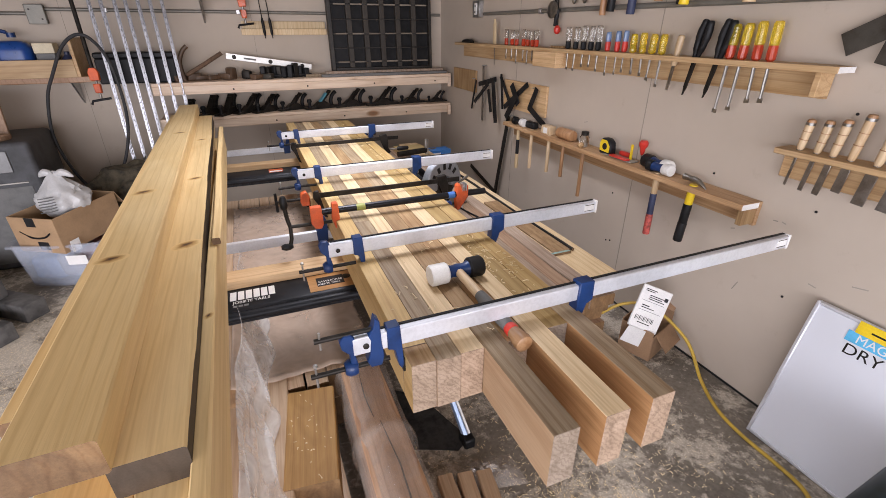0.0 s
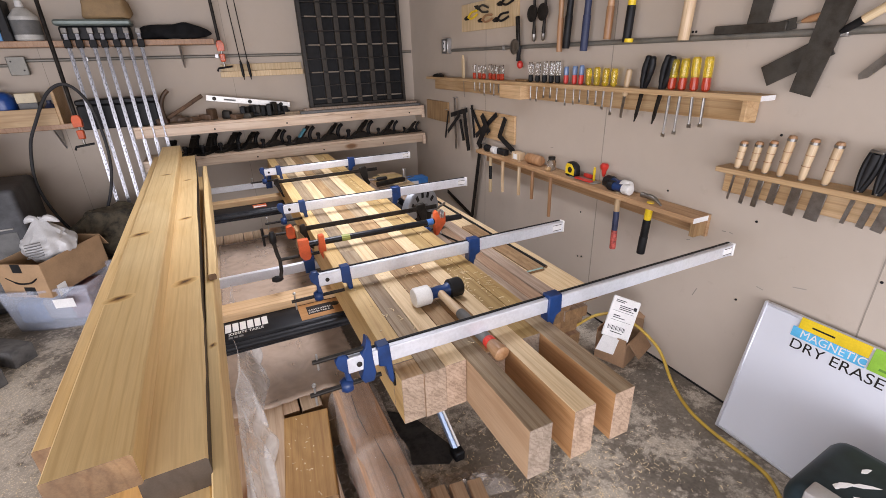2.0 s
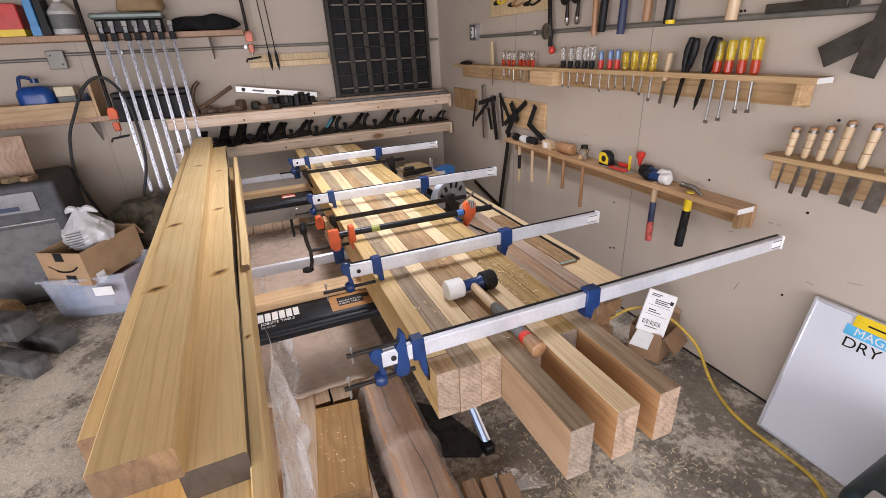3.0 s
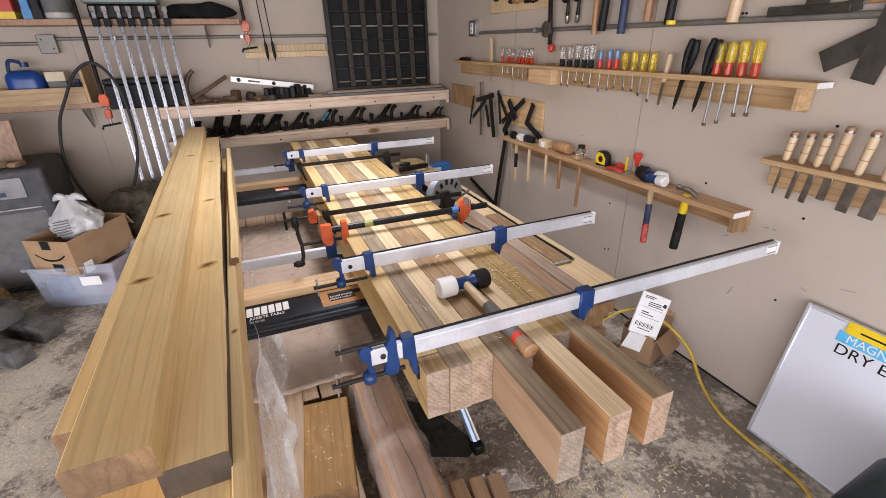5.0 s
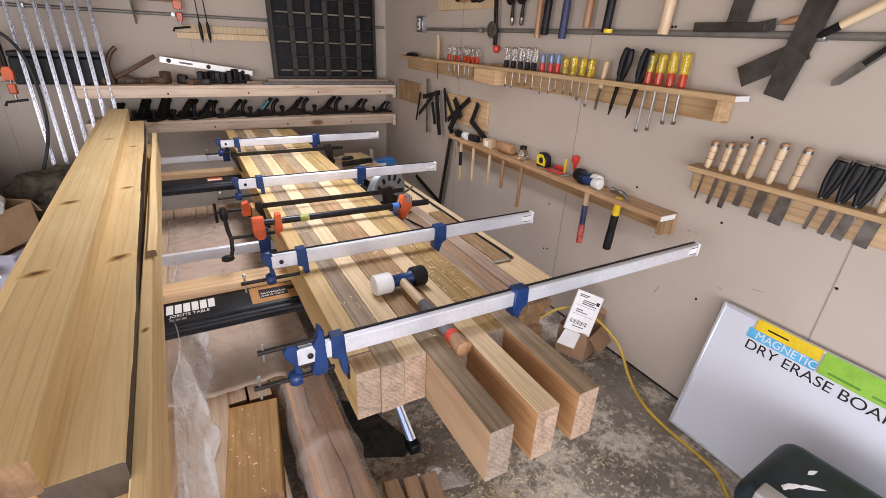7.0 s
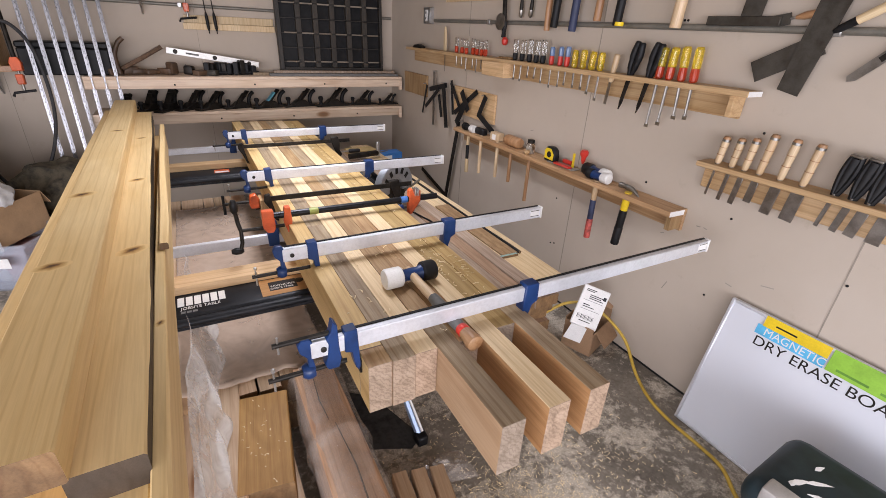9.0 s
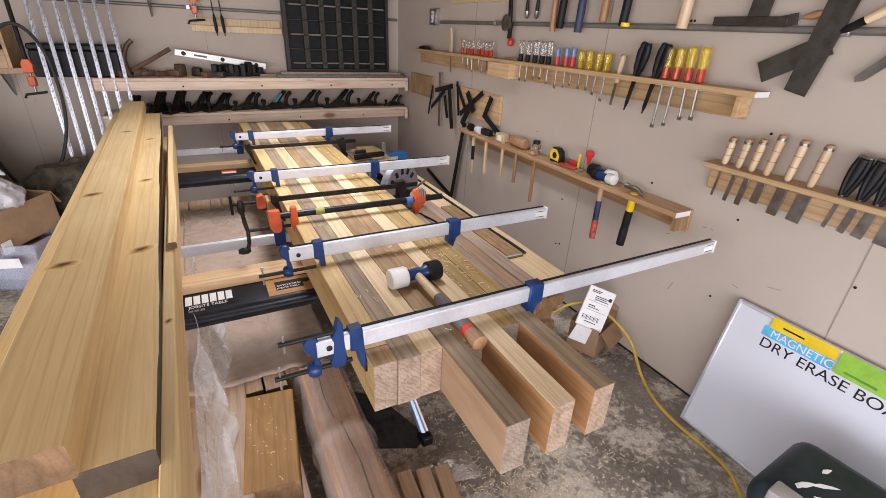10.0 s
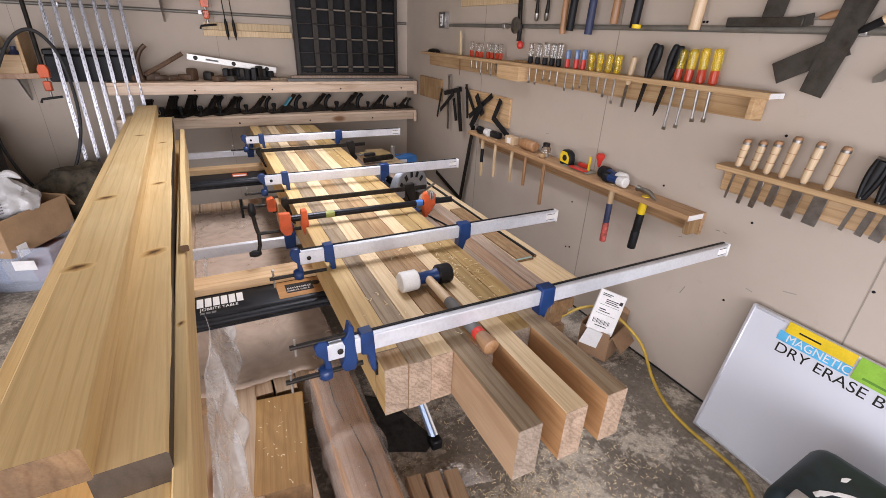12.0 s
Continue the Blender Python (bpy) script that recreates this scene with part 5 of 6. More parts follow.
part("blade", prism([(-0.01, 0.01), (0.004, 0), (0.016, 0.02), (0.02, 0.26), (-0.012, 0.26)], 0, 0.004), M_STEEL, kn2)
part("spine", bx(-0.004, 0.012, 0.09, 0.16, 0.004, 0.006), M_DSTEEL, kn2)

# pliers rack near the corner
pr = thing("pliers_rack", on_right(2.95, 1.66, 0), "pale wooden rack board with pliers near the corner", "tool rack")
part("back_board", bx(-0.38, 0.36, -0.01, 0.17, 0.001, 0.02, 0.002), W_CREAM, pr)


def pliers(y, z, turn, grip, label):
    t = thing("pliers", on_right(y, z, 0.026, turn), label, "pliers", "pliers on the wall")
    for s in (-1, 1):
        part("handle", tube(smooth_path([(0, 0, 0.008), (s * 0.02, -0.05, 0.008), (s * 0.012, -0.13, 0.008)], 4), 0.007, 8), grip, t)
        part("jaw", prism([(0, 0), (s * 0.014, 0.01), (s * 0.008, 0.05), (0, 0.055)], 0.002 + 0.003 * s, 0.011 + 0.003 * s), M_DSTEEL, t)


for y, z, tn, g in ((3.2, 1.74, 100, M_YELLOW), (3.0, 1.71, 95, W_HRED), (2.8, 1.7, 98, M_BLACK), (2.75, 1.79, 96, M_BLACK), (3.05, 1.79, 80, M_RUST)):
    pliers(y, z, tn, g, "old pliers lying across the wooden rack")
for y, z, tn in ((2.4, 1.7, 2), (2.3, 1.7, -3)):
    t = thing("hand_drill", on_right(y, z, 0.03, tn), "dark eggbeater hand drill hanging on the wall", "hand drill", "hand drills")
    part("frame", lathe([(0.008, -0.12), (0.012, -0.1), (0.009, -0.06), (0.008, 0.12)], 10), M_DSTEEL, t)
    part("gear", lathe([(0.045, 0), (0.045, 0.008), (0.03, 0.01)], 20, pose(0, 0.0, 0.012, 90)), M_DSTEEL, t)
    part("chuck", lathe([(0.004, -0.15), (0.012, -0.14), (0.014, -0.11)], 10), M_STEEL, t)
    part("handle", lathe([(0.01, 0.1), (0.016, 0.13), (0.015, 0.2), (0.01, 0.22)], 12), W_HRED, t)
t = thing("hand_drill", on_right(2.53, 1.5, 0.035, 6), "breast drill with red knob hanging over the conduit", "hand drill", "hand drills")
part("frame", bx(-0.014, 0.014, -0.03, 0.2, 0, 0.018, 0.004), M_DSTEEL, t)
part("gear", lathe([(0.045, 0), (0.046, 0.008), (0.03, 0.014)], 22, pose(-0.02, 0.03, 0.02, 90)), M_STEEL, t, "steel gear wheel")
part("knob", lathe([(0.008, -0.1), (0.018, -0.09), (0.02, -0.07), (0.01, -0.055)], 14), M_REDP, t, "red knob")
part("stem", lathe([(0.005, -0.06), (0.006, -0.02)], 8), M_DSTEEL, t)
part("side_handle", lathe([(0.01, 0), (0.013, 0.05), (0.01, 0.09)], 10, pose(0.02, 0.03, 0.01, 0, 0, 160)), M_BLACK, t)
ot = thing("outlet_box", on_right(3.6, 1.563, 0), "steel outlet box with white socket on the wall", "outlet")
part("box", bx(-0.055, 0.055, -0.058, 0.058, 0.0, 0.04, 0.004), M_ZINC, ot)
part("socket", bx(-0.02, 0.02, -0.04, 0.04, 0.04, 0.046, 0.003), M_WHITE, ot)
for z in (-0.02, 0.02):
    part("socket_slot", bx(-0.008, 0.008, z - 0.007, z + 0.007, 0.046, 0.0468), M_CHAR, ot)

# ---- dry erase board leaning on the wall ----
M_BOARD, nt, b = mat_base("glossy_white_board", 0.2)
b.inputs["Base Color"].default_value = (0.66, 0.68, 0.73, 1)
b.inputs["Coat Weight"].default_value = 0.4
bd = thing("dry_erase_board", Matrix(((0, -0.0, -1, 1.655), (-1, 0, 0, 0.812), (0, 1, 0, 0.0), (0, 0, 0, 1))) @ pose(0, 0, 0, -11.5), "wrapped white magnetic dry erase board leaning on the wall", "whiteboard")
part("panel", bx(0.012, 0.9, 0.012, 0.575, 0, 0.012), M_BOARD, bd)
for n, a in (("frame_side", (0, 0.012, 0, 0.587)), ("frame_side", (0.9, 0.912, 0, 0.587)), ("frame_rail", (0.012, 0.9, 0, 0.012)), ("frame_rail", (0.012, 0.9, 0.575, 0.587))):
    part(n, bx(a[0], a[1], a[2], a[3], -0.004, 0.017, 0.002), M_ALU, bd)
part("label_band", bx(0.135, 0.345, 0.543, 0.586, 0.0175, 0.0185), M_YELLOW, bd, "yellow printed band")
part("label_band", bx(0.118, 0.345, 0.505, 0.5425, 0.0125, 0.0135), plain("sky_blue_print", (0.1, 0.48, 0.78), 0.4), bd, "blue printed band")
part("label_band", bx(0.352, 0.8, 0.508, 0.586, 0.0175, 0.0185), plain("green_print", (0.28, 0.55, 0.05), 0.4), bd, "green printed band")
part("print_bar", bx(0.175, 0.245, 0.559, 0.565, 0.0186, 0.019), M_DSTEEL, bd)
for k in range(3):
    part("print_bar", bx(0.38 + k * 0.12, 0.47 + k * 0.12, 0.52, 0.528, 0.0186, 0.019), plain("dark_green_print", (0.12, 0.3, 0.03), 0.4), bd)
letters("MAGNETIC", 0.041, pose(0.146, 0.511, 0.0137), M_WHITE, bd, squeeze=0.98)
letters("DRY ERASE BOARD", 0.053, pose(0.126, 0.462, 0.0127), M_DSTEEL, bd, squeeze=1.08)

# ---- tool case in the foreground ----
M_CASE = plain("dark_teal_plastic", (0.022, 0.036, 0.042), 0.4, var=0.25, scale=9)
tc_ = thing("tool_case", pose(1.36, 0.16, 0.0, 0, 0, 4), "dark teal plastic tool case with grey latch on the floor", "tool case")
part("body", bx(-0.16, 0.16, -0.3, 0.22, 0.0, 0.3, 0.05, 4), M_CASE, tc_)
part("lid", bx(-0.165, 0.165, -0.305, 0.225, 0.285, 0.4, 0.05, 4), M_CASE, tc_)
part("latch", bx(-0.165, -0.105, 0.1, 0.175, 0.36, 0.408, 0.006, 2), plain("grey_latch_plastic", (0.42, 0.4, 0.38), 0.45), tc_, "grey latch plate")
for x, y, l, w, tn in ((-0.05, 0.13, 0.03, 0.008, -25), (-0.01, 0.1, 0.04, 0.006, -40), (-0.055, 0.075, 0.03, 0.005, -62), (0.05, 0.12, 0.02, 0.006, -15), (-0.07, 0.14, 0.015, 0.008, 10)):
    part("torn_tape", jitter(prism([(-l, -w * 0.2), (-l * 0.2, -w), (l, -w * 0.3), (l * 0.5, w * 0.5), (-l * 0.3, w)], 0, 0.0015), 0.003, 60, x), M_PAPER, tc_, "torn white tape", m=pose(x, y, 0.4005, 0, 0, tn))

# ---- shipping box and yellow cord by the wall ----
M_CARD2 = plain("brown_cardboard", (0.3, 0.18, 0.1), 0.8, var=0.15, scale=8)
shp = thing("shipping_box", pose(1.655, 1.38, 0.0, 0, 0, 20) @ Matrix.Diagonal((0.8, 0.8, 0.8, 1)), "torn cardboard box with a white shipping label by the wall", "cardboard box")
part("side", bx(-0.13, 0.13, -0.1, -0.094, 0, 0.17, 0.001), M_CARD2, shp)
part("side", bx(-0.13, 0.13, 0.094, 0.1, 0, 0.22, 0.001), M_CARD2, shp)
part("end", bx(-0.13, -0.124, -0.094, 0.094, 0, 0.2, 0.001), M_CARD2, shp)
part("end", bx(0.124, 0.13, -0.094, 0.094, 0, 0.24, 0.001), M_CARD2, shp)
part("bottom", bx(-0.124, 0.124, -0.094, 0.094, 0.0, 0.006), M_CARD2, shp)
part("flap", bx(-0.1, 0.1, -0.11, 0, -0.002, 0.002, 0.001), M_CARD2, shp, m=pose(0.0, -0.1, 0.168, 48, 0, 0))
part("flap", bx(0, 0.12, -0.09, 0.09, -0.002, 0.002, 0.001), M_CARD2, shp, m=pose(0.13, 0, 0.238, 0, -35, 0))
env = thing("padded_envelope", Matrix.Translation((1.56, 1.33, 0.155)) @ pose(0, 0, 0, 66, 10, -38) @ pose(0, 0, 0, 0, 0, -6) @ Matrix.Diagonal((0.84, 1, 1, 1)), "white shipping envelope with printed label standing in the box", "envelope")
part("pouch", bx(-0.08, 0.08, 0, 0.21, -0.008, 0.008, 0.004), M_PAPER, env)
for x0, x1, y0, y1 in ((-0.06, 0.0, 0.19, 0.194), (-0.06, -0.01, 0.182, 0.186), (-0.03, 0.05, 0.165, 0.169), (-0.03, 0.04, 0.156, 0.16), (-0.03, 0.055, 0.147, 0.151), (-0.06, 0.06, 0.136, 0.1375), (-0.05, -0.01, 0.112, 0.117), (-0.05, 0.02, 0.102, 0.106), (-0.06, 0.06, 0.09, 0.0915), (0.05, 0.068, 0.16, 0.178), (-0.04, 0.03, 0.028, 0.032)):
    part("print_bar", bx(x0, x1, y0, y1, 0.008, 0.0088), M_CHAR, env)
for k in range(14):
    part("print_bar", bx(-0.06 + k * 0.0075, -0.06 + k * 0.0075 + (0.002 if k % 3 else 0.004), 0.04, 0.062, 0.008, 0.0088), M_BLACK, env)
part("clear_sleeve", bx(-0.06, 0.06, -0.1, 0.0, -0.001, 0.001), M_PAPER, env, m=pose(-0.01, 0.0, 0.01, 30))
M_CORD = plain("yellow_cord", (0.55, 0.36, 0.05), 0.5, var=0.15)
solid("extension_cord", tube(smooth_path([(1.45, 1.5, 0.16), (1.56, 1.46, 0.22), (1.64, 1.36, 0.24), (1.71, 1.2, 0.14), (1.69, 1.07, 0.02), (1.62, 0.93, 0.008), (1.59, 0.8, 0.008), (1.585, 0.66, 0.008), (1.57, 0.55, 0.008), (1.5, 0.45, 0.008), (1.42, 0.3, 0.008), (1.4, -0.2, 0.008)], 10), 0.0075, 10), M_CORD, "yellow extension cord trailing over the concrete floor", "extension cord")
solid("baseboard_gap", bx(XR - 0.001, XR + 0.05, -2.9, YB, 0.0005, 0.0118), M_CHAR, kind="structure")


# ---- back wall: shelves with planes ----
bsh = thing("wall_shelf", pose(0, 0, 0), "long two-tier pine shelf on the back wall with planes", "shelf")
part("upper_board", bx(-0.62, 1.765, 4.105, YB - 0.001, 1.04, 1.063, 0.002), W_PALE, bsh)
part("upper_apron", bx(-0.62, 1.765, 4.106, 4.126, 0.978, 1.0395, 0.002), W_PALE, bsh)
part("lower_board", bx(-0.62, 1.765, 4.105, YB - 0.001, 0.785, 0.806, 0.002), W_PALE, bsh)
part("lower_apron", bx(-0.62, 1.735, 4.106, 4.126, 0.722, 0.7845, 0.002), W_PALE, bsh)
part("end_bracket", bx(1.737, 1.765, 4.1, 4.13, 0.95, 1.0395, 0.002), W_PALE, bsh)
part("end_bracket", bx(1.737, 1.765, 4.1, 4.13, 0.7, 0.7845, 0.002), W_PALE, bsh)
for k in range(8):
    part("screw_head", lathe([(0.007, 0), (0.006, 0.002)], 10, pose(-0.35 + k * 0.28, 4.1055, 1.005 if k % 2 else 0.75, 180)), M_DSTEEL, bsh, "dark screw head")


def plane(x, y, z, s, turn, dark=True, cap=None):
    """A bench plane, its sole along x."""
    t = thing("hand_plane", pose(x, y, z, 0, 0, turn) @ Matrix.Diagonal((s, s, s, 1)), "dark iron bench plane standing on the shelf", "hand plane", "planes on the shelf")
    part("sole", prism([(-0.13, 0), (0.12, 0), (0.122, 0.012), (0.06, 0.016), (0.02, 0.045), (-0.03, 0.045), (-0.06, 0.018), (-0.13, 0.012)], -0.03, 0.03, 0.002), M_DSTEEL, t, m=pose(0, 0, 0, 90))
    part("blade", bx(-0.006, 0.004, -0.025, 0.025, 0, 0.13, 0.002), M_DSTEEL, t, m=pose(0.02, 0, 0.02, 0, -42, 0))
    part("lever_cap", bx(0.004, 0.014, -0.02, 0.02, 0.02, 0.1, 0.003), cap or M_DSTEEL, t, m=pose(0.02, 0, 0.02, 0, -42, 0))
    part("rear_handle", tube(smooth_path([(-0.075, 0, 0.015), (-0.07, 0, 0.05), (-0.085, 0, 0.085), (-0.11, 0, 0.105)], 4), 0.013, 10), M_BLACK, t, "dark shaped handle")
    part("front_knob", lathe([(0.012, 0), (0.01, 0.02), (0.018, 0.04), (0.012, 0.052)], 12, pose(0.085, 0, 0.014, 90)), M_BLACK, t, "dark round knob")


M_TEAL = plain("light_blue_enamel", (0.12, 0.42, 0.55), 0.4)
for k, (x, s, tn) in enumerate(((-0.42, 0.9, 70), (-0.27, 1.05, 62), (-0.14, 1.1, 60), (0.02, 1.05, 40), (0.16, 1.0, 35), (0.37, 1.0, 20), (0.6, 1.1, 12), (0.86, 1.1, 10), (1.14, 1.15, 8), (1.42, 0.95, 6), (1.66, 0.75, 4))):
    plane(x, 4.22 + 0.02 * (k % 2), 0.8065, s * 1.12, tn + 180, cap=M_TEAL if k == 6 else None)


# things lying on the upper shelf
lv = thing("spirit_level", on_back(-0.09, 1.212, 0.12, -8.6), "aluminium spirit level leaning on the shelf clutter", "spirit level")
part("body", bx(0, 0.655, 0, 0.045, -0.01, 0.01, 0.002), plain("level_paint", (0.75, 0.74, 0.7), 0.35, 0.3), lv)
for x in (0.06, 0.33, 0.58):
    part("vial", lathe([(0.016, 0), (0.014, 0.002)], 16, pose(x, 0.022, 0.0105, 90)), M_DSTEEL, lv, "dark vial window")
part("print_bar", bx(0.13, 0.22, 0.015, 0.028, 0.0102, 0.011), M_GREYR, lv)
LOOSE = thing("planer_jig", pose(0.33, 4.24, 1.063, 0, 0, 5), "black metal jig with fittings lying on the shelf", "jig")
part("rail", bx(-0.2, 0.22, -0.02, 0.02, 0.01, 0.03, 0.004), M_BLACK, LOOSE)
for k in range(9):
    part("fitting", bx(-0.02, 0.02, -0.03, 0.03, 0.0, random.uniform(0.05, 0.11), 0.006), random.choice((M_BLACK, M_DSTEEL, M_CHAR)), LOOSE, m=pose(-0.16 + 0.042 * k, random.uniform(-0.02, 0.02), 0.002, 0, 0, random.uniform(-40, 40)))
for k in range(9):
    x = -0.42 + k * 0.075 + random.uniform(-0.02, 0.02)
    hgt = random.uniform(0.035, 0.09)
    ob = solid("wooden_part", jitter(bx(-random.uniform(0.03, 0.06), random.uniform(0.03, 0.06), -0.03, 0.03, 0, hgt, 0.01, 2), 0.01, 25, k), random.choice((W_OLD, M_DSTEEL, M_RUST, W_OLD, M_CHAR)), "small worn tool part lying on the shelf", "tool part", "clutter on the shelf", m=pose(x, 4.22 + random.uniform(-0.05, 0.06), 1.0635, 0, 0, random.uniform(-50, 50)))
arm = thing("bow_saw", on_back(-0.4, 1.07, 0.2, 0), "brown bent wooden saw frame leaning on the shelf", "saw frame")
part("arm", tube(smooth_path([(0, 0, 0), (-0.01, 0.12, 0), (0.02, 0.2, 0), (0.06, 0.24, 0)], 5), 0.016, 10), W_OLD, arm)
part("stretcher", tube([(0.02, 0.04, 0.02), (0.15, 0.11, 0.03), (0.29, 0.19, 0.02)], 0.015, 8), W_OLD, arm)
for k, (x0, x1, y, z, mt) in enumerate(((0.62, 1.74, 4.16, 1.0635, M_GREYR), (0.5, 1.75, 4.24, 1.0635, W_GREY), (0.66, 1.72, 4.2, 1.084, W_PURP), (0.7, 1.6, 4.3, 1.0635, W_GREY))):
    solid("batten", bx(x0, x1, y - 0.025, y + 0.025, z, z + 0.02, 0.002), mt, "thin grey batten lying along the shelf", "batten", "battens on the shelf")

# ---- dark wooden type case leaning on the back wall ----
W_DARK = wood("dark_stained_wood", (0.038, 0.031, 0.025), (0.018, 0.015, 0.012), axis="x", rough=0.5)
W_DARKL = wood("pale_tray_edge", (0.3, 0.26, 0.21), (0.17, 0.14, 0.11), axis="x", rough=0.5)
W_SLAT = wood("greyed_slat_wood", (0.06, 0.05, 0.04), (0.036, 0.03, 0.024), axis="y", rough=0.6)
rack = thing("type_case", on_back(0.735, 1.085, 0.07) @ pose(0, 0, 0, -2.5), "dark wooden tray with small compartments leaning on the wall", "type case")
RW, RH = 0.92, 0.98
part("back_panel", bx(0.02, RW - 0.02, 0.02, RH - 0.02, 0, 0.006), M_BLACK, rack, "black backing")
for n, a in (("side", (0, 0.035, 0, RH)), ("side", (RW - 0.025, RW, 0, RH)), ("rail", (0.035, RW - 0.025, 0, 0.035)), ("rail", (0.035, RW - 0.025, RH - 0.035, RH))):
    part(n, bx(a[0], a[1], a[2], a[3], 0, 0.05, 0.003), W_DARK, rack)
for k in range(8):
    z = 0.08 + 0.111 * k
    part("divider", bx(0.036, RW - 0.026, z - 0.005, z + 0.003, 0.0065, 0.048, 0.001), W_DARK, rack)
    # every other divider carries paler strips along its front edge
    if k % 2 == 0:
        for j in range(6):
            x = 0.036 + j * 0.1435
            part("divider_edge", bx(x + 0.022, x + 0.122, z - 0.006, z + 0.006, 0.0485, 0.053, 0.001), W_DARKL, rack, "pale divider edge in one compartment")
for k in range(1, 6):
    x = 0.036 + k * 0.1435
    for r in range(9):
        z0, z1 = max(0.036, 0.084 + 0.111 * (r - 1)), min(RH - 0.036, 0.074 + 0.111 * r)
        part("slat", bx(x - 0.021, x + 0.021, z0, z1, 0.0065, 0.05, 0.001), W_SLAT, rack)


# ---- ledge with thin clamps ----
led = thing("ledge", on_back(0.4, 1.43, 0), "pale pine ledge fixed on the back wall", "ledge")
part("back_strip", bx(-0.33, 0.325, -0.005, 0.05, 0.001, 0.02, 0.002), W_CREAM, led)
part("front_strip", bx(-0.34, 0.33, -0.05, -0.0055, 0.001, 0.045, 0.002), W_CREAM, led)
for x in (0.235, 0.29):
    t = thing("antenna_clamp", on_back(x, 1.355, 0.06, 2.5), "slim black rod tool hanging on the ledge", "rod", "rods on the ledge")
    part("rod", lathe([(0.004, 0), (0.004, 0.56), (0.003, 0.6)], 8), M_DSTEEL, t)
    part("grip", lathe([(0.006, 0.02), (0.011, 0.04), (0.012, 0.12), (0.006, 0.15)], 10), M_BLACK, t)
    part("hook", tube([(0, 0.1, 0), (0, 0.1, -0.055)], 0.003, 6), M_ZINC, t)


def hanging_pipe_clamp(m, up, label):
    t = thing("pipe_clamp", m, label, "pipe clamp", "pipe clamps on the back wall")
    part("pipe", tube([(0, 0, 0), (0, up, 0)], 0.0125, 12), M_DSTEEL, t)
    part("head", prism([(-0.026, 0), (0.026, 0), (0.03, 0.05), (0.018, 0.08), (-0.018, 0.08), (-0.03, 0.05)], -0.022, 0.022, 0.003), M_ORANGE, t, "orange cast head")
    part("jaw", prism([(-0.02, -0.08), (0.018, -0.08), (0.02, -0.02), (-0.022, -0.02)], -0.02, 0.02, 0.005), M_ORANGE, t, "orange jaw")
    part("screw", tube([(0, -0.13, 0), (0, 0, 0)], 0.008, 10), M_STEEL, t)
    part("crank", tube([(-0.06, -0.15, 0.01), (-0.05, -0.128, 0.01), (0.06, -0.118, 0.01)], 0.008, 8), M_BLACK, t, "black crank handle")
    return t


hanging_pipe_clamp(on_back(0.1, 1.58, 0.06, 1.5), 0.5, "orange pipe clamp hanging on the back wall")
hanging_pipe_clamp(on_back(-0.91, 1.11, 0.45, 2.0) @ pose(0, 0, 0, -9, 0, 0), 1.2, "black pipe clamp with orange jaw leaning on the shelves")

# ---- seven drilled steel bar clamps leaning on the shelf ----
M_DRILL = plain("drilled_steel", (0.34, 0.34, 0.36), 0.3, 1.0, var=0.12, scale=40)
for k in range(7):
    xt, xb = (-0.868, -0.8, -0.719, -0.655, -0.578, -0.505, -0.431)[k], (-0.862, -0.788, -0.72, -0.643, -0.577, -0.5, -0.426)[k]
    p1, p0 = Vector((xt, 4.2, 1.745)), Vector((xb + 0.02, 4.0, 0.0))
    d = (p1 - p0)
    L = d.length
    q = d.to_track_quat("Y", "Z").to_matrix().to_4x4()
    t = thing("steel_bar_clamp", Matrix.Translation(p0) @ q, "drilled steel bar clamp leaning upright against the shelf", "bar clamp", "steel bar clamps against the back wall")
    part("bar", bx(-0.012, 0.012, 0, L, -0.005, 0.005, 0.001), M_DRILL, t)
    part("bar_flange", bx(-0.005, 0.005, 0, L - 0.08, 0.0052, 0.02, 0.001), M_DRILL, t)
    for j in range(30):
        part("hole", bx(-0.0022, 0.0022, 0.5 + j * 0.04, 0.511 + j * 0.04, 0.0195, 0.0206), M_GREYR, t)
    part("head", bx(-0.022, 0.022, L - 0.13, L - 0.08, -0.012, 0.034, 0.004), M_CHAR, t, "dark cast head")
    part("tip", bx(-0.018, 0.018, L - 0.04, L, -0.008, 0.022, 0.003), M_STEEL, t)

# ---- shelves at the left of the back wall ----
def wood_shelf(x0, x1, z, label):
    t = thing("wall_shelf", pose(0, 0, 0), label, "shelf", "shelves on the back wall")
    part("board", bx(x0, x1, YB - 0.2, YB - 0.001, z - 0.04, z, 0.003), W_HRED, t)
    for x in (x0 + 0.2, x1 - 0.25):
        part("bracket", prism([(0, 0), (0.16, 0), (0, -0.16)], -0.006, 0.006), M_ZINC, t, m=Matrix(((0, 0, 1, x), (-1, 0, 0, YB - 0.002), (0, 1, 0, z - 0.041), (0, 0, 0, 1))))


wood_shelf(-2.6, 0.06, 1.668, "long reddish wooden shelf on the back wall")
wood_shelf(-2.6, -0.88, 1.12, "lower wooden shelf on the back wall holding a crate")
crt = thing("wooden_crate", pose(-1.5, 4.27, 1.1205), "open wooden crate with bottles on the lower shelf", "crate")
part("front", bx(-0.62, 0.45, -0.13, -0.112, 0, 0.115, 0.002), W_SHELF, crt)
part("back", bx(-0.62, 0.45, 0.112, 0.13, 0, 0.115, 0.002), W_SHELF, crt)
part("end", bx(0.4505, 0.47, -0.13, 0.13, 0, 0.25, 0.002), W_SHELF, crt)
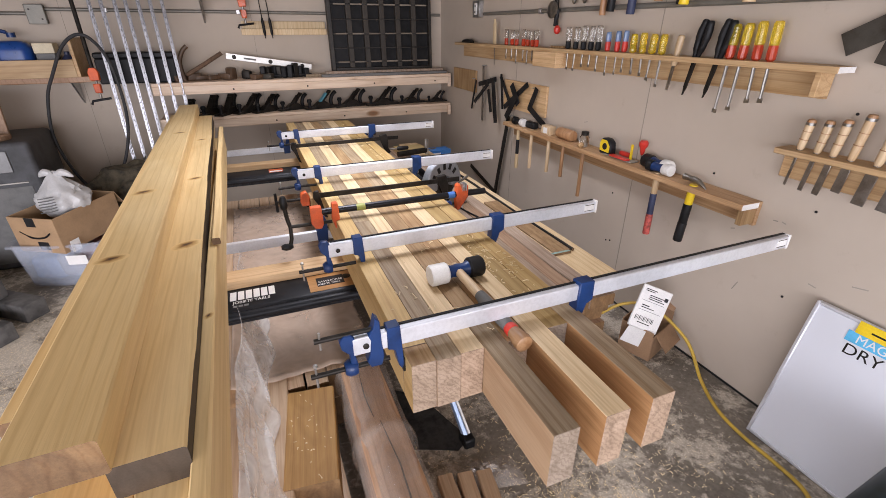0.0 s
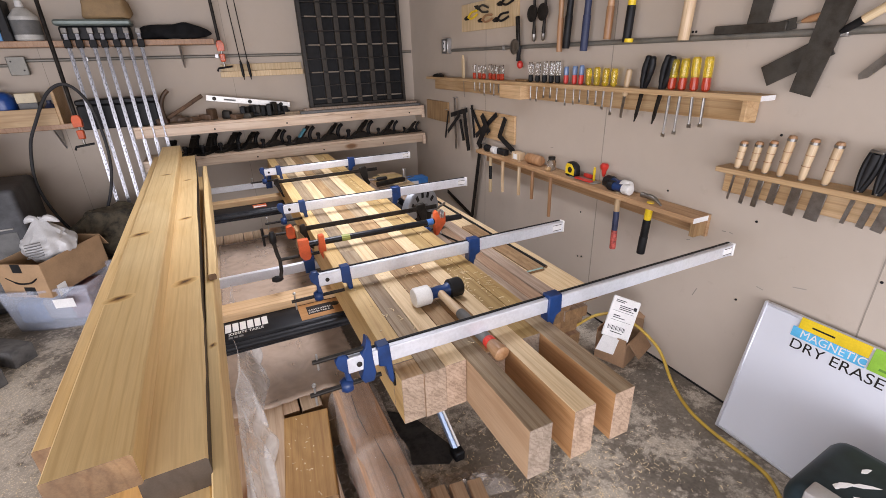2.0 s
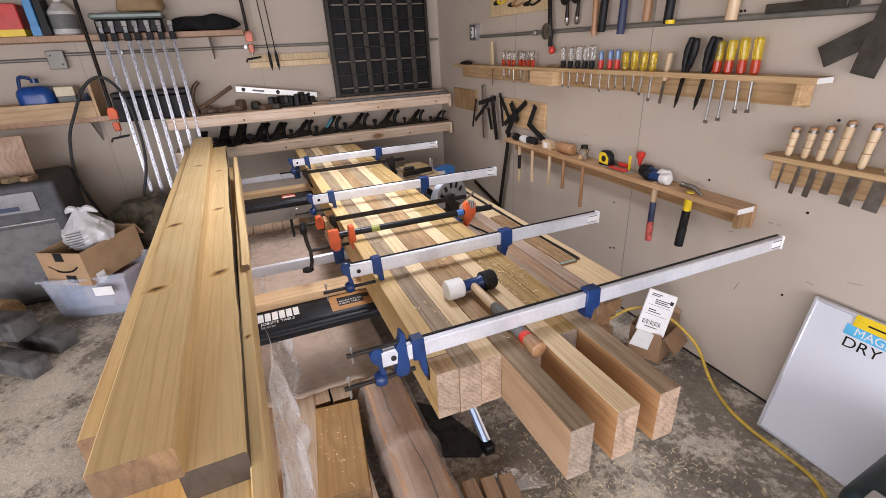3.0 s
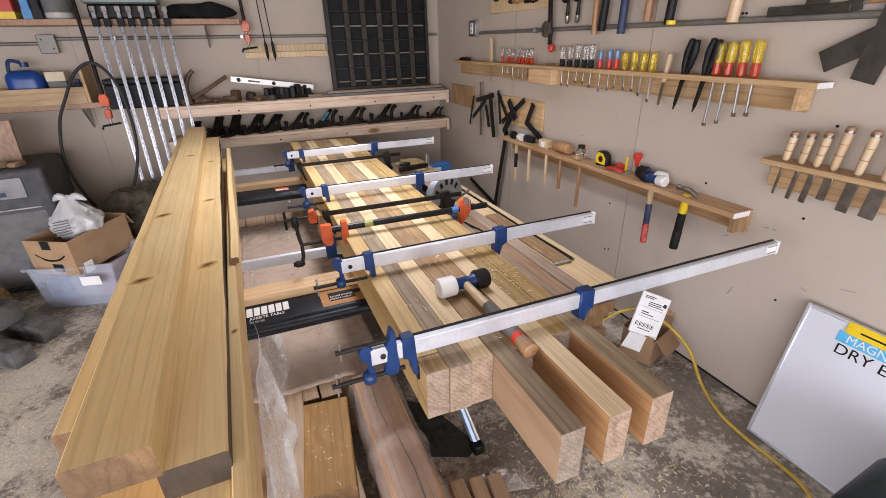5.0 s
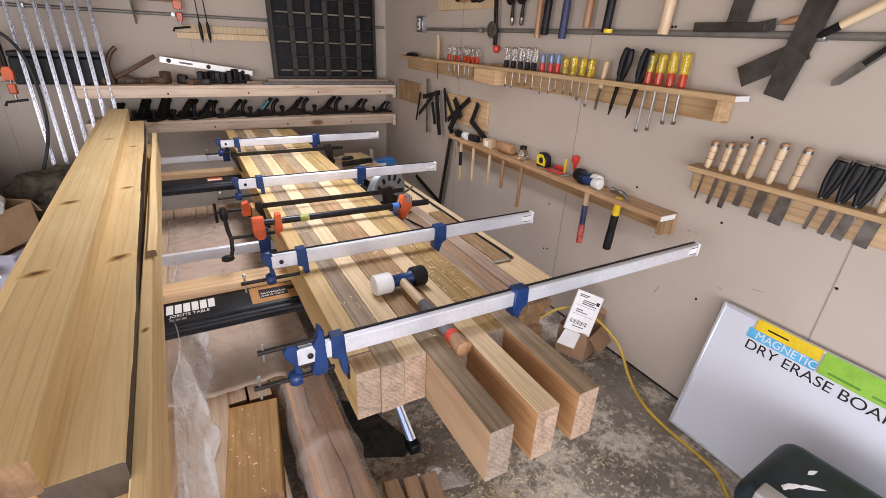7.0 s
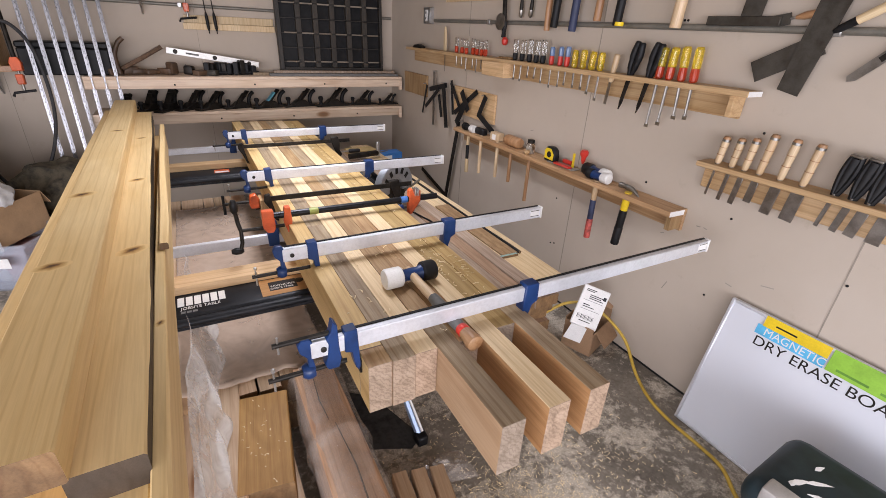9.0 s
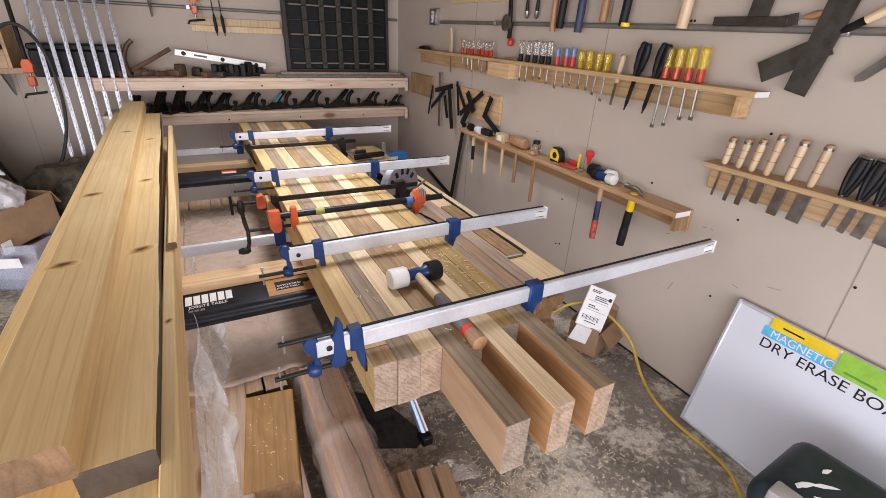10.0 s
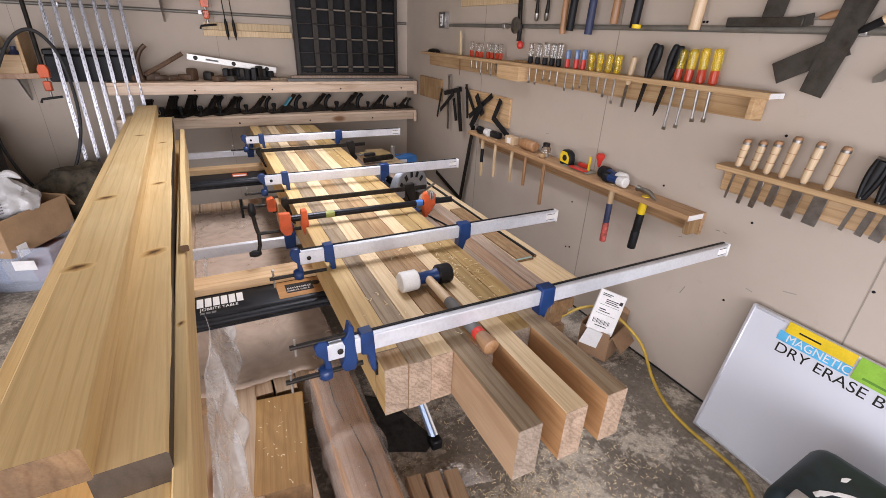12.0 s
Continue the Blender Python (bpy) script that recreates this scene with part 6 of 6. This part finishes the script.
part("end", bx(-0.64, -0.6205, -0.13, 0.13, 0, 0.25, 0.002), W_SHELF, crt)
part("base", bx(-0.62, 0.45, -0.112, 0.112, 0, 0.012), W_SHELF, crt)
jug = thing("plastic_jug", pose(-1.4, 4.27, 1.133), "translucent blue plastic jug in the crate", "jug")
part("body", bx(-0.11, 0.11, -0.075, 0.075, 0, 0.22, 0.062, 5), plain("blue_plastic", (0.012, 0.07, 0.3), 0.3, var=0.15), jug)
part("cap", lathe([(0.025, 0), (0.025, 0.03)], 16, pose(0.02, 0, 0.24, 90)), M_BLUE, jug)
part("handle", tube(smooth_path([(-0.08, 0, 0.2), (-0.06, 0, 0.28), (0.0, 0, 0.27)], 5), 0.012, 8), M_BLUE, jug)
cn = thing("small_carton", pose(-1.215, 4.27, 1.133), "small box with tan lid in the crate", "box")
part("body", bx(-0.055, 0.055, -0.05, 0.05, 0, 0.14, 0.003), M_GREYR, cn)
part("lid", bx(-0.058, 0.058, -0.053, 0.053, 0.1405, 0.205, 0.003), plain("cream_card", (0.7, 0.62, 0.45), 0.7), cn)
solid("dark_bottle", lathe([(0.035, 0), (0.04, 0.01), (0.04, 0.1), (0.015, 0.13), (0.015, 0.15)], 16), M_NAVY, "dark blue bottle in the crate", "bottle", m=pose(-1.1, 4.25, 1.133, 90))
btl = thing("glue_bottle", pose(-1.09, 4.3, 1.668), "large white plastic bottle on the upper shelf", "bottle")
part("body", lathe([(0.07, 0), (0.082, 0.01), (0.082, 0.15), (0.04, 0.2), (0.022, 0.21)], 20, pose(0, 0, 0, 90)), plain("grey_white_plastic", (0.6, 0.59, 0.55), 0.45), btl)
part("cap", lathe([(0.018, 0.21), (0.024, 0.215), (0.02, 0.25)], 14, pose(0, 0, 0, 90)), M_WHITE, btl)
part("paper_label", lathe([(0.0828, 0.04), (0.0828, 0.13)], 20, pose(0, 0, 0, 90)), M_GREYR, btl)
for x, w, h, mt, lab in ((-1.245, 0.05, 0.26, plain("blue_box_print", (0.08, 0.3, 0.62), 0.45), "tall blue box on the upper shelf"), (-1.19, 0.05, 0.25, M_CHAR, "dark grey case on the upper shelf"), (-1.38, 0.14, 0.2, M_REDP, "red can on the upper shelf"), (-1.56, 0.18, 0.22, M_CHAR, "dark tin on the upper shelf")):
    t = thing("box", pose(x, 4.29, 1.668), lab, "box", "boxes on the upper shelf")
    part("body", bx(-w / 2, w / 2, -0.07, 0.07, 0, h, 0.006), mt, t)
    part("band", bx(-w / 2 - 0.001, w / 2 + 0.001, -0.0712, 0.0712, 0.002, h * 0.22), M_YELLOW if mt is M_REDP else mt, t)
gl = thing("tool_tray", pose(-0.68, 4.27, 1.7), "greenish metal clamp rack with tan bag on the upper shelf", "tray")
part("tray", bx(-0.24, 0.22, -0.08, 0.08, 0.06, 0.1, 0.012), plain("sage_metal", (0.2, 0.24, 0.22), 0.4, 0.3), gl)
part("stand", bx(-0.22, 0.2, -0.06, 0.06, -0.032, 0.058, 0.01), M_CHAR, gl)
part("bag", jitter(bx(-0.06, 0.22, -0.06, 0.06, 0.101, 0.24, 0.04, 3), 0.03, 12), plain("tan_leather", (0.3, 0.2, 0.1), 0.7), gl, "tan leather bag")
bag = bmesh.new()
bmesh.ops.create_uvsphere(bag, u_segments=24, v_segments=14, radius=1)
for v in bag.verts:
    v.co = Vector((v.co.x * 0.25, v.co.y * 0.075, max(-0.6, v.co.z) * 0.07))
jitter(bag, 0.025, 9)
solid("soft_bag", bag, plain("black_cloth", (0.012, 0.012, 0.013), 0.85, var=0.4), "black cloth bag slumped on the upper shelf", "bag", m=pose(-0.19, 4.3, 1.712))
jb = thing("junction_box", on_back(-1.232, 1.515, 0), "square galvanised junction box on the back wall", "junction box")
part("box", bx(-0.05, 0.05, -0.06, 0.06, 0, 0.045, 0.006), M_CONDUIT, jb)
part("cover", bx(-0.054, 0.054, -0.062, 0.062, 0.0452, 0.05, 0.004), M_CONDUIT, jb)
for x, z in ((-0.03, 0.03), (0.03, -0.03)):
    part("screw_head", lathe([(0.006, 0), (0.005, 0.002)], 8, pose(x, z, 0.05, 90)), M_DSTEEL, jb)
tb = thing("tool_box", pose(-0.68, 4.27, 1.064), "dark metal toolbox standing behind the steel clamps", "tool box")
part("body", bx(-0.26, 0.24, -0.09, 0.09, 0, 0.17, 0.008), M_CHAR, tb)
part("lid", bx(-0.262, 0.242, -0.092, 0.092, 0.171, 0.21, 0.008), M_BLACK, tb)
solid("rubber_hose", tube(smooth_path([(-1.06, 4.15, 0.30), (-1.2, 4.1, 0.36), (-1.29, 4.08, 0.69), (-1.25, 4.08, 0.98), (-1.16, 4.06, 1.16), (-1.03, 4.0, 1.34), (-0.9, 3.95, 1.39), (-0.82, 4.0, 1.26), (-0.79, 3.98, 1.0), (-0.815, 3.95, 0.75), (-0.91, 3.9, 0.5), (-1.05, 3.8, 0.33), (-1.2, 3.7, 0.3)], 10), 0.0105, 10), plain("dusty_hose_rubber", (0.05, 0.05, 0.052), 0.6, var=0.2), "dark rubber hose looped over the pipe clamp", "hose")

# ---- left: amplifier cabinet, box, tub, bags ----
M_AMP = plain("dusty_grey_vinyl", (0.075, 0.077, 0.083), 0.6, var=0.3, scale=10)
amp = thing("cabinet_amplifier", pose(-1.7, 3.8, 0, 0, 0, 4) @ Matrix.Diagonal((1, 1, 0.93, 1)), "dark grey cabinet with a silver control panel on the floor", "cabinet")
part("body", bx(-0.45, 0.42, -0.25, 0.28, 0, 0.87, 0.03, 3), M_AMP, amp)
part("control_panel", bx(-0.43, 0.3, -0.258, -0.2505, 0.68, 0.82, 0.003), plain("brushed_grey_panel", (0.2, 0.2, 0.2), 0.35, 0.5), amp, "silver-grey control panel")
part("trim_line", bx(-0.43, 0.35, -0.256, -0.2505, 0.6, 0.612, 0.002), M_STEEL, amp)
part("grille", bx(-0.43, 0.36, -0.2545, -0.2505, 0.05, 0.58, 0.002), M_GREYR, amp)
for k in range(5):
    part("knob", lathe([(0.012, 0), (0.01, 0.012)], 10, pose(-0.15 + k * 0.05, -0.2585, 0.77, 0) @ pose(0, 0, 0, 0, 0, 180)), M_WHITE if k % 2 else M_BLACK, amp)
part("badge", bx(0.05, 0.2, -0.2605, -0.258, 0.7, 0.73), M_NAVY, amp)
solid("wood_offcut", bx(-0.2, 0.18, -0.012, 0.012, 0, 0.26, 0.003), W_RED, "reddish wooden panel standing on the dark cabinet", "off-cut", m=pose(-1.62, 3.85, 0.811, -8, 0, 3))
for k in range(7):
    solid("wood_chunk", jitter(bx(-0.04, 0.04, -0.03, 0.03, 0, 0.035, 0.008), 0.012, 30, k), random.choice((W_BROWN, W_RED, W_GREY)), "rough wood chunk on the dark cabinet", "wood chunk", "wood chunks on the cabinet", m=pose(-1.95 + k * 0.09, 3.66, 0.811, 0, 0, random.uniform(0, 90)))


def open_box(name, m, sx, sy, h, material, label, cat):
    t = thing(name, m, label, cat)
    w = 0.006
    part("front", bx(-sx / 2, sx / 2, -sy / 2, -sy / 2 + w, 0, h, 0.001), material, t)
    part("back", bx(-sx / 2, sx / 2, sy / 2 - w, sy / 2, 0, h, 0.001), material, t)
    part("side", bx(-sx / 2, -sx / 2 + w, -sy / 2 + w, sy / 2 - w, 0, h, 0.001), material, t)
    part("side", bx(sx / 2 - w, sx / 2, -sy / 2 + w, sy / 2 - w, 0, h, 0.001), material, t)
    part("base", bx(-sx / 2 + w, sx / 2 - w, -sy / 2 + w, sy / 2 - w, 0, w), material, t)
    return t


cb = open_box("cardboard_box", pose(-1.13, 3.37, 0.245, 2, 0, -30.5), 0.3, 0.45, 0.22, M_CARD, "open cardboard box with a curved printed mark in the tub", "cardboard box")
part("printed_arc", tube(smooth_path([(-0.1, -0.2265, 0.13), (-0.03, -0.2265, 0.095), (0.05, -0.2265, 0.1), (0.1, -0.2265, 0.13)], 5), [0.003] * 4 + [0.006] * 8 + [0.005] * 3 + [0.003], 6), M_BLACK, cb, "black printed arc")
part("printed_patch", bx(-0.035, 0.025, -0.2265, -0.2252, 0.165, 0.22), M_CHAR, cb, "dark printed patch")
part("printed_patch", bx(-0.01, 0.06, -0.2265, -0.2252, 0.02, 0.07), M_CHAR, cb, "dark printed patch")
part("paper_label", bx(0.176, 0.1775, -0.2, -0.14, 0.0, 0.07), M_PAPER, cb, "white label with bars")
part("flap", bx(-0.15, 0.15, 0, 0.1, -0.002, 0.002), M_CARD, cb, m=pose(0, 0.225, 0.22, -62))
pb = bmesh.new()
bmesh.ops.create_icosphere(pb, subdivisions=4, radius=1)
for v in pb.verts:
    q = v.co.copy()
    f = noise.noise(q * 2.5) * 0.16 + noise.noise(q * 7) * 0.07 + 0.05 * max(0, q.z + 0.3) * math.sin(11 * math.atan2(q.y, q.x) + 4 * noise.noise(q * 3))
    v.co = Vector((q.x * 0.14, q.y * 0.13, q.z * 0.105)) * (1 + f)
    if q.z > 0.75:
        v.co.z += (q.z - 0.75) * 0.28
        v.co.x *= 1 - (q.z - 0.75) * 2.2
        v.co.y *= 1 - (q.z - 0.75) * 2.2
M_BAG = plain("white_bag_film", (0.6, 0.6, 0.6), 0.35, var=0.08, scale=10)
sack = thing("plastic_bag", pose(-1.12, 3.36, 0.49) @ pose(0, 0, 0, 0, 0, -20), "knotted white plastic bag with striped print in the box", "plastic bag")
part("sack", pb, M_BAG, sack)
for k in range(6):
    part("print_bar", tube([(-0.03, -0.155 + 0.002 * k, -0.03 + k * 0.016), (0.03, -0.158 + 0.004 * k, -0.022 + k * 0.016), (0.06, -0.14, -0.015 + k * 0.016)], 0.0035, 5), M_GREYR, sack, "grey printed stripe")
for s in (-1, 1):
    part("tied_ear", tube(smooth_path([(0, 0, 0.15), (s * 0.05, 0.0, 0.17), (s * 0.1, 0.01, 0.14)], 4), [0.01, 0.012, 0.016, 0.02, 0.022, 0.02, 0.016, 0.01, 0.004], 8), M_BAG, sack)
M_TUB = clear("cloudy_blue_plastic", (0.7, 0.76, 0.88), 0.25, 1.3, alpha=0.34, trans=0.2)
tubm = bmesh.new()
ring_specs = ((0.86, 0.0), (0.88, 0.02), (0.98, 0.26), (1.06, 0.27), (1.06, 0.285), (0.96, 0.283), (0.86, 0.025), (0.84, 0.01))
rr_ = []
for s, z in ring_specs:
    ring = []
    for i in range(32):
        a = 2 * math.pi * i / 32
        cx, cy = math.cos(a), math.sin(a)
        k = 1 / max(abs(cx), abs(cy)) ** 0.7
        ring.append(tubm.verts.new((0.27 * s * cx * k, 0.2 * s * cy * k, z)))
    rr_.append(ring)
for a, b2 in zip(rr_, rr_[1:]):
    for i in range(32):
        tubm.faces.new((a[i], a[(i + 1) % 32], b2[(i + 1) % 32], b2[i]))
tubm.faces.new(rr_[0][::-1])
tubm.faces.new(rr_[-1])
tub = thing("storage_tub", pose(-1.13, 3.33, 0.002, 0, 0, -15), "cloudy plastic storage tub with clothes under a cardboard box", "storage tub")
part("shell", tubm, M_TUB, tub)
part("paper_label", bx(0.06, 0.17, -0.218, -0.2165, 0.17, 0.23, 0.0), M_PAPER, tub, "white label with dark border", m=pose(0.02, -0.012, 0.02, 4))
for k, (x, mt) in enumerate(((-0.13, plain("blue_cloth", (0.12, 0.2, 0.38), 0.85, var=0.2)), (0.02, plain("grey_cloth", (0.35, 0.35, 0.36), 0.85)), (0.13, plain("red_brown_cloth", (0.3, 0.15, 0.14), 0.85)))):
    solid("folded_cloth", jitter(bx(-0.08, 0.08, -0.13, 0.13, 0, 0.2 + 0.02 * k, 0.03, 3), 0.03, 11, k), mt, "folded cloth inside the storage tub", "cloth", "cloths in the tub", m=pose(-1.13 + x * 0.96, 3.33 - x * 0.26, 0.03, 0, 0, -15) @ Matrix.Diagonal((1, 1, 0.75, 1)))
cam_bag = bmesh.new()
bmesh.ops.create_icosphere(cam_bag, subdivisions=4, radius=1)
for v in cam_bag.verts:
    v.co = Vector((v.co.x * 0.3, v.co.y * 0.2, max(-0.8, v.co.z) * 0.2)) * (1 + 0.25 * noise.noise(v.co * 3))
solid("duffel_bag", cam_bag, plain("dark_camouflage_cloth", (0.09, 0.075, 0.05), 0.9, var=0.5, scale=18, dirt=(0.02, 0.018, 0.014)), "dark mottled cloth bag slumped behind the box", "bag", m=pose(-0.82, 3.85, 0.36))
solid("carton", bx(-0.3, 0.3, -0.2, 0.2, 0, 0.2, 0.004), M_CARD, "flat cardboard carton under the mottled bag", "box", m=pose(-0.85, 3.9, 0, 0, 0, 8))
for x, y, z, tn, sx, sy, sz in ((-1.45, 2.72, 0, -38, 0.4, 0.1, 0.1), (-1.4, 2.95, 0, -38, 0.42, 0.12, 0.1), (-1.52, 2.95, 0.1, -30, 0.25, 0.14, 0.12)):
    t = solid("concrete_block", jitter(bx(-sx / 2, sx / 2, -sy / 2, sy / 2, 0, sz, 0.008, 2), 0.004, 25, x), plain("dusty_dark_concrete", (0.11, 0.105, 0.1), 0.85, var=0.4, scale=9), "dusty dark grey concrete block on the floor", "concrete block", "concrete blocks", m=pose(x, y, z, 0, 0, tn))
solid("log_offcut", lathe([(0.09, 0), (0.095, 0.02), (0.09, 0.2), (0.085, 0.21)], 18), W_BROWN, "brown log off-cut on the floor", "log", m=pose(-1.62, 3.25, 0.093, 0, 0, 60))

# ---- shavings and sawdust ----
def shavings(name, n, place, smin, smax, material, label):
    vs, fs = [], []
    for _ in range(n):
        x, y, z = place()
        a, L, w = random.uniform(0, 6.28), random.uniform(smin, smax), random.uniform(0.0006, 0.0019)
        c = random.uniform(-1, 1) * 1.6
        pts = []
        for k in range(4):
            s = k / 3
            aa = a + c * s
            pts.append((x + L * s * math.cos(aa), y + L * s * math.sin(aa), z + 0.001 + 0.35 * L * math.sin(s * 3.14) * random.uniform(0, 0.6)))
        i = len(vs)
        for p in pts:
            vs += [(p[0] - w * math.sin(a), p[1] + w * math.cos(a), p[2]), (p[0] + w * math.sin(a), p[1] - w * math.cos(a), p[2] + 0.0008)]
        for k in range(3):
            fs.append((i + 2 * k, i + 2 * k + 1, i + 2 * k + 3, i + 2 * k + 2))
    me = bpy.data.meshes.new(name)
    me.from_pydata(vs, [], fs)
    me.materials.append(material)
    ob = new(name, me)
    ob.modifiers.new("thickness", "SOLIDIFY").thickness = 0.0006
    return tagged(ob, label, "wood shavings", kind="stuff")


M_SHAV = plain("pale_shaving", (0.8, 0.66, 0.42), 0.7, var=0.1, scale=40)
random.seed(7)


def floor_spot():
    while True:
        x, y = (random.gauss(0.78, 0.32), random.gauss(0.72, 0.3)) if random.random() < 0.6 else (random.gauss(0.72, 0.12), random.gauss(0.62, 0.1))
        if 0.3 < x < 1.55 and 0.2 < y < 1.5:
            return x, y, 0.0


def left_spot():
    return random.uniform(-1.5, -0.5), random.gauss(2.1, 0.5), 0.0


def bench_spot():
    return random.gauss(0.68, 0.04) if random.random() < 0.6 else random.uniform(0.28, 0.75), random.choice((random.gauss(1.25, 0.14), random.uniform(1.0, 3.8))), ZS + 0.001


def film_spot():
    return random.gauss(0.03, 0.03), random.gauss(1.17, 0.09), 0.282


shavings("floor_shavings", 4200, floor_spot, 0.002, 0.017, M_SHAV, "pale wood shavings scattered on the concrete floor")
shavings("floor_sawdust", 2600, left_spot, 0.002, 0.007, M_SHAV, "pale sawdust scattered on the concrete floor")
shavings("bench_shavings", 190, bench_spot, 0.006, 0.026, M_SHAV, "curled pale shavings lying on the bench top")
shavings("block_shavings", 26, film_spot, 0.004, 0.01, M_SHAV, "small chips lying on the amber timber block")


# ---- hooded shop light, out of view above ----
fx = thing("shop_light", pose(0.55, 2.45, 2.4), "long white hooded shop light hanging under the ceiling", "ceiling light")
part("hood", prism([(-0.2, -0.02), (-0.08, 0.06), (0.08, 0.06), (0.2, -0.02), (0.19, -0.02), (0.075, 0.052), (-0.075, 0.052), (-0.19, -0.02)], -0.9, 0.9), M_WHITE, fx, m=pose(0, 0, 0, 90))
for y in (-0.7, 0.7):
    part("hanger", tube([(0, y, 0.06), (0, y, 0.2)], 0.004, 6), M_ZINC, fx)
